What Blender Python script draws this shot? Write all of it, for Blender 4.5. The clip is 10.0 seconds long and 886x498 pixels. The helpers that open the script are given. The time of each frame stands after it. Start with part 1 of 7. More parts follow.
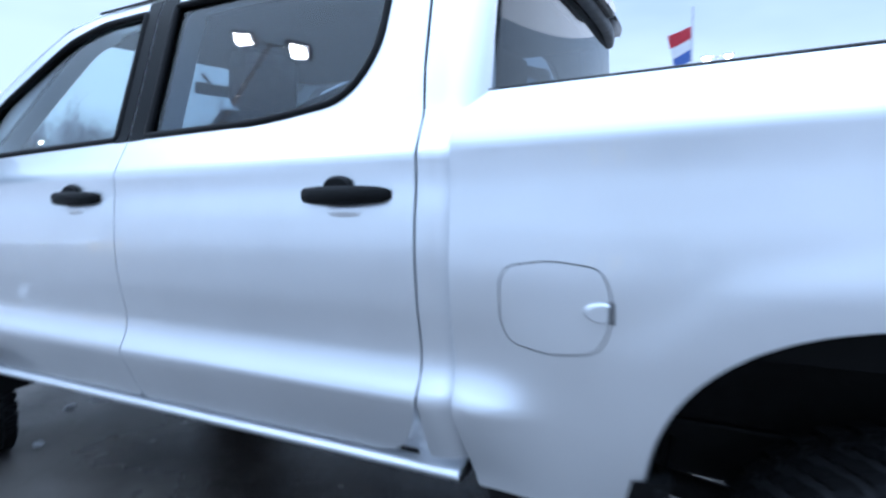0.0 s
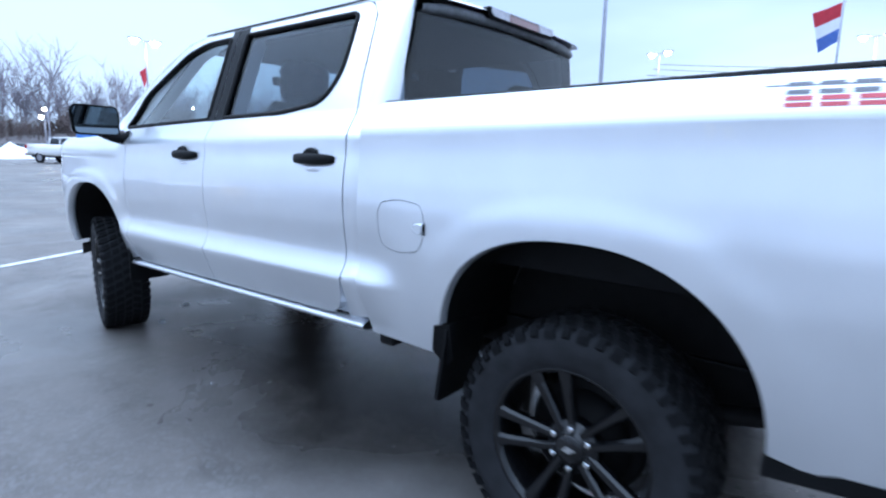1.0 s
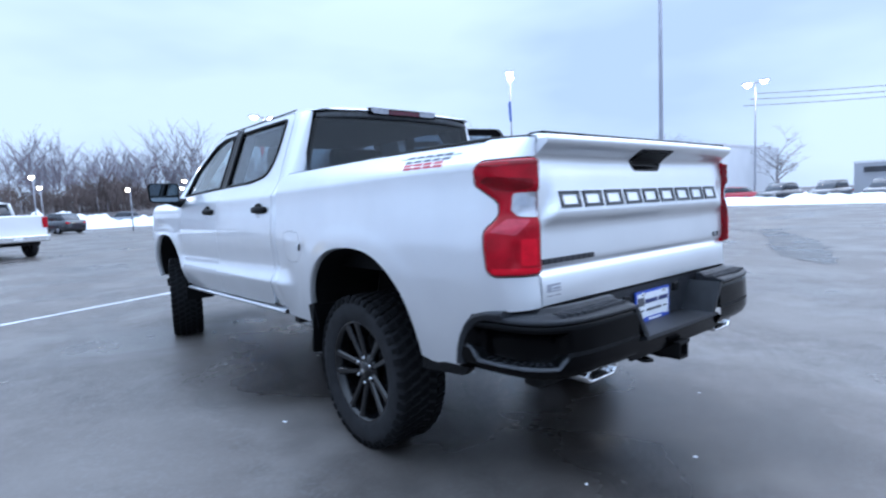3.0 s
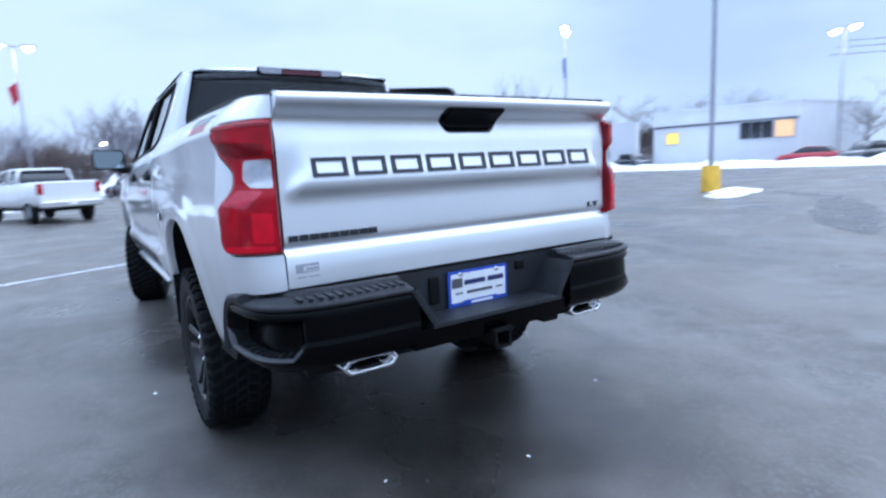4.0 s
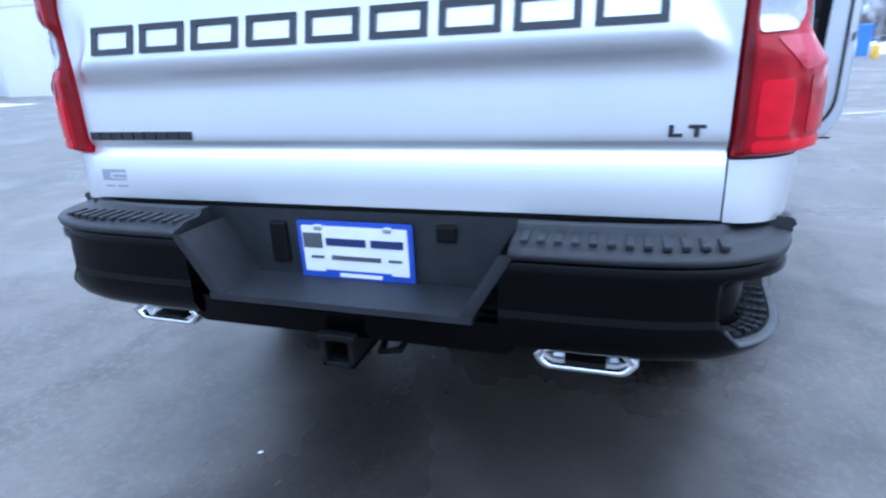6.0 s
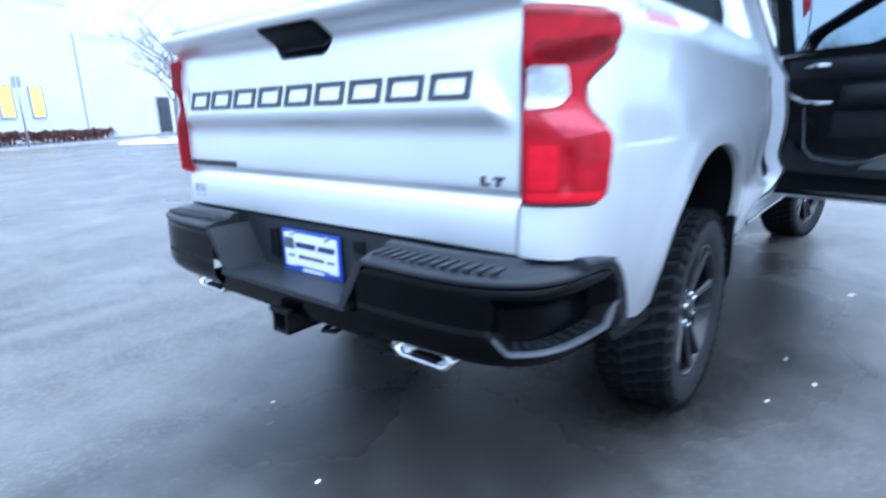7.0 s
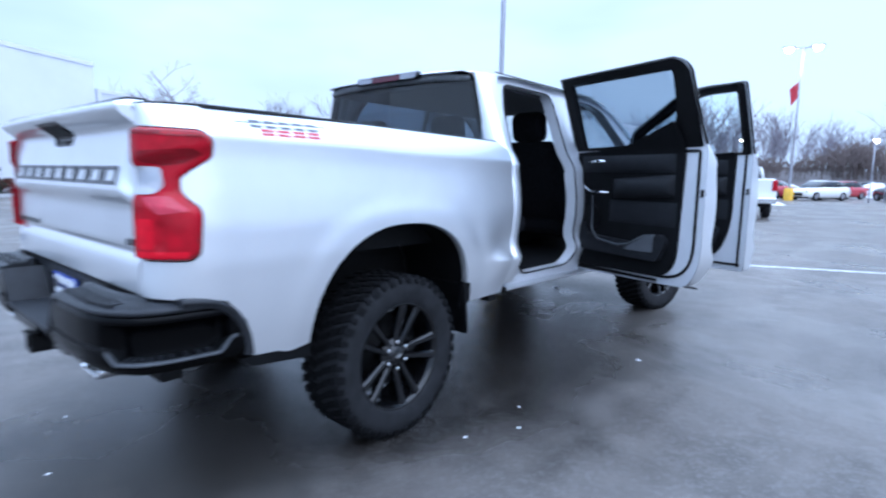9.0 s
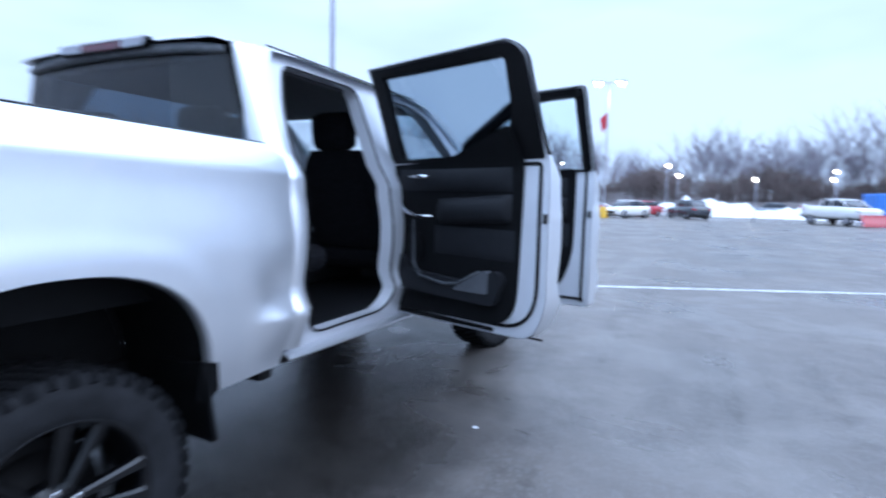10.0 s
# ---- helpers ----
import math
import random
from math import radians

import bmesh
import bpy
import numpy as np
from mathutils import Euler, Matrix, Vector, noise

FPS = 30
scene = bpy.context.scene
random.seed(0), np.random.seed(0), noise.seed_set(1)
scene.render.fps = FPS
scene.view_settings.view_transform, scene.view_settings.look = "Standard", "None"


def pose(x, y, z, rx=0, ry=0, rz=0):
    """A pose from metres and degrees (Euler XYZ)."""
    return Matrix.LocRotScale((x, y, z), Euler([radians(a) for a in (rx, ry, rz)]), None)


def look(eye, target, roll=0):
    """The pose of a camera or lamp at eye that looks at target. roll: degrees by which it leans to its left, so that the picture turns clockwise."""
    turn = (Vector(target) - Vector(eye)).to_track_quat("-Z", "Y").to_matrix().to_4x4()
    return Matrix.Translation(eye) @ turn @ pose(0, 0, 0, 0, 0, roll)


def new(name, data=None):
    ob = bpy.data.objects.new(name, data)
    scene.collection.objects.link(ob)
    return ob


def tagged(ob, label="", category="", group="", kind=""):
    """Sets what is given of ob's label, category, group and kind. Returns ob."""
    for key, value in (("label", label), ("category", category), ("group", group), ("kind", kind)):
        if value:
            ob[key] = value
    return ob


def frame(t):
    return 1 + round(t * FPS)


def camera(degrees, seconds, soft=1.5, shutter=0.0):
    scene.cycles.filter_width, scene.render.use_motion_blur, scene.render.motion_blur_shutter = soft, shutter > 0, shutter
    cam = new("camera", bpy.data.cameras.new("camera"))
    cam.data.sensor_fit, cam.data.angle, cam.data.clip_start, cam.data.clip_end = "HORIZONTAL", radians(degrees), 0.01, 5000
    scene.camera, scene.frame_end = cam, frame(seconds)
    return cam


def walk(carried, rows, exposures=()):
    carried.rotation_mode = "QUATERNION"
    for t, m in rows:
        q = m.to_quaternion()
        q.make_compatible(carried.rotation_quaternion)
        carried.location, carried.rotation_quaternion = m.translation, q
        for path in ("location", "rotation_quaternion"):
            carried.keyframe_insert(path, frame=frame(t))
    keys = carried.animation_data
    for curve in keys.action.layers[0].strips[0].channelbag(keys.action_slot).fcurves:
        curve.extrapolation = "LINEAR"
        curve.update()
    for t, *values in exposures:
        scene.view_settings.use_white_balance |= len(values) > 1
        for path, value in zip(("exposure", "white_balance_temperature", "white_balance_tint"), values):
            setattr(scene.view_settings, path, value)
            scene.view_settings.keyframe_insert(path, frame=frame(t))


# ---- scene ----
# camera and its walk
cam = camera(78.3, 10.0, soft=2.2, shutter=0.5)
PATH = [
    (0, (-2.063, 0.391, 1.344), (-0.302, 1.299, 1.07), -1.8),
    (0.5, (-2.26, -0.141, 1.308), (-0.64, 0.979, 0.955), 1.5),
    (1, (-2.453, -0.678, 1.338), (-0.918, 0.555, 0.987), 1.0),
    (1.5, (-2.554, -1.247, 1.296), (-1.082, 0.052, 0.918), 0.9),
    (2, (-2.683, -1.744, 1.276), (-1.213, -0.431, 0.935), 0.1),
    (2.2, (-2.726, -1.91, 1.305), (-1.273, -0.571, 1.0), -0.7),
    (3.3, (-2.198, -2.656, 1.307), (-0.945, -1.105, 1.149), -2.5),
    (3.5, (-1.974, -2.742, 1.322), (-0.716, -1.2, 1.126), -2.2),
    (4, (-1.375, -2.985, 1.275), (-0.292, -1.327, 0.976), -2.8),
    (4.5, (-0.835, -2.886, 1.222), (-0.226, -1.034, 0.760), -1.15),
    (5, (-0.322, -2.736, 1.198), (-0.118, -0.814, 0.682), -1.3),
    (5.5, (0.16, -2.572, 1.225), (-0.058, -0.676, 0.629), -1.4),
    (5.7, (0.348, -2.45, 1.211), (-0.007, -0.588, 0.574), -0.9),
    (6.8, (1.303, -2.205, 1.219), (0.138, -0.677, 0.664), -4.5),
    (7, (1.508, -2.27, 1.236), (0.276, -0.774, 0.741), -1.5),
    (7.5, (2.001, -2.292, 1.313), (0.758, -0.746, 1.056), -0.0),
    (8, (2.475, -2.229, 1.345), (1.167, -0.737, 1.09), 1.4),
    (8.5, (2.794, -2.191, 1.339), (1.446, -0.74, 1.064), 1.7),
    (9, (2.842, -1.867, 1.316), (1.55, -0.363, 1.048), 1.1),
    (9.2, (2.806, -1.682, 1.356), (1.593, -0.117, 1.076), 2.5),
    (9.5, (2.707, -1.415, 1.297), (1.566, 0.218, 1.121), 2.9),
    (10, (2.497, -0.864, 1.326), (1.672, 0.948, 1.136), 1.5),
]
EXPOSURES = [(0.0, 0.21, 5830, 14), (0.6, 0.43, 5870, 15), (1.4, 0.35, 5840, 17), (2.0, 0.26, 5880, 17), (3.5, 0.13, 5970, 17), (4.0, 0.12, 5920, 17), (4.5, 0.26, 5860, 17), (5.5, 0.46, 5680, 17), (7.0, 0.90, 5600, 13), (7.5, 0.60, 5640, 12), (8.0, 0.46, 5700, 14), (9.0, 0.39, 5750, 17), (10.0, 0.33, 5780, 18)]
walk(cam, [(t, look(eye, target, roll)) for t, eye, target, roll in PATH], EXPOSURES)


# overcast winter dusk: soft sky, a wide weak sun
SUN_EL, SUN_AZ = radians(50), radians(102)
world = bpy.data.worlds.new("overcast_sky")
scene.world = world
world.use_nodes = True
wn, wl = world.node_tree.nodes, world.node_tree.links
wn.clear()
w_out = wn.new("ShaderNodeOutputWorld")
w_bg = wn.new("ShaderNodeBackground")
w_sky = wn.new("ShaderNodeTexSky")
w_sky.sky_type = "NISHITA"
w_sky.sun_disc = False
w_sky.sun_elevation, w_sky.sun_rotation = SUN_EL, SUN_AZ
w_sky.air_density, w_sky.dust_density, w_sky.ozone_density = 1.0, 2.0, 3.0
w_tc = wn.new("ShaderNodeTexCoord")
w_map = wn.new("ShaderNodeMapping")
w_map.inputs["Scale"].default_value = (1.0, 1.0, 3.2)
w_noise = wn.new("ShaderNodeTexNoise")
w_noise.inputs["Scale"].default_value = 1.7
w_noise.inputs["Detail"].default_value = 4.0
w_noise.inputs["Roughness"].default_value = 0.45
w_ramp = wn.new("ShaderNodeValToRGB")
w_ramp.color_ramp.elements[0].position, w_ramp.color_ramp.elements[0].color = 0.36, (4.9, 6.7, 9.0, 1)
w_ramp.color_ramp.elements[1].position, w_ramp.color_ramp.elements[1].color = 0.60, (6.9, 8.9, 11.0, 1)
w_mix = wn.new("ShaderNodeMixRGB")
w_mix.inputs[0].default_value = 0.94
wl.new(w_tc.outputs["Generated"], w_map.inputs["Vector"])
wl.new(w_map.outputs["Vector"], w_noise.inputs["Vector"])
wl.new(w_noise.outputs["Fac"], w_ramp.inputs["Fac"])
wl.new(w_sky.outputs["Color"], w_mix.inputs[1])
# an overcast sky is about three times as bright overhead as at the horizon
w_sep = wn.new("ShaderNodeSeparateXYZ")
w_up = wn.new("ShaderNodeMapRange")
w_up.interpolation_type = "SMOOTHSTEP"
w_up.inputs["From Min"].default_value, w_up.inputs["From Max"].default_value = 0.25, 0.95
w_up.inputs["To Min"].default_value, w_up.inputs["To Max"].default_value = 1.0, 2.6
w_mul = wn.new("ShaderNodeVectorMath")
w_mul.operation = "SCALE"
wl.new(w_tc.outputs["Generated"], w_sep.inputs["Vector"])
wl.new(w_sep.outputs["Z"], w_up.inputs["Value"])
wl.new(w_ramp.outputs["Color"], w_mul.inputs[0])
wl.new(w_up.outputs["Result"], w_mul.inputs["Scale"])
wl.new(w_mul.outputs["Vector"], w_mix.inputs[2])
wl.new(w_mix.outputs["Color"], w_bg.inputs["Color"])
w_bg.inputs["Strength"].default_value = 0.10
wl.new(w_bg.outputs["Background"], w_out.inputs["Surface"])
sun = new("sun", bpy.data.lights.new("sun", "SUN"))
sun.data.energy, sun.data.angle, sun.data.color = 1.1, radians(75), (0.92, 0.96, 1.0)
sun.matrix_world = look((0, 0, 0), (-math.sin(SUN_AZ) * math.cos(SUN_EL), -math.cos(SUN_AZ) * math.cos(SUN_EL), -math.sin(SUN_EL)))


# materials
def mat(name, base, rough=0.5, metal=0.0, coat=0.0, var=0.0, scale=6.0, bump=0.0, bump_scale=200.0, rvar=0.0, spec=0.5, var2=0.0, scale2=60.0):
    m = bpy.data.materials.new(name)
    m.use_nodes = True
    n, l = m.node_tree.nodes, m.node_tree.links
    b = n["Principled BSDF"]
    b.inputs["Base Color"].default_value = (*base, 1)
    b.inputs["Roughness"].default_value = rough
    b.inputs["Metallic"].default_value = metal
    b.inputs["Coat Weight"].default_value = coat
    b.inputs["Coat Roughness"].default_value = 0.04
    b.inputs["Specular IOR Level"].default_value = spec
    tc = n.new("ShaderNodeTexCoord")
    if var or rvar:
        no = n.new("ShaderNodeTexNoise")
        no.inputs["Scale"].default_value = scale
        no.inputs["Detail"].default_value = 5.0
        l.new(tc.outputs["Object"], no.inputs["Vector"])
        if var:
            n2 = n.new("ShaderNodeTexNoise")
            n2.inputs["Scale"].default_value = scale2
            n2.inputs["Detail"].default_value = 3.0
            l.new(tc.outputs["Object"], n2.inputs["Vector"])
            add = n.new("ShaderNodeMath")
            add.operation = "MULTIPLY_ADD"
            add.inputs[1].default_value = var2
            l.new(n2.outputs["Fac"], add.inputs[0])
            l.new(no.outputs["Fac"], add.inputs[2])
            r = n.new("ShaderNodeValToRGB")
            e = r.color_ramp.elements
            e[0].position, e[1].position = 0.3 + var2 * 0.5, 0.7 + var2 * 0.5
            e[0].color = (*[c * (1 - var) for c in base], 1)
            e[1].color = (*[min(c * (1 + var), 1) for c in base], 1)
            l.new(add.outputs[0], r.inputs["Fac"])
            l.new(r.outputs["Color"], b.inputs["Base Color"])
        if rvar:
            mr = n.new("ShaderNodeMapRange")
            mr.inputs["From Min"].default_value, mr.inputs["From Max"].default_value = 0.35, 0.65
            mr.inputs["To Min"].default_value, mr.inputs["To Max"].default_value = max(rough - rvar, 0.02), min(rough + rvar, 1)
            l.new(no.outputs["Fac"], mr.inputs["Value"])
            l.new(mr.outputs["Result"], b.inputs["Roughness"])
    if bump:
        nb = n.new("ShaderNodeTexNoise")
        nb.inputs["Scale"].default_value = bump_scale
        nb.inputs["Detail"].default_value = 3.0
        l.new(tc.outputs["Object"], nb.inputs["Vector"])
        bp = n.new("ShaderNodeBump")
        bp.inputs["Strength"].default_value = bump
        bp.inputs["Distance"].default_value = 0.01
        l.new(nb.outputs["Fac"], bp.inputs["Height"])
        l.new(bp.outputs["Normal"], b.inputs["Normal"])
    return m


def glass(name, tint, rough=0.0, ior=1.5):
    """A thin pane: what lies behind it shows through tinted, and a fresnel gloss lies over that."""
    m = bpy.data.materials.new(name)
    m.use_nodes = True
    n, l = m.node_tree.nodes, m.node_tree.links
    n.remove(n["Principled BSDF"])
    see = n.new("ShaderNodeBsdfTransparent")
    see.inputs["Color"].default_value = (*tint, 1)
    gloss = n.new("ShaderNodeBsdfGlossy")
    gloss.inputs["Roughness"].default_value = rough
    facing = n.new("ShaderNodeLayerWeight")
    facing.inputs["Blend"].default_value = 0.5
    power = n.new("ShaderNodeMath")
    power.operation = "POWER"
    power.inputs[1].default_value = 5.0
    l.new(facing.outputs["Facing"], power.inputs[0])
    amount = n.new("ShaderNodeMath")
    amount.operation = "MULTIPLY_ADD"
    f0 = ((ior - 1) / (ior + 1)) ** 2
    amount.inputs[1].default_value, amount.inputs[2].default_value = 1 - f0, f0
    l.new(power.outputs[0], amount.inputs[0])
    mix = n.new("ShaderNodeMixShader")
    l.new(amount.outputs[0], mix.inputs["Fac"])
    l.new(see.outputs["BSDF"], mix.inputs[1])
    l.new(gloss.outputs["BSDF"], mix.inputs[2])
    l.new(mix.outputs["Shader"], n["Material Output"].inputs["Surface"])
    return m


def glow(name, colour, strength):
    m = bpy.data.materials.new(name)
    m.use_nodes = True
    b = m.node_tree.nodes["Principled BSDF"]
    b.inputs["Base Color"].default_value = (*colour, 1)
    b.inputs["Emission Color"].default_value = (*colour, 1)
    b.inputs["Emission Strength"].default_value = strength
    return m


M_PAINT = mat("silver_paint", (0.80, 0.82, 0.85), 0.35, 0.80, 1.0, var=0.03, scale=3.0, var2=0.3, scale2=900.0)
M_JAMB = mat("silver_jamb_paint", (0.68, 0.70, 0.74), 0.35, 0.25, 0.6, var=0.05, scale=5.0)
M_PLASTIC = mat("textured_black_plastic", (0.0035, 0.0038, 0.0045), 0.5, spec=0.14, var=0.25, scale=12.0, bump=0.25, bump_scale=450.0)
M_GLOSSBLK = mat("gloss_black_plastic", (0.0012, 0.0012, 0.0016), 0.16, spec=0.09, var=0.2, scale=8.0)
M_PAD = mat("grey_black_step_plastic", (0.016, 0.018, 0.022), 0.40, spec=0.36, var=0.3, scale=14.0, bump=0.3, bump_scale=380.0, var2=0.2, scale2=120.0)
M_LIP = mat("edge_grey_plastic", (0.046, 0.051, 0.058), 0.5, var=0.35, scale=25.0, bump=0.2, bump_scale=300.0)
M_ROOFLIP = mat("dark_grey_plastic", (0.17, 0.18, 0.195), 0.5, spec=0.5, var=0.3, scale=25.0, bump=0.2, bump_scale=300.0)
M_LENSGREY = mat("grey_lamp_lens", (0.30, 0.31, 0.35), 0.2, var=0.2, scale=60.0)
M_REDSMOKE = mat("smoked_red_lens", (0.085, 0.003, 0.016), 0.12, coat=0.3, var=0.2, scale=30.0)
M_POCKET = mat("light_grey_trim", (0.075, 0.080, 0.090), 0.6, var=0.15, scale=20.0, bump=0.15, bump_scale=400.0)
M_TRIM = mat("black_rubber_trim", (0.004, 0.004, 0.0047), 0.5, spec=0.15, var=0.2, scale=20.0)
M_CHROME = mat("chrome", (0.82, 0.83, 0.85), 0.10, 1.0, rvar=0.05, scale=30.0)
M_STEEL = mat("dark_painted_steel", (0.004, 0.004, 0.0045), 0.6, 0.0, spec=0.2, var=0.4, scale=18.0, bump=0.2, bump_scale=80.0)
M_TYRE = mat("tyre_rubber", (0.014, 0.0147, 0.0168), 0.75, spec=0.25, var=0.35, scale=14.0, bump=0.3, bump_scale=160.0)
# darker copy of the tyre rubber: the shade on the tread is painted in
M_TREAD = mat("shaded_tread_rubber", (0.005, 0.0052, 0.006), 0.8, spec=0.12, var=0.35, scale=20.0, bump=0.3, bump_scale=160.0)
M_RIM = mat("gloss_black_wheel", (0.004, 0.0042, 0.005), 0.16, 0.0, 0.25, spec=0.35, var=0.3, scale=10.0)
M_LUG = mat("bright_lug_steel", (0.75, 0.76, 0.78), 0.18, 1.0)
M_RED = mat("red_lamp_lens", (0.40, 0.002, 0.012), 0.12, 0.0, 0.12, spec=0.22, var=0.22, scale=16.0, bump=0.06, bump_scale=60.0)
M_REDBRIGHT = mat("bright_red_lens", (0.66, 0.003, 0.018), 0.14, 0.0, 0.12, spec=0.22, var=0.12, scale=30.0, bump=0.08, bump_scale=140.0)
M_REDDEEP = mat("deep_red_lens", (0.20, 0.001, 0.006), 0.12, 0.0, 0.12, spec=0.25, var=0.2, scale=20.0)
M_REDROSE = mat("rose_red_lens", (0.52, 0.03, 0.06), 0.14, 0.0, 0.2, spec=0.4, var=0.15, scale=40.0)
M_CLEAR = mat("clear_reverse_lens", (0.52, 0.52, 0.56), 0.12, 0.4, 1.0, var=0.12, scale=60.0)
M_GLASSDARK = glass("privacy_glass", (0.60, 0.655, 0.70), 0.0, 1.6)
M_GLASSBACK = glass("back_window_privacy_glass", (0.42, 0.47, 0.52), 0.0, 1.6)
M_GLASS = glass("clear_glass", (0.90, 0.95, 0.96), 0.0, 1.45)
M_LENS = glass("lamp_glass", (0.92, 0.94, 0.96), 0.03)
M_FABRIC = mat("black_seat_fabric", (0.008, 0.008, 0.010), 0.9, spec=0.15, var=0.35, scale=40.0, bump=0.3, bump_scale=500.0)
M_INTERIOR = mat("dark_interior_plastic", (0.0045, 0.0047, 0.0056), 0.7, spec=0.12, var=0.2, scale=16.0, bump=0.15, bump_scale=500.0)
M_INTERIOR2 = mat("grey_armrest_vinyl", (0.012, 0.013, 0.0155), 0.6, spec=0.2, var=0.15, scale=16.0, bump=0.2, bump_scale=500.0)
M_HEADLINER = mat("dark_headliner", (0.05, 0.05, 0.055), 0.9, var=0.1, scale=20.0)
M_PLATE = mat("white_plate", (0.80, 0.82, 0.86), 0.35, coat=0.4, var=0.04, scale=20.0)
M_BLUE = mat("blue_plate_frame", (0.02, 0.07, 0.42), 0.35, coat=0.4, var=0.1, scale=20.0)
M_NAVY = mat("navy_print", (0.02, 0.03, 0.12), 0.4)
M_BADGE = mat("dark_badge", (0.012, 0.014, 0.020), 0.3, coat=0.3)
M_DECALGREY = mat("grey_decal", (0.085, 0.085, 0.10), 0.4, coat=0.5)
M_DECALRED = mat("red_decal", (0.55, 0.04, 0.06), 0.4, coat=0.5)
M_STICKER = mat("grey_sticker_print", (0.30, 0.31, 0.36), 0.45)
M_MIRROR = mat("mirror_glass", (0.20, 0.24, 0.27), 0.03, 1.0)
M_SNOW = mat("snow", (0.86, 0.88, 0.92), 0.6, var=0.06, scale=0.8, bump=0.5, bump_scale=6.0)
M_WHITEPAINT = mat("white_car_paint", (0.78, 0.79, 0.80), 0.25, coat=1.0, var=0.03, scale=2.0)
M_REDPAINT = mat("red_car_paint", (0.42, 0.015, 0.03), 0.25, coat=1.0, var=0.08, scale=2.0)
M_DARKPAINT = mat("dark_car_paint", (0.02, 0.024, 0.034), 0.25, coat=1.0, var=0.2, scale=2.0)
M_GREYPAINT = mat("grey_car_paint", (0.22, 0.24, 0.27), 0.28, 0.4, coat=1.0, var=0.1, scale=2.0)
M_YELLOW = mat("yellow_base_paint", (0.72, 0.42, 0.04), 0.6, var=0.18, scale=3.0, bump=0.3, bump_scale=30.0)
M_POLE = mat("grey_pole_steel", (0.36, 0.37, 0.42), 0.45, 0.5, var=0.12, scale=1.5)
M_WALLWHITE = mat("white_wall_panel", (0.74, 0.76, 0.80), 0.7, var=0.05, scale=0.4, bump=0.15, bump_scale=12.0)
M_WALLGREY = mat("grey_wall_panel", (0.42, 0.44, 0.48), 0.7, var=0.08, scale=0.5)
M_WINDOW = mat("shop_window", (0.03, 0.035, 0.045), 0.08, coat=0.5, var=0.3, scale=1.0)
M_WINLIT = glow("lit_yellow_window", (1.0, 0.72, 0.14), 0.5)
M_LAMP = glow("lit_lamp_head", (1.0, 0.96, 0.88), 60.0)
M_LAMPFAR = glow("lit_far_lamp_head", (1.0, 0.90, 0.62), 40.0)
M_WARMROOM = glow("warm_lit_showroom", (1.0, 0.62, 0.30), 0.35)
M_DAMP = mat("wet_asphalt", (0.030, 0.029, 0.029), 0.30, spec=0.4, var=0.3, scale=1.5, bump=0.3, bump_scale=140.0, rvar=0.1)
M_BARK = mat("winter_bark", (0.24, 0.22, 0.23), 0.9, var=0.3, scale=3.0, bump=0.4, bump_scale=20.0)
# bark colour of the far woods, its lilac tint painting in the distance haze
M_WOODS = mat("hazed_woods_bark", (0.20, 0.18, 0.21), 0.9, var=0.3, scale=0.05)
M_BRUSH = mat("brown_brush_bark", (0.115, 0.088, 0.082), 0.9, var=0.35, scale=0.06)
M_BANK = mat("dead_grass_bank", (0.15, 0.135, 0.135), 0.95, var=0.35, scale=0.3, bump=0.5, bump_scale=3.0)
M_HEDGE = mat("russet_hedge", (0.10, 0.035, 0.025), 0.9, var=0.5, scale=4.0)
M_CONIFER = mat("conifer_needles", (0.035, 0.045, 0.032), 0.9, var=0.45, scale=3.0)
M_CONCRETE = mat("kerb_concrete", (0.42, 0.42, 0.43), 0.85, var=0.15, scale=2.0, bump=0.3, bump_scale=40.0)
M_LINE = mat("worn_white_line_paint", (0.62, 0.64, 0.68), 0.6, var=0.25, scale=8.0, var2=0.5, scale2=90.0)
M_FLAGRED = mat("red_flag_cloth", (0.50, 0.03, 0.05), 0.8, var=0.1, scale=4.0)
M_FLAGBLUE = mat("blue_flag_cloth", (0.07, 0.14, 0.42), 0.8, var=0.1, scale=4.0)
M_FLAGWHITE = mat("white_flag_cloth", (0.75, 0.76, 0.80), 0.8, var=0.05, scale=4.0)
M_BLUETARP = mat("blue_tarp", (0.05, 0.20, 0.62), 0.6, var=0.1, scale=3.0)

# wet asphalt: dark, with glossy damp patches and dry lighter streaks
M_ASPHALT = bpy.data.materials.new("damp_asphalt")
M_ASPHALT.use_nodes = True
an, al = M_ASPHALT.node_tree.nodes, M_ASPHALT.node_tree.links
a_b = an["Principled BSDF"]
a_tc = an.new("ShaderNodeTexCoord")
a_big = an.new("ShaderNodeTexNoise")
a_big.inputs["Scale"].default_value = 0.42
a_big.inputs["Detail"].default_value = 6.0
a_big.inputs["Roughness"].default_value = 0.55
a_big.inputs["Distortion"].default_value = 0.5
a_fine = an.new("ShaderNodeTexNoise")
a_fine.inputs["Scale"].default_value = 140.0
a_fine.inputs["Detail"].default_value = 4.0
a_mid = an.new("ShaderNodeTexNoise")
a_mid.inputs["Scale"].default_value = 4.5
a_mid.inputs["Detail"].default_value = 8.0
a_mid.inputs["Roughness"].default_value = 0.65
for nd in (a_big, a_fine, a_mid):
    al.new(a_tc.outputs["Object"], nd.inputs["Vector"])
a_rc = an.new("ShaderNodeValToRGB")
a_rc.color_ramp.elements[0].position, a_rc.color_ramp.elements[0].color = 0.38, (0.070, 0.062, 0.056, 1)
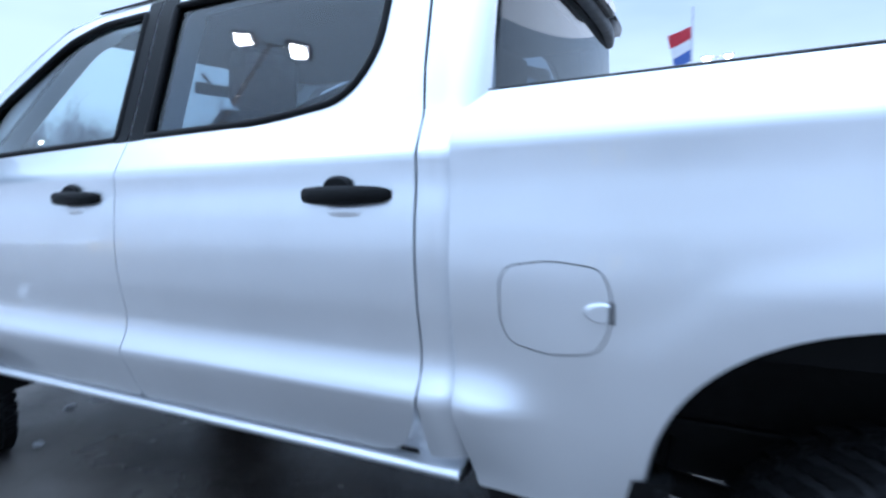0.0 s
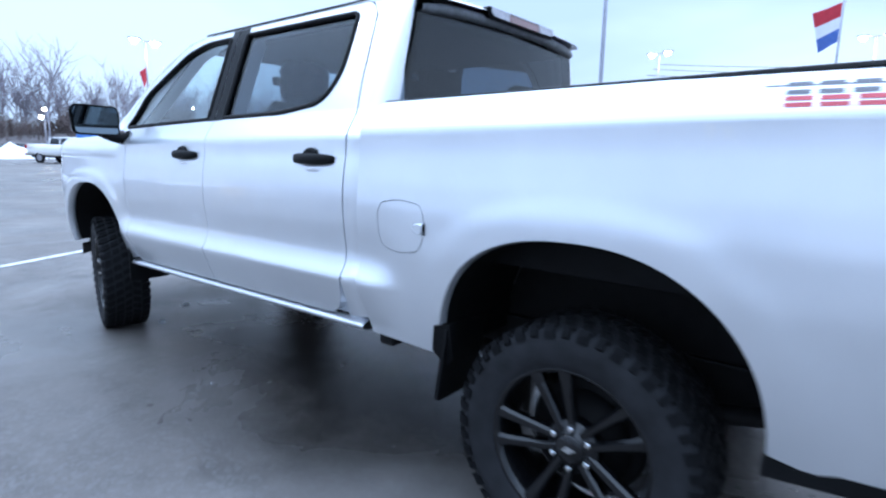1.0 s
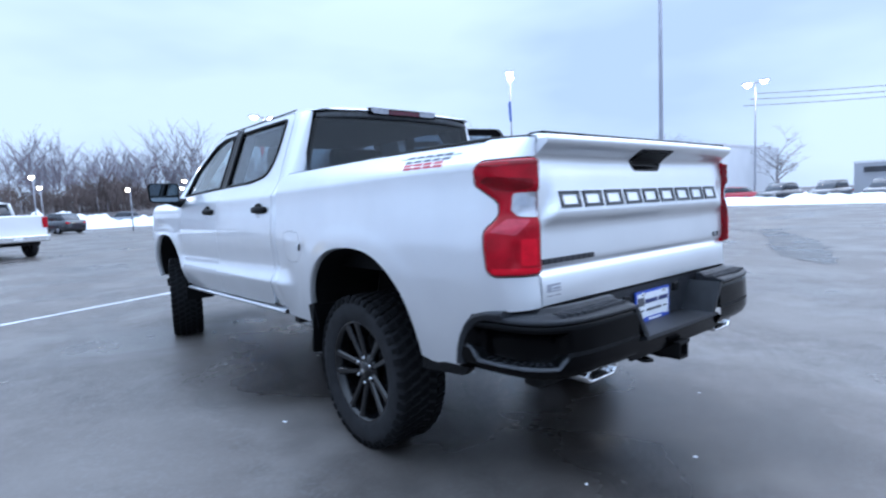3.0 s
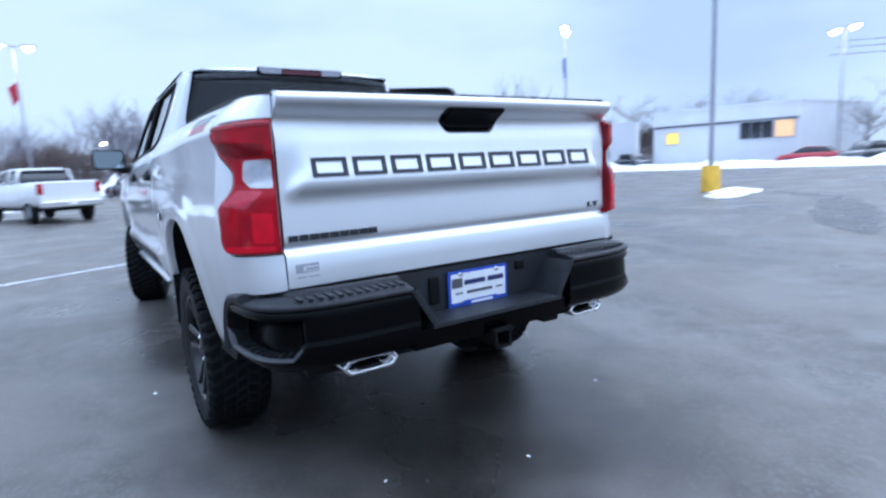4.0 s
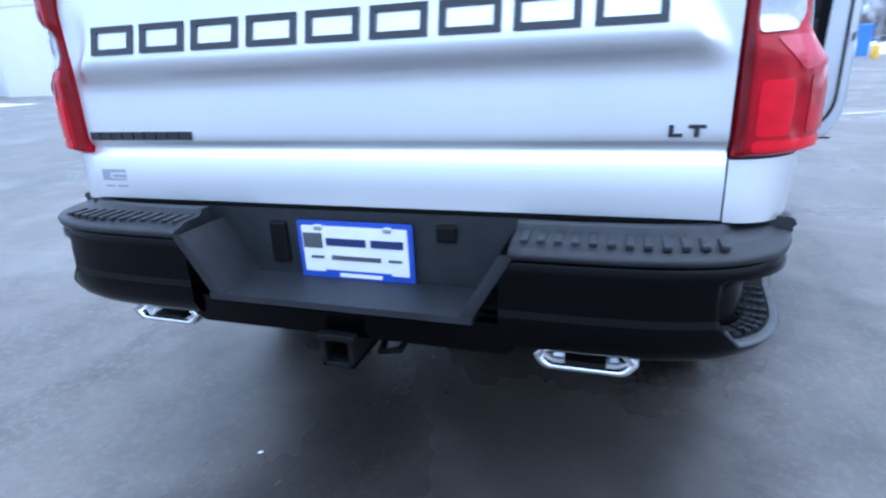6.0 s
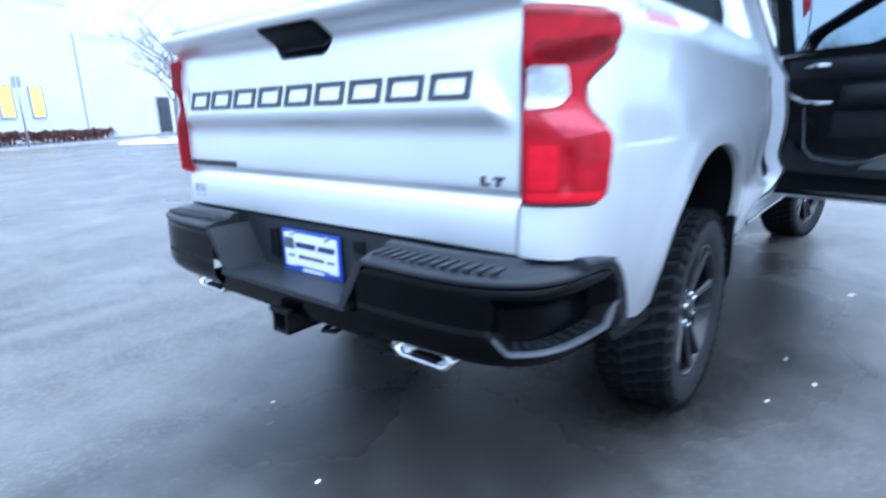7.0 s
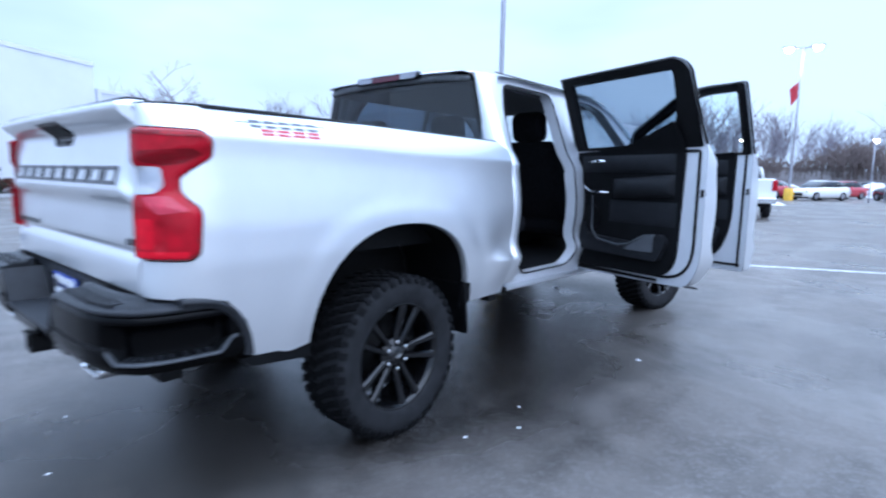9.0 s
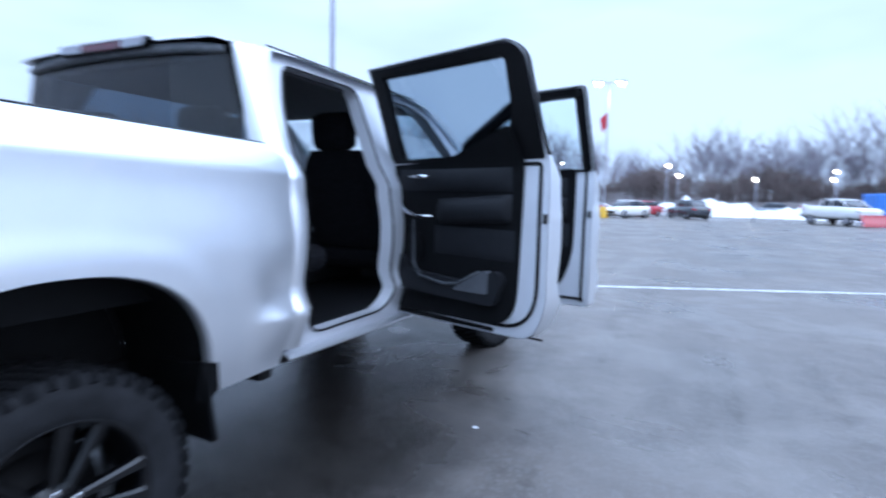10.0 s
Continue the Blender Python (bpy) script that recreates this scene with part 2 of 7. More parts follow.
a_rc.color_ramp.elements[1].position, a_rc.color_ramp.elements[1].color = 0.62, (0.146, 0.130, 0.119, 1)
a_add = an.new("ShaderNodeMath")
a_add.operation = "MULTIPLY_ADD"
a_add.inputs[1].default_value = 0.35
al.new(a_fine.outputs["Fac"], a_add.inputs[0])
a_half = an.new("ShaderNodeMath")
a_half.operation = "MULTIPLY_ADD"
a_half.inputs[1].default_value, a_half.inputs[2].default_value = 0.55, -0.43
al.new(a_mid.outputs["Fac"], a_half.inputs[0])
a_sum = an.new("ShaderNodeMath")
al.new(a_big.outputs["Fac"], a_sum.inputs[0])
al.new(a_half.outputs[0], a_sum.inputs[1])
al.new(a_sum.outputs[0], a_add.inputs[2])
al.new(a_add.outputs[0], a_rc.inputs["Fac"])
# pale stone chips in the surface and thin dry salt films
a_chip = an.new("ShaderNodeTexVoronoi")
a_chip.inputs["Scale"].default_value = 55.0
al.new(a_tc.outputs["Object"], a_chip.inputs["Vector"])
a_cr = an.new("ShaderNodeSeparateColor")
al.new(a_chip.outputs["Color"], a_cr.inputs["Color"])
a_cm = an.new("ShaderNodeMapRange")
a_cm.inputs["From Min"].default_value, a_cm.inputs["From Max"].default_value = 0.55, 1.0
a_cm.inputs["To Min"].default_value, a_cm.inputs["To Max"].default_value = 0.0, 0.5
al.new(a_cr.outputs["Red"], a_cm.inputs["Value"])
a_mx = an.new("ShaderNodeMix")
a_mx.data_type = "RGBA"
a_mx.inputs["B"].default_value = (0.19, 0.187, 0.186, 1)
al.new(a_cm.outputs["Result"], a_mx.inputs["Factor"])
al.new(a_rc.outputs["Color"], a_mx.inputs["A"])
a_salt = an.new("ShaderNodeTexNoise")
a_salt.inputs["Scale"].default_value, a_salt.inputs["Detail"].default_value = 0.75, 9.0
a_salt.inputs["Roughness"].default_value, a_salt.inputs["Distortion"].default_value = 0.6, 0.35
al.new(a_tc.outputs["Object"], a_salt.inputs["Vector"])
a_sm = an.new("ShaderNodeMapRange")
a_sm.inputs["From Min"].default_value, a_sm.inputs["From Max"].default_value = 0.49, 0.62
a_sm.inputs["To Min"].default_value, a_sm.inputs["To Max"].default_value = 0.0, 0.36
al.new(a_salt.outputs["Fac"], a_sm.inputs["Value"])
a_ms = an.new("ShaderNodeMix")
a_ms.data_type = "RGBA"
a_ms.inputs["B"].default_value = (0.26, 0.245, 0.230, 1)
al.new(a_sm.outputs["Result"], a_ms.inputs["Factor"])
al.new(a_mx.outputs["Result"], a_ms.inputs["A"])
a_tmap = an.new("ShaderNodeMapping")
a_tmap.inputs["Rotation"].default_value = (0, 0, radians(-28))
a_tmap.inputs["Scale"].default_value = (1.9, 0.09, 1.0)
al.new(a_tc.outputs["Object"], a_tmap.inputs["Vector"])
a_track = an.new("ShaderNodeTexNoise")
a_track.inputs["Scale"].default_value, a_track.inputs["Detail"].default_value = 1.0, 6.0
a_track.inputs["Distortion"].default_value = 0.6
al.new(a_tmap.outputs["Vector"], a_track.inputs["Vector"])
a_tm = an.new("ShaderNodeMapRange")
a_tm.inputs["From Min"].default_value, a_tm.inputs["From Max"].default_value = 0.42, 0.66
a_tm.inputs["To Min"].default_value, a_tm.inputs["To Max"].default_value = 0.0, 0.55
al.new(a_track.outputs["Fac"], a_tm.inputs["Value"])
a_mt = an.new("ShaderNodeMix")
a_mt.data_type = "RGBA"
a_mt.inputs["B"].default_value = (0.165, 0.150, 0.139, 1)
al.new(a_tm.outputs["Result"], a_mt.inputs["Factor"])
al.new(a_ms.outputs["Result"], a_mt.inputs["A"])
# a damp patch round the truck, with the truck's contact shade painted into its colour
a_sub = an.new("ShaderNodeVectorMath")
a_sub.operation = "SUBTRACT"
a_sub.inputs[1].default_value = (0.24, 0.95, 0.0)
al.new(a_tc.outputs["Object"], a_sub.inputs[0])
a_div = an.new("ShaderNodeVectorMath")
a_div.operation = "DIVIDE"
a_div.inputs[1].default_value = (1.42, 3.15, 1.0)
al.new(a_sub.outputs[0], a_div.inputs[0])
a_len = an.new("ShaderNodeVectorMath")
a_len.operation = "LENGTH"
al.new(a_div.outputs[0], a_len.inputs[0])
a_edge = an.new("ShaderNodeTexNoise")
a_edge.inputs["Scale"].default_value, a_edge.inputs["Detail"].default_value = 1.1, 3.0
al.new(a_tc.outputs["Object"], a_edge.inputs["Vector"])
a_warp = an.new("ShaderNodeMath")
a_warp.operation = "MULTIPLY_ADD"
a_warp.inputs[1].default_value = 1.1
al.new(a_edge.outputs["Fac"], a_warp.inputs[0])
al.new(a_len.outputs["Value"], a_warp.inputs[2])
a_wetshade = an.new("ShaderNodeMapRange")
a_wetshade.interpolation_type = "SMOOTHSTEP"
a_wetshade.inputs["From Min"].default_value, a_wetshade.inputs["From Max"].default_value = 1.10, 1.80
a_wetshade.inputs["To Min"].default_value, a_wetshade.inputs["To Max"].default_value = 0.22, 1.0
al.new(a_warp.outputs[0], a_wetshade.inputs["Value"])
# darkens the asphalt colour for damp and for the truck's shade together
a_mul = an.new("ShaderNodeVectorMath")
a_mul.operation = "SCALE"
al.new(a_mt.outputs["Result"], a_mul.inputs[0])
al.new(a_wetshade.outputs["Result"], a_mul.inputs["Scale"])
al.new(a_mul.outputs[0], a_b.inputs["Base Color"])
a_b.inputs["Specular IOR Level"].default_value = 0.32
a_rr = an.new("ShaderNodeMapRange")
a_rr.inputs["From Min"].default_value, a_rr.inputs["From Max"].default_value = 0.40, 0.58
a_rr.inputs["To Min"].default_value, a_rr.inputs["To Max"].default_value = 0.34, 0.58
al.new(a_big.outputs["Fac"], a_rr.inputs["Value"])
# thin standing films of water elsewhere: smooth, with a fairly sharp winding edge
a_film = an.new("ShaderNodeTexNoise")
a_film.inputs["Scale"].default_value, a_film.inputs["Detail"].default_value = 0.55, 8.0
a_film.inputs["Roughness"].default_value, a_film.inputs["Distortion"].default_value = 0.62, 0.8
a_fmap = an.new("ShaderNodeMapping")
a_fmap.inputs["Location"].default_value = (3.7, 1.9, 0.0)
al.new(a_tc.outputs["Object"], a_fmap.inputs["Vector"])
al.new(a_fmap.outputs["Vector"], a_film.inputs["Vector"])
a_fm = an.new("ShaderNodeMapRange")
a_fm.inputs["From Min"].default_value, a_fm.inputs["From Max"].default_value = 0.52, 0.60
a_fm.inputs["To Min"].default_value, a_fm.inputs["To Max"].default_value = 1.0, 0.72
al.new(a_film.outputs["Fac"], a_fm.inputs["Value"])
a_wr = an.new("ShaderNodeMapRange")
a_wr.inputs["From Min"].default_value, a_wr.inputs["From Max"].default_value = 0.22, 1.0
a_wr.inputs["To Min"].default_value, a_wr.inputs["To Max"].default_value = 0.50, 1.0
al.new(a_wetshade.outputs["Result"], a_wr.inputs["Value"])
a_r1 = an.new("ShaderNodeMath")
a_r1.operation = "MULTIPLY"
al.new(a_rr.outputs["Result"], a_r1.inputs[0])
al.new(a_fm.outputs["Result"], a_r1.inputs[1])
a_r2 = an.new("ShaderNodeMath")
a_r2.operation = "MULTIPLY"
al.new(a_r1.outputs[0], a_r2.inputs[0])
al.new(a_wr.outputs["Result"], a_r2.inputs[1])
al.new(a_r2.outputs[0], a_b.inputs["Roughness"])
a_bp = an.new("ShaderNodeBump")
a_bp.inputs["Strength"].default_value, a_bp.inputs["Distance"].default_value = 0.5, 0.004
al.new(a_fine.outputs["Fac"], a_bp.inputs["Height"])
al.new(a_bp.outputs["Normal"], a_b.inputs["Normal"])


# mesh helpers
from mathutils.geometry import delaunay_2d_cdt


def lerp(a, b, t):
    return a + (b - a) * t


def sstep(a, b, x):
    t = min(max((x - a) / (b - a), 0.0), 1.0)
    return t * t * (3 - 2 * t)


def table(rows):
    """A smooth curve through (key, value) rows, with limited slopes so that it does not overshoot."""
    rows = sorted(rows)
    k, v = [r[0] for r in rows], [r[1] for r in rows]
    d = [(v[i + 1] - v[i]) / (k[i + 1] - k[i]) for i in range(len(k) - 1)]
    s = [d[0]] + [0.0 if d[i - 1] * d[i] <= 0 else 2 * d[i - 1] * d[i] / (d[i - 1] + d[i]) for i in range(1, len(d))] + [d[-1]]

    def f(x):
        if x <= k[0]:
            return v[0]
        if x >= k[-1]:
            return v[-1]
        i = 0
        while x > k[i + 1]:
            i += 1
        h = k[i + 1] - k[i]
        t = (x - k[i]) / h
        return (v[i] * (1 + 2 * t) * (1 - t) ** 2 + s[i] * h * t * (1 - t) ** 2 + v[i + 1] * t * t * (3 - 2 * t) - s[i + 1] * h * t * t * (1 - t))
    return f


def part(name, bm, material, parent, label="", smooth=None):
    me = bpy.data.meshes.new(name)
    bmesh.ops.recalc_face_normals(bm, faces=bm.faces) if smooth == "recalc" else None
    bm.to_mesh(me)
    bm.free()
    for m in material if isinstance(material, (list, tuple)) else [material]:
        me.materials.append(m)
    ob = new(name, me)
    if parent is not None:
        ob.parent = parent
    if label:
        ob["label"] = label
    return ob


def thing(name, label, category, group="", m=None, kind=""):
    e = new(name)
    e.empty_display_size = 0.2
    tagged(e, label, category, group, kind)
    if m is not None:
        e.matrix_basis = m
    return e


def box(bm, x0, y0, z0, x1, y1, z1, bevel=0.0, m=None, smooth=False):
    vs = [bm.verts.new((x, y, z)) for x in (x0, x1) for y in (y0, y1) for z in (z0, z1)]
    fs = [bm.faces.new([vs[i] for i in q]) for q in ((0, 1, 3, 2), (4, 6, 7, 5), (0, 4, 5, 1), (2, 3, 7, 6), (0, 2, 6, 4), (1, 5, 7, 3))]
    if bevel:
        es = list({e for f in fs for e in f.edges})
        r = bmesh.ops.bevel(bm, geom=es, offset=bevel, segments=2, affect="EDGES", profile=0.5)
        vs = list({v for f in r["faces"] for v in f.verts} | {v for v in vs if v.is_valid})
    if m is not None:
        bmesh.ops.transform(bm, matrix=m, verts=vs)
    return vs


def prism(bm, pts, fa, fb, smooth=False):
    """A solid between the outline mapped by fa and the same outline mapped by fb."""
    a = [bm.verts.new(fa(*p)) for p in pts]
    b = [bm.verts.new(fb(*p)) for p in pts]
    n = len(pts)
    bm.faces.new(a)
    bm.faces.new(b[::-1])
    for i in range(n):
        f = bm.faces.new((a[i], b[i], b[(i + 1) % n], a[(i + 1) % n]))
        f.smooth = smooth
    bmesh.ops.recalc_face_normals(bm, faces=bm.faces)


def tube(bm, pts, r, n=8, closed=False, caps=True):
    """A round bar along points; r is a number or one per point."""
    pts = [Vector(p) for p in pts]
    rs = r if isinstance(r, (list, tuple)) else [r] * len(pts)
    rings = []
    ref = Vector((0.31, 0.17, 0.93)).normalized()
    for i, p in enumerate(pts):
        a = pts[i - 1] if (i or closed) else p
        b = pts[(i + 1) % len(pts)] if (i < len(pts) - 1 or closed) else p
        d = (b - a).normalized()
        if abs(d.dot(ref)) > 0.97:
            ref = Vector((0.93, 0.2, 0.3)).normalized()
        u = d.cross(ref).normalized()
        w = d.cross(u)
        rings.append([bm.verts.new(p + rs[i] * (u * math.cos(2 * math.pi * k / n) + w * math.sin(2 * math.pi * k / n))) for k in range(n)])
    m = len(rings)
    for i in range(m if closed else m - 1):
        for k in range(n):
            f = bm.faces.new((rings[i][k], rings[i][(k + 1) % n], rings[(i + 1) % m][(k + 1) % n], rings[(i + 1) % m][k]))
            f.smooth = True
    if caps and not closed:
        bm.faces.new(rings[0][::-1])
        bm.faces.new(rings[-1])


def grid(bm, nu, nv, f, smooth=True, flip=False):
    vs = [[bm.verts.new(f(i / nu, j / nv)) for j in range(nv + 1)] for i in range(nu + 1)]
    for i in range(nu):
        for j in range(nv):
            q = (vs[i][j], vs[i + 1][j], vs[i + 1][j + 1], vs[i][j + 1])
            fc = bm.faces.new(q[::-1] if flip else q)
            fc.smooth = smooth
    return vs


def spin(bm, prof, n, axis_m, closed=True, smooth=True):
    """Revolve a profile of (radius, across) about the local x axis."""
    rings = []
    for k in range(n):
        a = 2 * math.pi * k / n
        rings.append([bm.verts.new(axis_m @ Vector((w, r * math.cos(a), r * math.sin(a)))) for r, w in prof])
    for k in range(n):
        for i in range(len(prof) - 1):
            f = bm.faces.new((rings[k][i], rings[k][i + 1], rings[(k + 1) % n][i + 1], rings[(k + 1) % n][i]))
            f.smooth = smooth
    return rings


def inside(p, poly):
    x, y, c = p[0], p[1], False
    for i in range(len(poly)):
        (x0, y0), (x1, y1) = poly[i - 1], poly[i]
        if (y0 > y) != (y1 > y) and x < (x1 - x0) * (y - y0) / (y1 - y0) + x0:
            c = not c
    return c


def edge_gap(p, poly):
    best = 9.0
    for i in range(len(poly)):
        (x0, y0), (x1, y1) = poly[i - 1], poly[i]
        dx, dy = x1 - x0, y1 - y0
        q = dx * dx + dy * dy
        t = 0 if q == 0 else min(max(((p[0] - x0) * dx + (p[1] - y0) * dy) / q, 0), 1)
        best = min(best, math.hypot(p[0] - x0 - t * dx, p[1] - y0 - t * dy))
    return best


def rounded(poly, r, n=4):
    """The outline with its corners rounded; r is a number or one per corner."""
    out = []
    m = len(poly)
    for i in range(m):
        a, b, c = Vector(poly[i - 1]), Vector(poly[i]), Vector(poly[(i + 1) % m])
        k = r[i] if isinstance(r, (list, tuple)) else r
        k = min(k, 0.48 * (a - b).length, 0.48 * (c - b).length)
        if k < 1e-4:
            out.append(tuple(b))
            continue
        p, q = b + (a - b).normalized() * k, b + (c - b).normalized() * k
        for j in range(n + 1):
            t = j / n
            out.append(tuple(p * (1 - t) ** 2 + b * 2 * t * (1 - t) + q * t * t))
    return out


def dense(poly, step):
    out = []
    for i in range(len(poly)):
        a, b = Vector(poly[i]), Vector(poly[(i + 1) % len(poly)])
        n = max(1, math.ceil((b - a).length / step))
        out += [tuple(a.lerp(b, j / n)) for j in range(n)]
    return out


def panel(bm, outline, f, du=0.04, dv=0.022, holes=(), rim=None, levels=(), out=(1, 0, 0)):
    """A curved sheet: the outline and its holes in (u, v), filled with an even mesh and mapped by f(u, v).
    rim(u, v): where the turned-in edge ends."""
    outline = dense(outline, min(du, 0.03))
    holes = [dense(h, min(du, 0.03)) for h in holes]
    pts = [Vector(p) for p in outline]
    edges = [(i, (i + 1) % len(outline)) for i in range(len(outline))]
    for h in holes:
        o = len(pts)
        pts += [Vector(p) for p in h]
        edges += [(o + i, o + (i + 1) % len(h)) for i in range(len(h))]
    us, vs = [p[0] for p in outline], [p[1] for p in outline]
    rows = [min(vs) + dv * (j + 0.5) for j in range(int((max(vs) - min(vs)) / dv) + 1)]
    for lv in levels:
        rows = [r for r in rows if abs(r - lv) > 0.45 * dv] + [lv]
    for v in rows:
        for i in range(int((max(us) - min(us)) / du) + 1):
            p = (min(us) + du * (i + 0.5), v)
            if inside(p, outline) and edge_gap(p, outline) > 0.4 * dv and not any(inside(p, h) or edge_gap(p, h) < 0.4 * dv for h in holes):
                pts.append(Vector(p))
    co, _, faces, *_ = delaunay_2d_cdt(pts, edges, [], 0, 1e-6)
    verts = [bm.verts.new(f(c[0], c[1])) for c in co]
    made = []
    for t in faces:
        c = sum((co[i] for i in t), Vector((0, 0))) / len(t)
        area = abs(sum(co[t[k - 1]].cross(co[t[k]]) for k in range(len(t)))) / 2
        if area > 1e-6 and inside(c, outline) and not any(inside(c, h) for h in holes):
            made.append(bm.faces.new([verts[i] for i in t]))
    total = Vector()
    for fc in made:
        fc.normal_update()
        fc.smooth = True
        total += fc.normal * fc.calc_area()
    if total.dot(Vector(out)) < 0:
        bmesh.ops.reverse_faces(bm, faces=made)
    if rim:
        ring = [e for fc in made for e in fc.edges if len(e.link_faces) == 1]
        where = {v: co[i] for i, v in enumerate(verts)}
        top, low = {}, {}
        for e in ring:
            for v in e.verts:
                if v not in top:
                    top[v] = bm.verts.new(v.co)
                    low[v] = bm.verts.new(rim(*where[v]))
            fc = e.link_faces[0]
            a, b = e.verts
            lp = [l for l in fc.loops if l.edge == e][0]
            a, b = lp.vert, lp.link_loop_next.vert
            bm.faces.new((top[b], top[a], low[a], low[b]))
    for v in [v for v in verts if not v.link_faces]:
        bm.verts.remove(v)
    return made


def slab(bm, outline, fa, fb, step, out):
    """A closed pane between two mapped copies of an outline."""
    panel(bm, outline, fa, step, step, rim=fb, out=out)
    panel(bm, outline, fb, step, step, out=tuple(-c for c in out))


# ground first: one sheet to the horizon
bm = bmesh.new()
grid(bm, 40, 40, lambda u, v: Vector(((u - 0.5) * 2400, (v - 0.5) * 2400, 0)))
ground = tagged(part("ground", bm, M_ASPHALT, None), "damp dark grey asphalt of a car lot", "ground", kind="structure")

# ---- the silver pickup truck: rear axle over the origin, nose to +y ----
truck = thing("pickup_truck", "silver crew-cab pickup truck with black wheels, two doors open", "pickup truck")

REAR_Y, FRONT_Y, HUB_Z = -0.005, 3.745, 0.412
door_sec = table([(0.52, 0.930), (0.555, 0.942), (0.60, 0.950), (0.628, 0.955), (0.650, 0.962), (0.72, 0.988), (0.806, 1.019), (0.819, 1.0225), (0.827, 1.019), (0.888, 0.989),
                  (0.925, 0.983), (0.97, 0.987), (1.05, 0.997), (1.15, 1.000), (1.25, 0.991), (1.335, 0.977), (1.375, 0.976), (1.390, 0.977), (1.402, 0.971), (1.49, 0.908)])
bed_sec = table([(0.55, 0.948), (0.60, 0.957), (0.70, 0.975), (0.80, 0.990), (0.90, 1.000), (1.0, 1.007), (1.1, 1.007), (1.2, 0.999), (1.28, 0.9885), (1.345, 0.983), (1.385, 0.983),
                 (1.402, 0.984), (1.414, 0.980), (1.50, 0.938), (1.53, 0.918), (1.545, 0.90)])


def arch_rho(y, z, yc):
    n = 2.5 if y > yc else 2.2
    dy, dz = abs(y - yc) / 0.525, max(z - 0.60, 0) / 0.485
    return (dy ** n + dz ** n) ** (1 / n)


def flare(y, z, yc):
    return 0.006 * (1 - sstep(1.12, 1.29, arch_rho(y, z, yc))) * sstep(0.55, 0.75, z)


def arch_line(yc, n=26):
    """The wheel opening from its front foot over the top to its rear foot."""
    out = []
    for i in range(n + 1):
        a = math.pi * i / n
        e = 2 / (2.5 if a < math.pi / 2 else 2.2)
        c, s = math.cos(a), math.sin(a)
        out.append((yc + math.copysign(0.525 * abs(c) ** e, c), 0.60 + 0.485 * abs(s) ** e))
    return out


def arch_flare(name, fmap, yc, parent):
    """The narrow rolled edge round a wheel opening; fmap(off) gives the body's side."""
    prof = [(0.985, -0.034), (0.992, -0.010), (0.998, -0.003), (1.008, -0.0015), (1.016, -0.004)]
    n = 60
    bm = bmesh.new()

    def at(u, v):
        k, off = prof[round(v * (len(prof) - 1))]
        a = math.pi * lerp(0.0, 1.0, u)
        e = 2 / (2.5 if a < math.pi / 2 else 2.2)
        c, s = math.cos(a), math.sin(a)
        return fmap(off)(yc + k * math.copysign(0.525 * abs(c) ** e, c), 0.60 + k * 0.485 * abs(s) ** e)
    grid(bm, n, len(prof) - 1, at)
    bmesh.ops.recalc_face_normals(bm, faces=bm.faces)
    part(name, bm, M_PAINT, parent, "silver rolled wheel arch edge")


def cab_x(y, z):
    if z > 1.49:
        x = 0.908 - 0.37 * (z - 1.49) - 0.10 * max(z - 1.88, 0) ** 2 * 10
    else:
        x = door_sec(z + 0.014 * (y - 1.0) * (1 - sstep(1.40, 1.49, z)))
    x += flare(y, z, FRONT_Y)
    return x - 0.03 * sstep(2.6, 3.6, y) * sstep(1.30, 1.60, z)


def bed_x(y, z):
    w = sstep(0.66, 0.86, y) * (1 - sstep(1.36, 1.44, z))
    x = lerp(bed_sec(z - 0.020 * (0.93 - y) * sstep(1.15, 1.38, z) * (1 - sstep(1.46, 1.53, z))), min(door_sec(z) + 0.004, 1.2), w * (1 - sstep(1.0, 1.2, z)))
    return x + flare(y, z, REAR_Y) - 0.02 * sstep(-0.35, -0.95, y)


BEND, LBEND = -0.90, 0.31


def bed_map(s, off=0.0):
    def f(u, z):
        x = bed_x(max(u, BEND), z) + off
        if u >= BEND:
            return Vector((s * x, u, z))
        a = min((BEND - u) / LBEND, 1.0) * math.pi / 2
        back = 0.225 + 0.012 * sstep(1.05, 0.88, z) + off
        return Vector((s * (0.812 + (x - 0.812) * math.cos(a)), BEND - back * math.sin(a), z))
    return f


LAMP = rounded([(-1.202, 1.462), (-0.955, 1.456), (-0.924, 1.425), (-0.928, 1.362), (-1.000, 1.315), (-1.030, 1.288), (-1.030, 1.245), (-1.014, 1.222),
                (-0.978, 1.190), (-0.970, 1.165), (-0.982, 1.025), (-1.008, 1.003), (-1.202, 1.004)], [0.003, 0.016, 0.012, 0.018, 0.012, 0.010, 0.010, 0.008, 0.010, 0.010, 0.016, 0.014, 0.003])


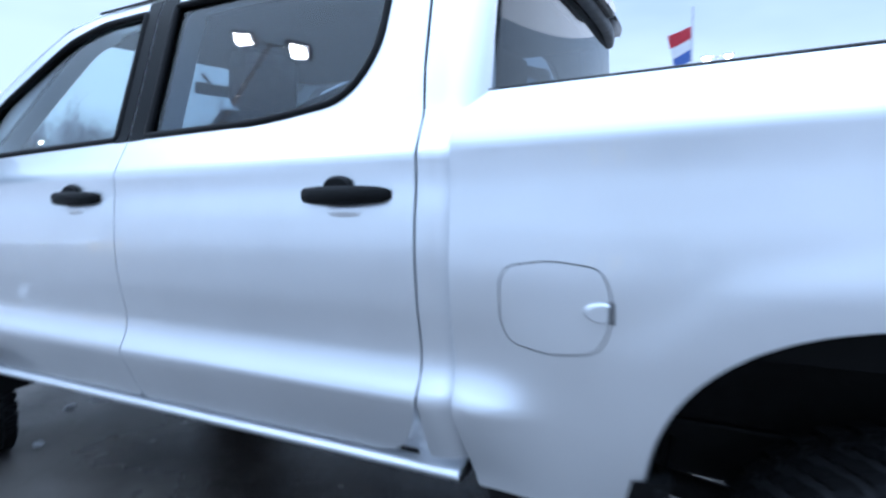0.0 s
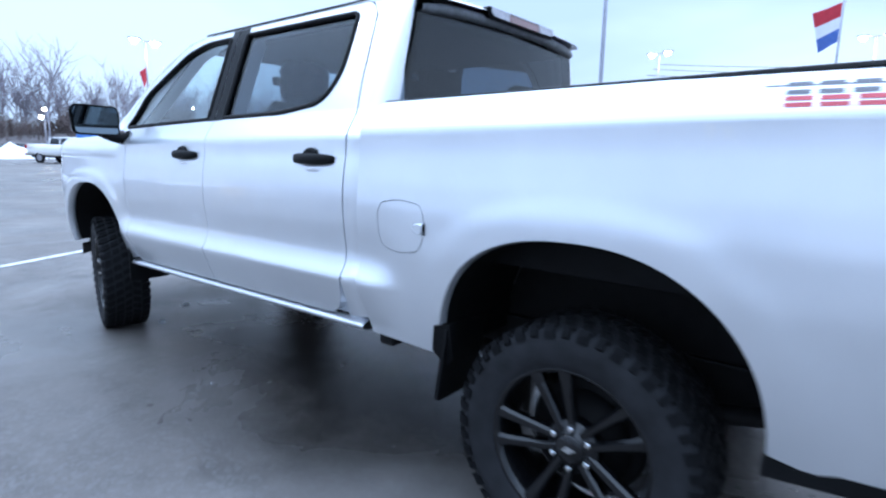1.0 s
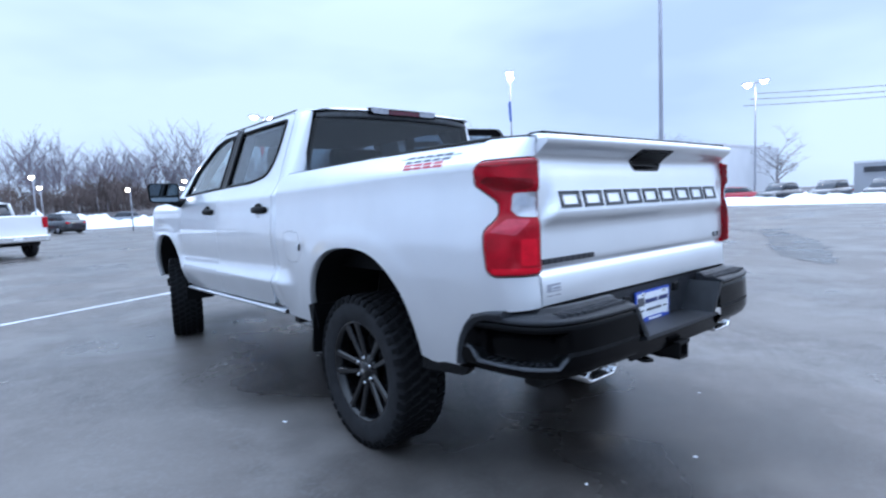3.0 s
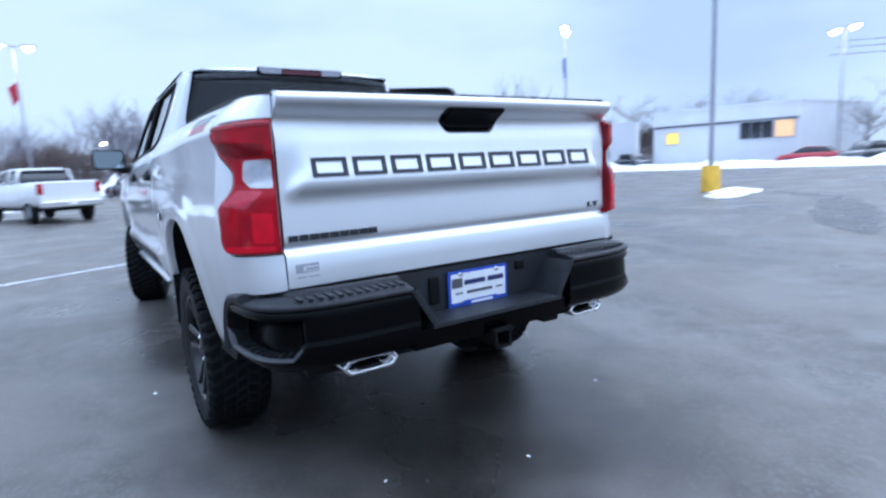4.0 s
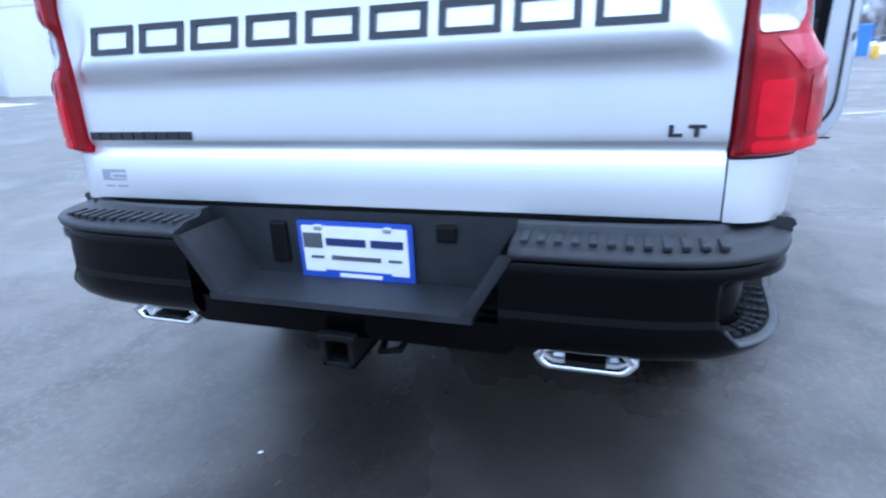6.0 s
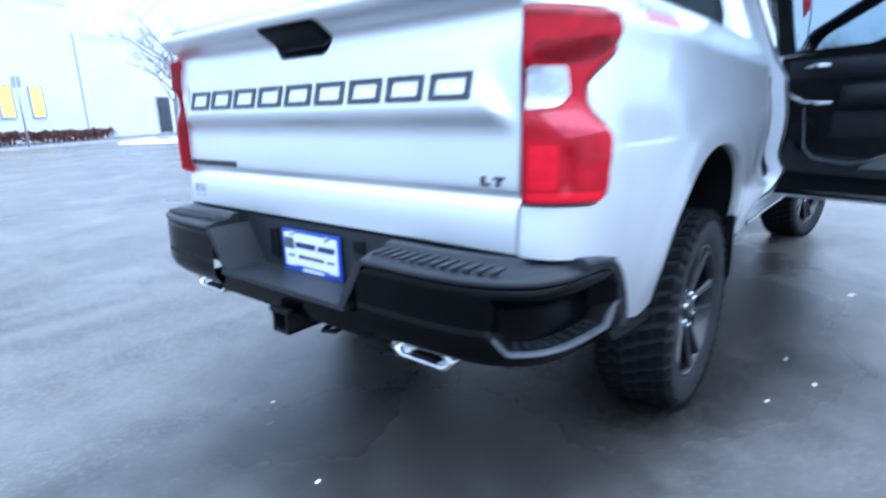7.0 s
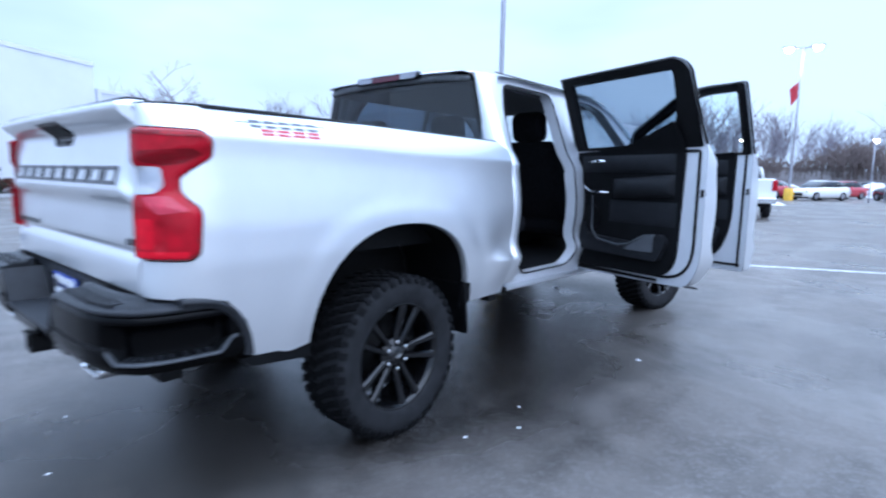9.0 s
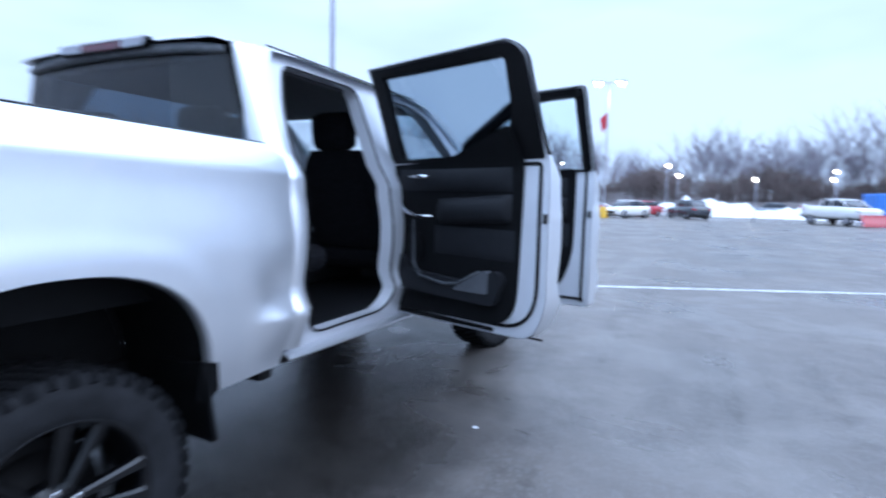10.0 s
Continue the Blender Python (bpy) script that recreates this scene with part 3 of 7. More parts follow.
def inset(poly, d):
    """The outline moved inwards by d."""
    n = len(poly)
    area = sum(poly[i - 1][0] * poly[i][1] - poly[i][0] * poly[i - 1][1] for i in range(n))
    sg = 1 if area > 0 else -1
    out = []
    for i in range(n):
        a, b, c = Vector(poly[i - 1]), Vector(poly[i]), Vector(poly[(i + 1) % n])
        e1, e2 = (b - a).normalized() if (b - a).length else Vector((1, 0)), (c - b).normalized() if (c - b).length else Vector((1, 0))
        nn = Vector((-e1.y - e2.y, e1.x + e2.x))
        if nn.length < 1e-6:
            nn = Vector((-e1.y, e1.x))
        nn.normalize()
        k = min(1 / max(nn.dot(Vector((-e1.y, e1.x))), 0.4), 2.0)
        out.append(tuple(b + nn * d * sg * k))
    return out


FUEL = rounded([(0.808, 1.118), (0.79, 1.150), (0.70, 1.166), (0.592, 1.153), (0.572, 1.10), (0.574, 1.03), (0.60, 0.978), (0.70, 0.964), (0.787, 0.980), (0.808, 1.025)], 0.035, 5)
arch_r = arch_line(REAR_Y)
BED = ([(0.925, 1.470), (0.925, 1.0), (0.918, 0.80), (0.885, 0.605), (0.60, 0.600)] + arch_r
       + [(-0.60, 0.585), (-0.775, 0.580), (-0.795, 0.66), (-0.82, 0.755), (-0.90, 0.845), (-0.96, 0.862), (-1.203, 0.876), (-1.203, 1.537), (-0.92, 1.543), (-0.70, 1.543), (0.850, 1.520)])
LEVELS = (0.628, 0.80, 0.822, 0.84, 0.90, 0.925, 1.375, 1.392, 1.405, 1.42)


def lip(f, depth):
    """The turned-in edge of a sheet, towards the truck's middle."""
    def g(u, v):
        p = f(u, v)
        q = p.copy()
        q.x -= math.copysign(depth, p.x)
        return q
    return g


def rail_drop(y):
    return 0.024 * min(max((y + 0.7) / 1.56, 0), 1)


def bed_side(s):
    bm = bmesh.new()
    panel(bm, BED, bed_map(s), 0.035, 0.02, holes=[inset(LAMP, -0.003)] + ([FUEL] if s < 0 else []), rim=bed_map(s, -0.035), levels=LEVELS, out=(s, 0, 0))
    side = part("bed_side", bm, M_PAINT, truck, "silver bed side with a flared wheel arch")
    if s < 0:
        bm = bmesh.new()
        panel(bm, inset(FUEL, 0.003), bed_map(s), 0.03, 0.02, rim=lip(bed_map(s), 0.01), out=(s, 0, 0))
        part("fuel_door", bm, M_PAINT, side, "silver fuel filler door")
        bm = bmesh.new()
        c = Vector((s * (bed_x(0.588, 1.066) + 0.003), 0.588, 1.066))
        prism(bm, [(math.cos(a) * (0.024 if math.cos(a) < 0 else 0.040), math.sin(a) * 0.021) for a in [2 * math.pi * i / 18 for i in range(18)] if True],
              lambda u, v: c + Vector((0, max(u, -0.014), v)), lambda u, v: c + Vector((s * (0.010 + 0.6 * max(u, -0.014) * -0.1), max(u, -0.014) * 0.75, v * 0.8)))
        part("fuel_door_pull", bm, M_PAINT, side)
        bm = bmesh.new()
        box(bm, c.x - 0.004, 0.569, 1.045, c.x + 0.004, 0.5745, 1.087)
        part("pull_shadow_gap", bm, M_TRIM, side)
        bm = bmesh.new()
        panel(bm, inset(FUEL, -0.01), bed_map(s, -0.02), 0.04, 0.03, out=(s, 0, 0))
        part("fuel_pocket", bm, M_TRIM, side)
    # wheel house behind the arch
    bm = bmesh.new()
    arc = arch_line(REAR_Y, 20)
    grid(bm, 20, 3, lambda u, v: Vector((s * lerp(bed_x(arc[round(u * 20)][0], arc[round(u * 20)][1]) - 0.012, 0.50, v), arc[round(u * 20)][0], arc[round(u * 20)][1] + 0.004)))
    prism(bm, arc, lambda y, z: Vector((s * 0.50, y, z)), lambda y, z: Vector((s * 0.49, y, z)))
    part("wheel_house", bm, M_STEEL, side, "black wheel house liner")
    # dark sill between wheel and bumper
    bm = bmesh.new()
    prism(bm, [(-0.52, 0.592), (-0.52, 0.535), (-0.80, 0.560), (-0.845, 0.602)], lambda y, z: Vector((s * 0.90, y, z)), lambda y, z: Vector((s * 0.945, y, z)))
    part("lower_sill", bm, M_PLASTIC, side)
    # mud flap ahead of the wheel
    bm = bmesh.new()
    prism(bm, rounded([(0.99, 0.72), (0.985, 0.42), (0.74, 0.42), (0.74, 0.72)], 0.02), lambda x, z: Vector((s * x, 0.470 + (z - 0.72) * -0.16, z)), lambda x, z: Vector((s * x, 0.486 + (z - 0.72) * -0.16, z)))
    part("mud_flap", bm, M_PLASTIC, side, "black rubber mud flap")
    bm = bmesh.new()
    prism(bm, [(0.46, 0.735), (0.535, 0.715), (0.56, 0.61), (0.50, 0.555), (0.465, 0.60)], lambda y, z: Vector((s * 0.955, y, z)), lambda y, z: Vector((s * (bed_x(y, z) + 0.006), y, z)))
    part("arch_guard", bm, M_PLASTIC, side)
    # front splash strip behind the cab
    bm = bmesh.new()
    box(bm, s * 0.86, 0.80, 0.55, s * 0.93, 0.875, 0.605, 0.008)
    part("body_mount", bm, M_STEEL, side)
    # inner bed wall and rail cap
    bm = bmesh.new()
    panel(bm, [(0.86, 1.51), (0.86, 0.98), (-1.09, 0.98), (-1.09, 1.53)], lambda y, z: Vector((s * 0.80, y, z)), 0.2, 0.1, out=(-s, 0, 0))
    part("bed_inner_wall", bm, M_PLASTIC, side)
    bm = bmesh.new()
    prof = [(0.795, 1.51), (0.795, 1.549), (0.82, 1.556), (0.895, 1.554), (0.909, 1.550), (0.913, 1.541)]
    ys = [0.86 - 1.94 * i / 24 for i in range(25)]

    def rail(i, k):
        x, z = prof[k]
        y = ys[i]
        pull = 0.02 * sstep(-0.35, -0.95, y) + 0.09 * sstep(-0.93, -1.09, y)
        return Vector((s * (x - pull), y, z - rail_drop(y)))
    grid(bm, 24, 5, lambda u, v: rail(round(u * 24), round(v * 5)), flip=s > 0)
    part("bed_rail_cap", bm, M_PLASTIC, side, "black plastic bed rail cap")
    arch_flare("wheel_arch_lip", lambda off: bed_map(s, off), REAR_Y, side)
    return side


def lamp(s):
    bm = bmesh.new()
    shape = inset(LAMP, 0.002)

    def puff(u, z):
        # faceted: the upper block is undercut at the neck, the lower one has a sloping shoulder and a groove
        g = min(edge_gap((u, z), shape) / 0.016, 1)
        up = min(max((z - 1.335 - 0.25 * (u + 1.1)) / 0.028, 0), 1)
        down = min(max((1.252 - z - 0.15 * (u + 1.1)) / 0.060, 0), 1)
        groove = max(0.0, 1 - abs(u + 1.088) / 0.014) * min(max((1.145 - z) / 0.02, 0), 1) * min(max((z - 1.035) / 0.02, 0), 1)
        return (0.008 + 0.018 * up + 0.022 * down) * (1 - (1 - g) ** 2) + 0.001 - 0.012 * groove

    def f(u, z):
        return bed_map(s, puff(u, z))(u, z)
    panel(bm, shape, f, 0.010, 0.010, rim=bed_map(s, -0.03), out=(s * 0.4, -1, 0))
    lm = part("tail_lamp", bm, M_RED, truck, "red tail lamp with a clear reversing lens")

    def plate(name, poly, m, up=0.004, label=""):
        bm = bmesh.new()
        panel(bm, rounded(poly, 0.012), lambda u, z: bed_map(s, puff(u, z) + up)(u, z), 0.010, 0.010, rim=lambda u, z: bed_map(s, puff(u, z) - 0.002)(u, z), out=(s * 0.4, -1, 0))
        part(name, bm, m, lm, label)
    plate("reverse_lens", [(-1.182, 1.328), (-1.082, 1.326), (-1.076, 1.262), (-1.105, 1.236), (-1.182, 1.232)], M_CLEAR, 0.005, "clear reversing lamp lens")
    plate("lens_core", [(-1.170, 1.314), (-1.092, 1.312), (-1.090, 1.276), (-1.170, 1.268)], M_LENS, 0.0075)
    plate("inner_strip", [(-1.199, 1.445), (-1.188, 1.445), (-1.188, 1.02), (-1.199, 1.02)], M_REDDEEP, 0.002)
    plate("brake_lens_upper", [(-1.160, 1.378), (-0.985, 1.392), (-0.955, 1.372), (-1.010, 1.340), (-1.075, 1.330), (-1.160, 1.345)], M_REDDEEP, 0.002)
    plate("top_band", [(-1.188, 1.452), (-0.965, 1.447), (-0.945, 1.430), (-1.188, 1.436)], M_REDDEEP, 0.002)
    plate("shoulder_facet", [(-1.150, 1.225), (-1.060, 1.230), (-1.000, 1.180), (-1.090, 1.165)], M_REDROSE, 0.002)
    plate("brake_lens_lower", [(-1.172, 1.150), (-1.108, 1.152), (-1.108, 1.048), (-1.172, 1.048)], M_REDBRIGHT, 0.002)
    plate("side_lens", [(-1.068, 1.158), (-1.00, 1.152), (-0.995, 1.048), (-1.068, 1.048)], M_RED, 0.002)
    plate("reflector", [(-1.175, 1.040), (-1.005, 1.040), (-1.012, 1.018), (-1.175, 1.018)], M_REDBRIGHT, 0.002)
    return lm


for s in (-1, 1):
    bed_side(s)
    lamp(s)

# bed floor and front wall
bm = bmesh.new()
box(bm, -0.80, -1.08, 0.94, 0.80, 0.86, 0.98)
part("bed_floor", bm, M_PLASTIC, truck, "black bed liner floor")
bm = bmesh.new()
box(bm, -0.90, 0.838, 0.62, 0.90, 0.868, 1.512, 0.006)
part("bed_front_wall", bm, M_PAINT, truck)

# ---- tailgate ----
gate_sec = table([(0.876, -1.139), (0.93, -1.139), (0.99, -1.133), (1.004, -1.128), (1.012, -1.118), (1.022, -1.116), (1.034, -1.126), (1.045, -1.129), (1.20, -1.126), (1.36, -1.128),
                  (1.43, -1.118), (1.452, -1.114), (1.464, -1.118), (1.475, -1.130), (1.508, -1.171), (1.520, -1.180), (1.536, -1.179), (1.549, -1.158), (1.553, -1.12)])
gate_up = table([(1.165, 0.0), (1.182, 0.002), (1.230, 0.030), (1.242, 0.032), (1.27, 0.026), (1.32, 0.012), (1.38, 0.002), (1.43, 0.0), (1.5, 0.0)])


def gate(x, z, off=0.0):
    side = lerp(0.795, 0.748, sstep(1.18, 1.30, z))
    w = 1 - sstep(0.0, 1.0, (abs(x) - side + 0.036) / 0.056)
    bow = 0.018 * (1 - (abs(x) / 0.82) ** 2) * sstep(1.44, 1.5, z)
    return Vector((x, gate_sec(z) - gate_up(z) * w - bow - off, z))


GATE = [(-0.8135, 0.880), (0.8135, 0.880), (0.8135, 1.530), (0.80, 1.552), (-0.80, 1.552), (-0.8135, 1.530)]
HANDLE = rounded([(-0.148, 1.500), (0.148, 1.500), (0.146, 1.456), (0.112, 1.413), (-0.112, 1.413), (-0.146, 1.456)], 0.016)
bm = bmesh.new()
panel(bm, GATE, gate, 0.012, 0.014, holes=[HANDLE], rim=lambda x, z: gate(x, z) + Vector((0, 0.05, 0)), levels=(1.004, 1.012, 1.022, 1.034, 1.182, 1.230, 1.242, 1.452, 1.464, 1.475, 1.490, 1.508, 1.520, 1.536), out=(0, -1, 0))
tailgate = part("tailgate", bm, M_PAINT, truck, "silver tailgate with a raised centre panel")
bm = bmesh.new()
box(bm, -0.79, -1.097, 0.90, 0.79, -1.070, 1.548, 0.01)
part("inner_gate", bm, M_PAINT, tailgate)
for s in (-1, 1):
    bm = bmesh.new()
    box(bm, s * 0.800 if s > 0 else -0.832, -1.102, 0.885, 0.832 if s > 0 else -0.800, -1.08, 1.525, 0.002)
    part("gap_seal", bm, M_TRIM, truck, "black seal in the tailgate gap")
bm = bmesh.new()
box(bm, -0.80, -1.15, 1.548, 0.80, -1.075, 1.560, 0.005)
part("gate_top_cap", bm, M_PLASTIC, tailgate, "black plastic tailgate top cap")
bm = bmesh.new()
panel(bm, inset(HANDLE, -0.004), lambda x, z: gate(x, z, 0.003 - 0.012 * min(edge_gap((x, z), HANDLE) / 0.02, 1) * (1 - sstep(1.44, 1.47, z))), 0.012, 0.010, rim=lambda x, z: gate(x, z, -0.012), out=(0, -1, 0))
part("gate_handle", bm, M_GLOSSBLK, tailgate, "black tailgate release handle")
bm = bmesh.new()
grid(bm, 14, 4, lambda u, v: gate((u - 0.5) * 0.25, 1.450 + v * 0.040, 0.006 + 0.006 * math.sin(math.pi * v)))
part("handle_grip", bm, M_PLASTIC, tailgate)


def glyph(x0, x1, z0, z1, parent, m, stroke=0.014):
    """One sign of a wordmark as plain bars."""
    bm = bmesh.new()

    def bar(a, b, c, d):
        prism(bm, [(a, c), (b, c), (b, d), (a, d)], lambda x, z: gate(x, z, 0.0005), lambda x, z: gate(x, z, 0.005))
    bar(x0, x1, z1 - stroke, z1)
    bar(x0, x1, z0, z0 + stroke)
    bar(x0, x0 + 0.016, z0 + stroke, z1 - stroke)
    bar(x1 - 0.016, x1, z0 + stroke, z1 - stroke)
    part("wordmark_bar", bm, m, parent)


for k in range(9):
    x0 = -0.710 + 1.41 * k / 9 + 0.010
    glyph(x0, x0 + 0.132, 1.260, 1.328, tailgate, M_BADGE)
for k in range(9):
    x0 = -0.799 + 0.0383 * k
    bm = bmesh.new()
    prism(bm, [(x0, 1.041), (x0 + 0.034, 1.041), (x0 + 0.034, 1.063), (x0, 1.063)], lambda x, z: gate(x, z, 0.0005), lambda x, z: gate(x, z, 0.006))
    part("model_badge_bar", bm, M_BADGE, tailgate)
for k in range(2):
    x0 = 0.703 + 0.036 * k
    bm = bmesh.new()
    prism(bm, [(x0, 1.046), (x0 + 0.026, 1.046), (x0 + 0.026, 1.053), (x0, 1.053)] if k == 0 else [(x0, 1.063), (x0 + 0.032, 1.063), (x0 + 0.032, 1.070), (x0, 1.070)],
          lambda x, z: gate(x, z, 0.0005), lambda x, z: gate(x, z, 0.006))
    xs = x0 if k == 0 else x0 + 0.011
    prism(bm, [(xs, 1.046), (xs + 0.009, 1.046), (xs + 0.009, 1.070), (xs, 1.070)], lambda x, z: gate(x, z, 0.0005), lambda x, z: gate(x, z, 0.006))
    part("trim_badge_bar", bm, M_BADGE, tailgate)
# small printed sticker below the model badge
for k, (a, b, c, d) in enumerate([(0.0, 0.085, 0.952, 0.961), (0.0, 0.085, 0.930, 0.935), (0.0, 0.028, 0.934, 0.954), (0.036, 0.085, 0.938, 0.947), (0.004, 0.036, 0.912, 0.916), (0.046, 0.085, 0.912, 0.916)]):
    bm = bmesh.new()
    prism(bm, [(-0.785 + a, c), (-0.785 + b, c), (-0.785 + b, d), (-0.785 + a, d)], lambda x, z: gate(x, z, 0.0002), lambda x, z: gate(x, z, 0.0012))
    part("sticker_bar", bm, M_STICKER, tailgate, "grey printed sticker bar")


# ---- side decals on the bed ----
def decal(s):
    base = part("side_decal", bmesh.new(), M_DECALGREY, truck, "grey and red two-line side decal")
    f0, f1 = bed_map(s, 0.0012), bed_map(s, 0.0004)
    for k in range(5):
        for hi in range(2):
            zc = 1.496 if hi else 1.464
            h = 0.015 if hi else 0.013
            if not hi and k == 4:
                continue
            bm = bmesh.new()
            w = (0.068, 0.058) if not hi else (0.062, 0.050)
            a = -0.475 - (w[0] * k)
            b = a - w[1]
            for za, zb in ((zc + h - 0.011, zc + h), (zc - h, zc - h + 0.011)):
                prism(bm, [(a, za), (b, za), (b, zb), (a, zb)], f0, f1)
            part("decal_bar", bm, M_DECALGREY if hi else M_DECALRED, base, "" if hi else "red decal bar")
    bm = bmesh.new()
    prism(bm, [(-0.43, 1.501), (-0.83, 1.497), (-0.83, 1.501), (-0.43, 1.505)], f0, f1)
    part("decal_stripe", bm, M_DECALGREY, base)


for s in (-1, 1):
    decal(s)


# ---- cab ----
def wrap(s, off=0.0):
    """The cab's side, turned round its rear corner to the back window."""
    def f(u, z):
        y = max(u, 0.99)
        x = cab_x(y, z) + off
        if u >= 0.99:
            return Vector((s * x, u, z))
        a = min((0.99 - u) / 0.14, 1) * math.pi / 2
        r = 0.088 - 0.046 * sstep(1.50, 1.95, z)
        return Vector((s * (x - r + r * math.cos(a)), 0.99 - 0.088 * math.sin(a), z))
    return f


def cab_map(s, off=0.0):
    return lambda y, z: Vector((s * (cab_x(y, z) + off), y, z))


DOOR_R = rounded([(1.016, 0.95), (1.014, 0.795), (1.088, 0.641), (2.128, 0.622), (2.128, 1.50), (2.128, 1.974), (1.13, 1.974), (1.062, 1.92), (1.045, 1.60), (1.018, 1.42)],
                 [0.02, 0.09, 0.10, 0.03, 0.01, 0.01, 0.07, 0.08, 0.05, 0.05], 6)
DOOR_F = rounded([(2.132, 0.622), (3.085, 0.604), (3.125, 0.90), (3.135, 1.40), (3.30, 1.445), (3.16, 1.690), (2.68, 1.938), (2.46, 1.972), (2.132, 1.974)],
                 [0.03, 0.06, 0.05, 0.01, 0.01, 0.06, 0.08, 0.05, 0.01], 4)
WIN_R = rounded([(2.045, 1.492), (1.55, 1.503), (1.27, 1.540), (1.186, 1.66), (1.174, 1.925), (2.045, 1.930)], [0.015, 0.10, 0.13, 0.12, 0.04, 0.015], 6)
WIN_F = rounded([(2.20, 1.488), (3.225, 1.458), (3.085, 1.665), (2.64, 1.885), (2.45, 1.925), (2.20, 1.928)], [0.015, 0.03, 0.06, 0.06, 0.05, 0.015], 4)
HOLE_R = rounded([(1.085, 0.735), (2.045, 0.735), (2.045, 1.915), (1.20, 1.915), (1.115, 1.70), (1.10, 1.50)], [0.14, 0.08, 0.05, 0.06, 0.1, 0.1], 6)
HOLE_OPEN = rounded([(1.075, 0.690), (1.825, 0.690), (1.815, 1.30), (1.80, 1.915), (1.20, 1.915), (1.115, 1.70), (1.095, 1.50)], [0.15, 0.15, 0.3, 0.07, 0.06, 0.1, 0.1], 6)
HOLE_F = rounded([(2.205, 0.735), (2.98, 0.735), (3.03, 0.95), (3.04, 1.42), (3.13, 1.47), (2.66, 1.87), (2.45, 1.915), (2.205, 1.915)], 0.06, 4)


def cab_side(s):
    bm = bmesh.new()
    panel(bm, [(1.010, 0.655), (1.010, 1.40), (1.036, 1.60), (1.052, 1.90), (1.10, 1.962), (0.85, 1.948), (0.85, 0.655)], wrap(s), 0.02, 0.02, rim=lip(wrap(s), 0.05), levels=LEVELS, out=(s, 0, 0))
    corner = part("cab_corner", bm, M_PAINT, truck, "silver rear cab corner pillar")
    bm = bmesh.new()
    # rolled sill below the doors
    roll = [(-0.075, 0.036), (-0.060, 0.002), (-0.014, -0.006), (0.008, -0.012), (0.013, -0.021), (0.004, -0.034), (-0.03, -0.042), (-0.16, -0.046)]
    grid(bm, 40, 7, lambda u, v: Vector((s * (0.957 + roll[round(v * 7)][0]), lerp(0.935, 3.19, u), lerp(0.637, 0.597, u) + roll[round(v * 7)][1])), flip=s < 0)
    part("rocker", bm, M_PAINT, truck, "silver rocker panel below the doors")
    bm = bmesh.new()
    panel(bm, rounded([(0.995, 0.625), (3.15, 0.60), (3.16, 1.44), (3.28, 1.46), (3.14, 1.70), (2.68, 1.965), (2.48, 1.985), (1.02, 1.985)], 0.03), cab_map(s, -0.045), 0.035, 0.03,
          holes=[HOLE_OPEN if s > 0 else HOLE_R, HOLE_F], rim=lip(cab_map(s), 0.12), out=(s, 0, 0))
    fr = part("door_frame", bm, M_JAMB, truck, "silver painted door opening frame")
    for hole in (HOLE_OPEN if s > 0 else HOLE_R, HOLE_F):
        bm = bmesh.new()
        tube(bm, [cab_map(s, -0.040)(*p) for p in dense(inset(hole, -0.008), 0.05)], 0.006, 6, closed=True)
        part("opening_seal", bm, M_TRIM, fr, "black rubber door seal")
    bm = bmesh.new()
    box(bm, s * 0.80, 1.05, 0.650, s * 0.868, 2.08, 0.704, 0.008)
    part("sill_plate", bm, M_INTERIOR, fr, "black plastic sill plate")
    for y, x in ((2.10, 0.93), (3.09, 0.90)):
        for z in (0.93, 1.28):
            bm = bmesh.new()
            box(bm, s * x, y - 0.03, z - 0.04, s * (x + 0.035), y + 0.03, z + 0.04, 0.006)
            part("door_hinge", bm, M_JAMB, fr)
        if s > 0:
            bm = bmesh.new()
            tube(bm, [(0.90, y - 0.03, 1.02), (1.02, y - 0.07, 1.015)], 0.012, 6)
            part("door_check", bm, M_STEEL, fr)
    # drip moulding along the roof edge
    bm = bmesh.new()
    tube(bm, [cab_map(s, 0.006)(lerp(1.08, 2.50, i / 16), 1.980) for i in range(17)], 0.0045, 6)
    part("roof_moulding", bm, M_TRIM, truck, "black roof drip moulding")
    return corner


ROOF_Y = [0.808, 0.836, 0.90, 1.0, 1.2, 1.5, 1.8, 2.1, 2.4, 2.55, 2.66, 2.74]


def roof_pt(u, v):
    k = u * (len(ROOF_Y) - 1)
    i = min(int(k), len(ROOF_Y) - 2)
    y = lerp(ROOF_Y[i], ROOF_Y[i + 1], k - i)
    t = 2 * v - 1
    h = 0.040 + 0.012 * sstep(0.85, 1.3, y) - 0.038 * sstep(2.3, 2.76, y) - 0.010 * (1 - sstep(0.815, 0.88, y))
    base = 1.974 - 0.03 * sstep(2.3, 2.76, y) - 0.022 * (1 - sstep(0.85, 1.35, y))
    half = cab_x(1.5, 1.974) + 0.004 - 0.006 * sstep(2.2, 2.7, y) - 0.040 * (1 - sstep(0.808, 0.96, y))
    y += 0.035 * abs(t) ** 6 * (1 - sstep(0.81, 0.98, y))
    return Vector((half * math.copysign(abs(t) ** 0.82, t), y, base - 0.014 * (1 - sstep(0.808, 0.836, y)) + h * (1 - abs(t) ** 4.0) ** 0.75 + 0.006 * math.cos(4 * t) * (1 - abs(t))))


for s in (-1, 1):
    cab_side(s)
bm = bmesh.new()
grid(bm, 44, 44, roof_pt, flip=False)
roof = part("roof", bm, M_PAINT, truck, "silver cab roof")
bm = bmesh.new()
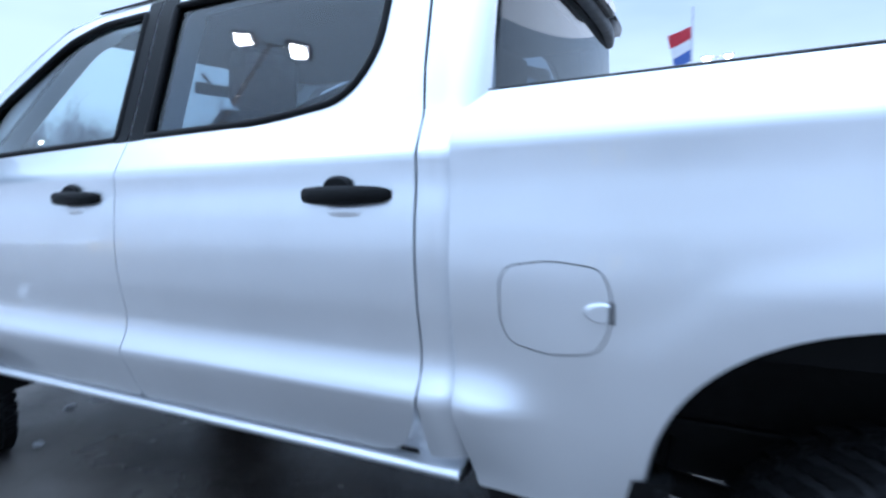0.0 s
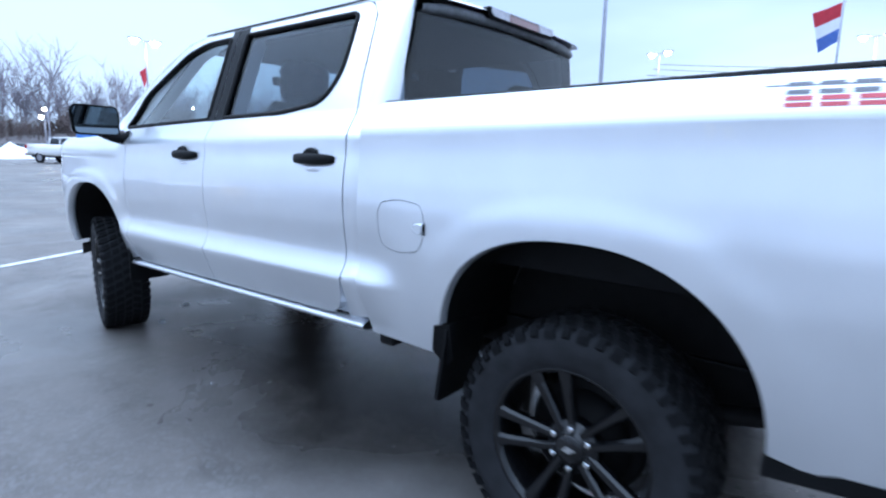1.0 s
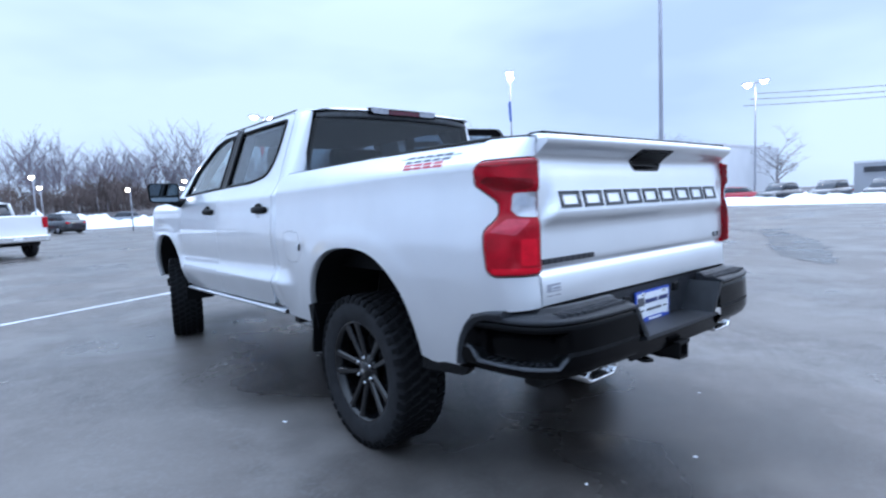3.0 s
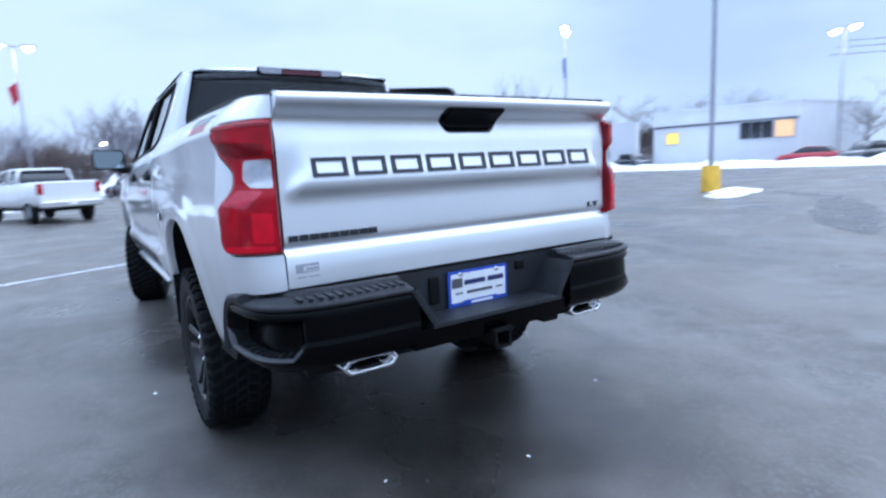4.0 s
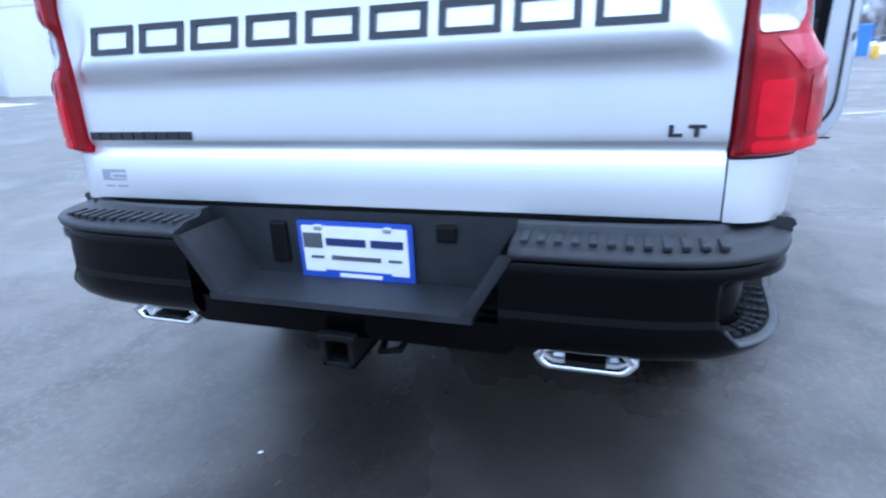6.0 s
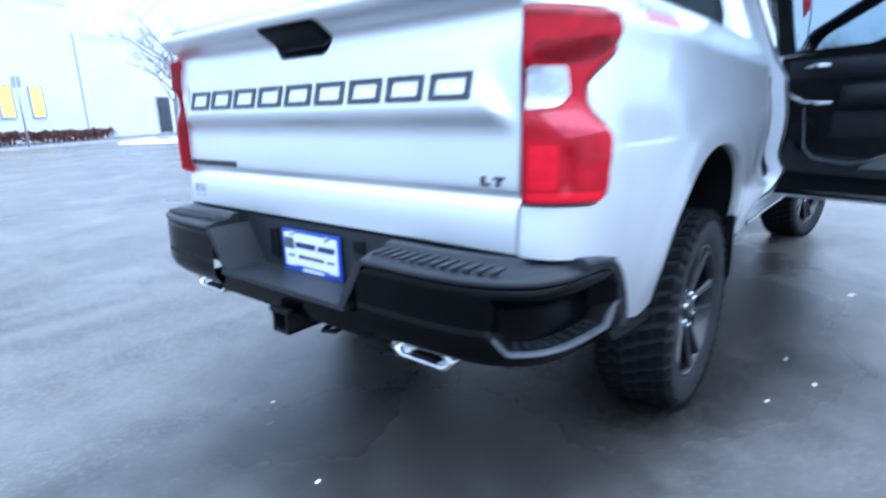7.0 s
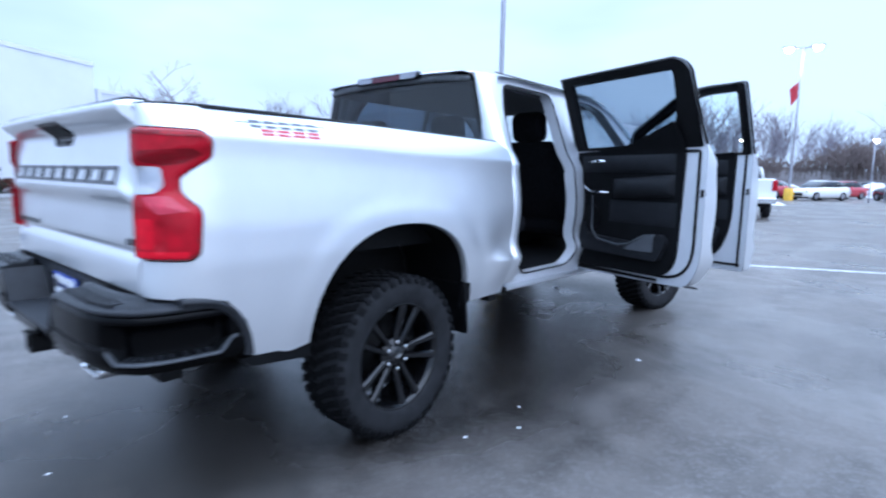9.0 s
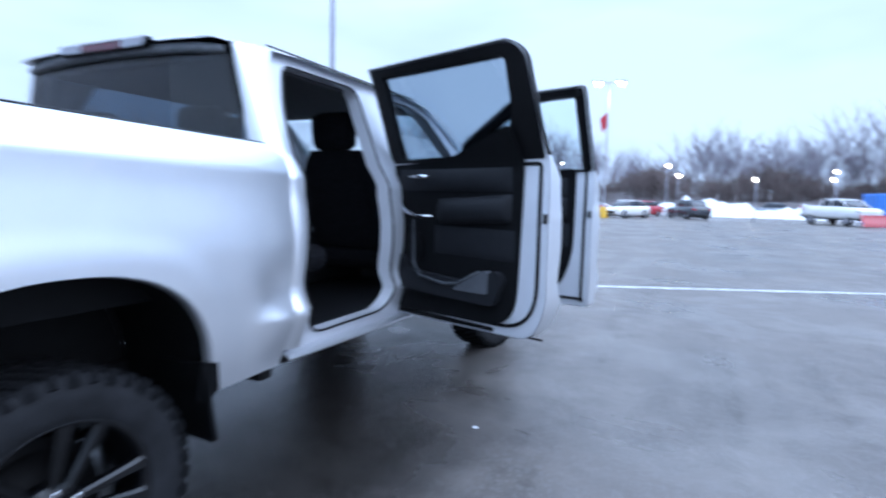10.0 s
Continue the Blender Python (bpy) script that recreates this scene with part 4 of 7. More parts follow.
box(bm, -0.66, 0.95, 1.90, 0.66, 2.66, 1.935, 0.02)
part("headliner", bm, M_HEADLINER, roof, "dark grey headliner")


# back window with its gloss lip and brake lamp
def back(x, z, off=0.0):
    return Vector((x, 0.905 - 0.03 * (1 - (x / 0.8) ** 2) - off, z))


BACKWIN = rounded([(-0.795, 1.50), (0.795, 1.50), (0.676, 1.935), (-0.676, 1.935)], 0.02)
bm = bmesh.new()
panel(bm, [(-0.812, 1.46), (0.812, 1.46), (0.684, 1.962), (-0.684, 1.962)], lambda x, z: back(x, z, 0.0), 0.06, 0.04, holes=[inset(BACKWIN, 0.03)], rim=lambda x, z: back(x, z) + Vector((0, 0.04, 0)), out=(0, -1, 0))
bw = part("back_window", bm, M_GLOSSBLK, truck, "dark tinted rear cab window")
bm = bmesh.new()
slab(bm, BACKWIN, lambda x, z: back(x, z, 0.004), lambda x, z: back(x, z, -0.001), 0.08, (0, -1, 0))
part("glass_pane", bm, M_GLASSBACK, bw, "privacy tinted glass")
bm = bmesh.new()

def lip_pt(u, v, out=0.0):
    t = 2 * u - 1
    low = 1.903 + 0.022 * (1 - t * t)
    high = 1.927 + 0.030 * (1 - abs(0.97 * t) ** 6) ** 0.75 + 0.004 * (1 - abs(t))
    k = [0.0, 0.02, 0.18, 0.45, 0.75, 0.95, 1.0][round(v * 6)]
    return Vector((t * (0.684 - 0.006 * v), 0.850 + 0.032 * abs(t) ** 5 - 0.012 * (1 - t * t) + [0.030, 0.004, -0.006, -0.010, -0.011, -0.006, 0.026][round(v * 6)] - out, lerp(low, high, k)))


grid(bm, 48, 6, lip_pt, flip=True)
lipb = part("roof_lip", bm, M_ROOFLIP, truck, "dark rear roof lip")
# high brake lamp: a dark bezel, pale ends and a smoked red centre
bm = bmesh.new()
box(bm, -0.300, 0.802, 1.942, 0.300, 0.850, 1.992, 0.008)
chm = part("high_brake_lamp", bm, M_GLOSSBLK, lipb, "high brake lamp with pale ends")
for s in (-1, 1):
    bm = bmesh.new()
    prism(bm, rounded([(s * 0.142, 1.949), (s * 0.270, 1.949), (s * 0.292, 1.963), (s * 0.290, 1.987), (s * 0.142, 1.987)], 0.006, 3), lambda x, z: Vector((x, 0.800, z)), lambda x, z: Vector((x, 0.7955 + 0.1 * (z - 1.96), z)))
    part("clear_lens", bm, M_LENSGREY, chm)
bm = bmesh.new()
prism(bm, rounded([(-0.138, 1.949), (0.138, 1.949), (0.138, 1.980), (-0.138, 1.980)], 0.006, 3), lambda x, z: Vector((x, 0.800, z)), lambda x, z: Vector((x, 0.7965 + 0.1 * (z - 1.96), z)))
part("red_lens", bm, M_REDSMOKE, chm)

# windscreen, pillars, hood, front
bm = bmesh.new()


def screen(u, v):
    t = 2 * u - 1
    y = lerp(2.72, 3.50, v) + 0.10 * (1 - t * t) * lerp(0.3, 1, v)
    return Vector((t * lerp(0.66, 0.80, v), y, lerp(1.985, 1.42, v) + 0.02 * (1 - t * t) * (1 - v)))


grid(bm, 16, 10, screen)
grid(bm, 16, 10, lambda u, v: screen(u, v) - Vector((0, 0.004, 0.004)), flip=True)
part("windscreen", bm, M_GLASS, truck, "clear windscreen")
for s in (-1, 1):
    bm = bmesh.new()
    pts = [(2.44, 1.978), (2.68, 1.945), (2.92, 1.84), (3.16, 1.705), (3.34, 1.56), (3.47, 1.43)]
    outer = [cab_map(s, 0.0)(y, z) for y, z in pts]
    grid(bm, len(pts) - 1, 3, lambda u, v: Vector((outer[round(u * 5)].x - s * 0.085 * v - s * 0.012 * math.sin(math.pi * v) * -1, outer[round(u * 5)].y + 0.055 * v, outer[round(u * 5)].z + 0.022 * math.sin(math.pi * v * 0.7))), flip=s < 0)
    part("windscreen_pillar", bm, M_PAINT, truck)


def hood(u, v):
    t = 2 * u - 1
    y = lerp(3.40, 4.80, v) + 0.06 * (1 - t ** 4) * v ** 3
    dome = 0.045 * (sstep(0.85, 0.6, abs(t)) - 0.5 * sstep(0.45, 0.2, abs(t)))
    return Vector((t * lerp(0.875, 0.80, v), y, 1.425 - 0.06 * v - 0.09 * v ** 6 + dome * sstep(0.0, 0.3, v) - 0.03 * abs(t) ** 6))


bm = bmesh.new()
grid(bm, 30, 20, hood)
part("hood", bm, M_PAINT, truck, "silver domed hood")

fend_sec = table([(0.55, 0.95), (0.70, 0.98), (0.9, 1.0), (1.1, 1.005), (1.2, 0.99), (1.26, 0.985), (1.30, 0.99), (1.36, 0.965), (1.40, 0.92), (1.425, 0.87)])


def fend_x(y, z):
    x = lerp(cab_x(y, z), fend_sec(z), sstep(3.14, 3.32, y)) if z < 1.44 else fend_sec(z)
    return x + 0.007 * (1 - sstep(1.13, 1.21, arch_rho(y, z, FRONT_Y))) * sstep(3.2, 3.32, y) - 0.22 * sstep(4.15, 4.75, y) ** 2


def fend_map(s, off=0.0):
    return lambda y, z: Vector((s * (fend_x(y, z) + off), y, z))


arch_f = arch_line(FRONT_Y)
for s in (-1, 1):
    bm = bmesh.new()
    panel(bm, [(3.141, 1.395), (3.131, 0.90), (3.095, 0.62), (3.23, 0.60)][:3] + [(3.215, 0.60)] + arch_f[::-1] + [(4.29, 0.74), (4.40, 0.84), (4.66, 1.02), (4.64, 1.30), (4.55, 1.375), (3.36, 1.425)],
          fend_map(s), 0.035, 0.022, rim=lip(fend_map(s), 0.05), levels=(1.26, 1.30, 1.36), out=(s, 0, 0))
    fd = part("front_fender", bm, M_PAINT, truck, "silver front fender")
    arch_flare("wheel_arch_lip", lambda off: fend_map(s, off), FRONT_Y, fd)
    bm = bmesh.new()
    grid(bm, 26, 2, lambda u, v: Vector((s * lerp(fend_x(*arch_f[round(u * 26)]) - 0.012, 0.50, v), arch_f[round(u * 26)][0], arch_f[round(u * 26)][1] + 0.004)))
    prism(bm, arch_f, lambda y, z: Vector((s * 0.50, y, z)), lambda y, z: Vector((s * 0.49, y, z)))
    part("wheel_house", bm, M_STEEL, fd)
    bm = bmesh.new()
    prism(bm, rounded([(0.985, 0.70), (0.98, 0.44), (0.72, 0.44), (0.72, 0.70)], 0.02), lambda x, z: Vector((s * x, 3.20 + (z - 0.7) * -0.1 - 0.02, z)), lambda x, z: Vector((s * x, 3.216 + (z - 0.7) * -0.1 - 0.02, z)))
    part("mud_flap", bm, M_PLASTIC, fd)
    bm = bmesh.new()
    prism(bm, rounded([(4.48, 1.04), (4.73, 1.00), (4.76, 1.16), (4.66, 1.27), (4.50, 1.22)], 0.03), fend_map(s, 0.008), fend_map(s, -0.05))
    part("headlamp", bm, M_LENS, fd, "clear headlamp lens")

bm = bmesh.new()
grid(bm, 24, 4, lambda u, v: Vector(((u - 0.5) * 1.68, 4.80 + 0.07 * (1 - (2 * u - 1) ** 4) - 0.02 * v, lerp(0.86, 1.30, v))), flip=True)
gr = part("grille", bm, M_GLOSSBLK, truck, "black front grille")
for k in range(5):
    bm = bmesh.new()
    tube(bm, [((i / 8 - 0.5) * 1.5, 4.805 + 0.07 * (1 - (2 * i / 8 - 1) ** 4), 0.92 + 0.08 * k) for i in range(9)], 0.014, 6)
    part("grille_bar", bm, M_GLOSSBLK, gr)
bm = bmesh.new()
grid(bm, 30, 6, lambda u, v: Vector((1.56 * (u - 0.5) * (1 - 0.02 * v), 4.52 + 0.36 * (1 - abs(2 * u - 1) ** 3) + 0.03 * math.sin(math.pi * v), lerp(0.52, 0.88, v))), flip=True)
part("front_bumper", bm, M_PAINT, truck, "silver front bumper")
bm = bmesh.new()
grid(bm, 20, 2, lambda u, v: Vector((1.72 * (u - 0.5), 4.45 + 0.32 * (1 - abs(2 * u - 1) ** 3), lerp(0.45, 0.54, v))), flip=True)
part("air_dam", bm, M_PLASTIC, truck)


# ---- doors ----
def swing(origin, s, angle):
    return Matrix.Translation(origin) @ Matrix.Rotation(s * radians(angle), 4, "Z") @ (Matrix.Translation((0, 0, 0.63)) @ Matrix.Diagonal((1, 1, 1.04, 1)) @ Matrix.Translation((0, 0, -0.63)) if angle else Matrix.Identity(4))


def door(s, outline, win, origin, angle, rear):
    """One door in its own frame: the origin is the hinge line, turned by its opening angle."""
    o = Vector(origin)

    def fm(off=0.0):
        return lambda y, z: Vector((s * (cab_x(y, z) + off), y, z)) - o

    def inner(off=0.0):
        # flatter inside face
        return lambda y, z: Vector((s * ((0.885 if z < 1.49 else cab_x(y, z) - 0.045 + 0.02) - 0.0 + off), y, z)) - o

    bm = bmesh.new()
    panel(bm, outline, fm(), 0.035, 0.02, holes=[win], rim=inner(-0.0), levels=LEVELS, out=(s, 0, 0))
    d = part("rear_door" if rear else "front_door", bm, M_PAINT, truck, ("open " if angle else "closed ") + "silver " + ("rear" if rear else "front") + " door")
    d.matrix_basis = swing(origin, s, angle)
    # window glass and trims
    bm = bmesh.new()
    slab(bm, win, fm(-0.010), fm(-0.015), 0.08, (s, 0, 0))
    part("window_glass", bm, M_GLASSDARK if rear else M_GLASS, d, "privacy tinted window glass" if rear else "clear window glass")
    bm = bmesh.new()
    tube(bm, [fm(-0.002)(*p) for p in dense(win, 0.025)], 0.012, 8, closed=True)
    part("window_trim", bm, M_TRIM, d, "black window surround trim")
    strip = [(2.045, 1.483), (2.127, 1.480), (2.127, 1.968), (2.045, 1.968)] if rear else [(2.135, 1.480), (2.20, 1.478), (2.20, 1.968), (2.135, 1.968)]
    bm = bmesh.new()
    panel(bm, strip, fm(0.003), 0.05, 0.05, rim=fm(-0.004), out=(s, 0, 0))
    part("pillar_cover", bm, M_GLOSSBLK, d, "gloss black pillar cover")
    # outside handle
    hy = 1.078 if rear else 2.205
    bm = bmesh.new()
    hz = 1.300
    prof = []
    for i in range(17):
        t = i / 16
        y = hy + 0.275 * t
        rise = 0.034 * math.sin(math.pi * min(max(t, 0.0), 1)) ** 0.45
        prof.append((y, rise, 0.009 + 0.015 * math.sin(math.pi * t) ** 0.35))
    rings = []
    for y, r, h in prof:
        c = fm()(y, hz)
        rings.append([bm.verts.new(c + Vector((s * (0.002 + r * a), 0, h * b))) for a, b in ((0.0, -0.8), (0.7, -1.0), (1.0, -0.6), (1.08, 0.0), (1.0, 0.6), (0.7, 1.0), (0.0, 0.9))])
    for i in range(16):
        for k in range(6):
            f = bm.faces.new((rings[i][k], rings[i][k + 1], rings[i + 1][k + 1], rings[i + 1][k]))
            f.smooth = True
    bm.faces.new(rings[0])
    bm.faces.new(rings[-1][::-1])
    bmesh.ops.recalc_face_normals(bm, faces=bm.faces)
    part("door_handle", bm, M_PLASTIC, d, "black outside door handle")
    bm = bmesh.new()
    c = fm()(hy + 0.155, hz + 0.028)
    prism(bm, [(math.cos(2 * math.pi * i / 16) * 0.045, math.sin(2 * math.pi * i / 16) * 0.024) for i in range(16)], lambda y, z: c + Vector((s * 0.004, y, z - 0.004)), lambda y, z: c + Vector((s * 0.018, y * 0.8, z * 0.8 - 0.006)), True)
    part("handle_escutcheon", bm, M_PLASTIC, d)
    bm = bmesh.new()
    grid(bm, 12, 8, lambda u, v: fm(-0.001 + 0.006 * math.sin(math.pi * u) * math.sin(math.pi * v))(hy + 0.135 + (u - 0.5) * 0.12, hz - 0.036 + (v - 0.5) * 0.04), flip=s < 0)
    part("handle_cup", bm, M_PAINT, d)
    # inside: painted skin, trim panel and fittings
    bm = bmesh.new()
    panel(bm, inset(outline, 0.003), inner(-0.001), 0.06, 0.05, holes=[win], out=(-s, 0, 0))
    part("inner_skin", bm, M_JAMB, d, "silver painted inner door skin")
    low, high = (1.165, 2.085) if rear else (2.255, 3.04)
    bm = bmesh.new()
    if rear:
        trim = rounded([(low + 0.005, 1.05), (low + 0.02, 0.685), (high, 0.672), (high, 1.47), (1.66, 1.485), (low + 0.03, 1.630), (low - 0.005, 1.46)], [0.05, 0.26, 0.10, 0.01, 0.12, 0.02, 0.05], 8)
    else:
        trim = rounded([(low, 0.95), (low + 0.10, 0.70), (high, 0.69), (high + 0.05, 1.40), (high + 0.14, 1.45), (low, 1.50)], [0.12, 0.12, 0.05, 0.05, 0.01, 0.02], 5)

    def tr(off):
        return lambda y, z: Vector((s * (0.862 - off + 0.012 * math.sin((z - 0.7) * 4.2) - 0.45 * max(z - 1.46, 0)), y, z)) - o
    panel(bm, trim, tr(0.0), 0.05, 0.04, rim=lambda y, z: tr(-0.03)(y, z), out=(-s, 0, 0))
    tp = part("door_trim", bm, M_INTERIOR, d, "dark grey moulded door trim panel")
    bm = bmesh.new()
    y0, y1 = (1.32, 2.112) if rear else (2.42, 3.05)
    panel(bm, [(y0, 0.648 if rear else 0.630), (y1, 0.634 if rear else 0.616), (y1, 0.666 if rear else 0.682), (y0, 0.666 if rear else 0.682)], inner(-0.008), 0.08, 0.04, rim=lambda y, z: inner(0.004)(y, z), out=(-s, 0, 0))
    part("bottom_moulding", bm, M_TRIM, d)
    # upper inner frame in black
    bm = bmesh.new()
    up = [p for p in outline if p[1] > 1.47]
    if rear:
        up = rounded([(1.05, 1.48), (2.118, 1.48), (2.118, 1.968), (1.14, 1.968), (1.072, 1.91), (1.052, 1.62)], [0.01, 0.01, 0.01, 0.07, 0.08, 0.04], 5)
    else:
        up = rounded([(2.144, 1.48), (3.27, 1.455), (3.15, 1.68), (2.67, 1.936), (2.45, 1.964), (2.144, 1.968)], 0.03, 4)
    panel(bm, up, inner(-0.008), 0.05, 0.04, holes=[inset(win, 0.006)], rim=lambda y, z: inner(0.012)(y, z), out=(-s, 0, 0))
    part("inner_window_frame", bm, M_TRIM, d, "black inner window frame")
    # the window frame's black outer edge
    bm = bmesh.new()
    rim_pts = [p for p in dense(inset(outline, -0.002), 0.03) if p[1] > 1.47]
    k0 = max(range(len(rim_pts)), key=lambda i: math.dist(rim_pts[i], rim_pts[i - 1]))
    rim_pts = rim_pts[k0:] + rim_pts[:k0]
    nr = len(rim_pts) - 1
    grid(bm, nr, 1, lambda u, v: (fm(-0.004) if v < 0.5 else inner(-0.012))(*rim_pts[round(u * nr)]))
    part("frame_edge", bm, M_TRIM, d)
    # weather seal
    bm = bmesh.new()
    sealp = rounded([(1.066, 1.46), (1.062, 0.692), (2.085, 0.672), (2.085, 1.46)], [0.02, 0.22, 0.08, 0.02], 8) if rear else inset(outline, 0.050)
    tube(bm, [inner(-0.006)(*p) for p in dense(sealp, 0.05)], 0.009, 6, closed=True)
    part("door_seal", bm, M_TRIM, d, "black rubber door seal")
    mid = 0.5 * (low + high)
    # armrest
    bm = bmesh.new()
    grid(bm, 24, 10, lambda u, v: tr(0.004 + 0.065 * math.sin(math.pi * v) ** 0.4 * math.sin(math.pi * min(max(u, 0.0), 1)) ** 0.35)(lerp(low + 0.05, low + 0.56, u), lerp(1.185, 1.320, v) - 0.03 * u), flip=s > 0)
    part("armrest", bm, M_INTERIOR2, tp, "grey vinyl armrest")
    bm = bmesh.new()
    grid(bm, 20, 8, lambda u, v: tr(0.004 + 0.022 * math.sin(math.pi * v) ** 0.6 * math.sin(math.pi * u) ** 0.4)(lerp(low + 0.05, high - 0.05, u), lerp(1.33, 1.445, v)), flip=s > 0)
    part("upper_pad", bm, M_INTERIOR2, tp)
    bm = bmesh.new()
    grid(bm, 20, 8, lambda u, v: tr(0.002 + 0.012 * math.sin(math.pi * v) ** 0.5 * math.sin(math.pi * u) ** 0.4)(lerp(low + 0.03, high - 0.33, u), lerp(1.00, 1.15, v)), flip=s > 0)
    part("lower_insert", bm, M_INTERIOR2, tp)
    # door pull and inside handle
    bm = bmesh.new()
    tube(bm, [tr(k)(y, z) for y, z, k in ((high - 0.07, 1.265, 0.012), (high - 0.11, 1.235, 0.045), (high - 0.18, 1.205, 0.055), (high - 0.27, 1.195, 0.055), (high - 0.34, 1.198, 0.03))], 0.008, 6)
    part("pull_trim", bm, M_CHROME, tp, "bright pull trim")
    bm = bmesh.new()
    tube(bm, [tr(0.022)(high - 0.16, 1.405), tr(0.030)(high - 0.22, 1.408), tr(0.026)(high - 0.30, 1.405)], [0.010, 0.012, 0.009], 8)
    part("inside_handle", bm, M_CHROME, tp, "chrome inside door handle")
    # speaker and map pocket
    bm = bmesh.new()
    pk = rounded([(low + 0.12, 0.78), (high - 0.06, 0.79), (high - 0.10, 1.00), (high - 0.16, 0.90), (low + 0.22, 0.875), (low + 0.13, 0.96), (low + 0.07, 0.92)], 0.04, 4)
    panel(bm, pk, tr(0.040), 0.05, 0.04, rim=lambda y, z: tr(0.0)(y, z), out=(-s, 0, 0))
    part("map_pocket", bm, M_INTERIOR2, tp, "grey map pocket")
    bm = bmesh.new()
    cy, cz = (high - 0.17, 1.02)
    ring = [(cy + 0.085 * math.cos(2 * math.pi * i / 24), cz + 0.085 * math.sin(2 * math.pi * i / 24)) for i in range(24)]
    prism(bm, ring, tr(0.002), tr(0.014))
    part("speaker_grille", bm, M_TRIM, tp)
    bm = bmesh.new()
    prism(bm, rounded([(low + 0.16, 0.835), (low + 0.40, 0.83), (low + 0.34, 0.875), (low + 0.20, 0.945), (low + 0.16, 0.945)], 0.015, 3), tr(0.0), tr(0.046))
    part("pocket_end", bm, M_POCKET, tp, "light grey pocket end")
    bm = bmesh.new()
    tube(bm, [tr(k)(y, z) for y, z, k in ((high - 0.165, 1.17, 0.010), (high - 0.185, 1.06, 0.024), (high - 0.205, 0.94, 0.040), (high - 0.27, 0.875, 0.044), (0.5 * (low + high), 0.852, 0.044), (low + 0.36, 0.868, 0.044), (low + 0.22, 0.940, 0.044))],
         [0.005, 0.007, 0.009, 0.009, 0.009, 0.009, 0.007], 6)
    part("pocket_rim", bm, M_LIP, tp, "grey moulded pocket rim")
    bm = bmesh.new()
    tube(bm, [fm(-0.022)(y, lerp(0.622 if rear else 0.604, 0.640 if rear else 0.622, (2.128 - y) / 1.08 if rear else (3.085 - y) / 0.95) + 0.004) for y in [lerp(2.10, 1.06, i / 10) if rear else lerp(3.05, 2.16, i / 10) for i in range(11)]], 0.006, 6)
    part("bottom_seal", bm, M_TRIM, d)
    # latch on the rear edge
    bm = bmesh.new()
    ly = (1.030 if rear else 2.147)
    xl = 0.885
    box(bm, s * (xl - 0.02) - o.x, ly - 0.004 - o.y, 1.19 - o.z, s * (xl + 0.025) - o.x, ly + 0.006 - o.y, 1.235 - o.z, 0.003)
    part("door_latch", bm, M_STEEL, d, "dark steel door latch")
    return d


door(-1, DOOR_R, WIN_R, (-0.92, 2.07, 0), 0, True)
door(-1, DOOR_F, WIN_F, (-0.92, 3.08, 0), 0, False)
door(1, DOOR_R, WIN_R, (0.95, 2.045, 0), 70, True)
front_open = door(1, DOOR_F, WIN_F, (0.96, 3.14, 0), 73, False)


# ---- outside mirrors, on the front doors ----
def mirror(s, parent, origin):
    o = Vector(origin)
    bm = bmesh.new()
    sh = rounded([(0.985, 1.40), (1.245, 1.405), (1.255, 1.56), (1.235, 1.59), (1.00, 1.585), (0.98, 1.55)], [0.03, 0.04, 0.03, 0.03, 0.03, 0.02], 4)

    def body(k):
        return lambda x, z: Vector((s * (1.115 + (x - 1.115) * (1 - 0.28 * k * k)), 3.17 + 0.13 * k, 1.495 + (z - 1.495) * (1 - 0.30 * k * k))) - o
    for i in range(4):
        a, b = [bm.verts.new(body(i / 4)(*p)) for p in sh], [bm.verts.new(body((i + 1) / 4)(*p)) for p in sh]
        for j in range(len(sh)):
            f = bm.faces.new((a[j], a[j - 1], b[j - 1], b[j]))
            f.smooth = True
    bm.faces.new([bm.verts.new(body(1.0)(*p)) for p in sh])
    bm.faces.new([bm.verts.new(body(0.0)(*p)) for p in sh])
    bmesh.ops.remove_doubles(bm, verts=bm.verts, dist=0.0005)
    bmesh.ops.recalc_face_normals(bm, faces=bm.faces)
    mm = part("door_mirror", bm, M_GLOSSBLK, parent, "black door mirror")
    bm = bmesh.new()
    prism(bm, inset(sh, 0.012), lambda x, z: Vector((s * x, 3.1685, z)) - o, lambda x, z: Vector((s * x, 3.166, z)) - o)
    part("mirror_glass", bm, M_MIRROR, mm, "mirror glass")
    bm = bmesh.new()
    tube(bm, [Vector((s * 0.92, 3.16, 1.40)) - o, Vector((s * 0.96, 3.19, 1.385)) - o, Vector((s * 1.02, 3.20, 1.40)) - o, Vector((s * 1.09, 3.21, 1.43)) - o], [0.045, 0.040, 0.036, 0.034], 8)
    part("mirror_arm", bm, M_PLASTIC, mm)


left_front = [ob for ob in truck.children if ob.name.startswith("front_door")]
mirror(-1, left_front[0], (-0.92, 3.08, 0))
mirror(1, front_open, (0.96, 3.14, 0))


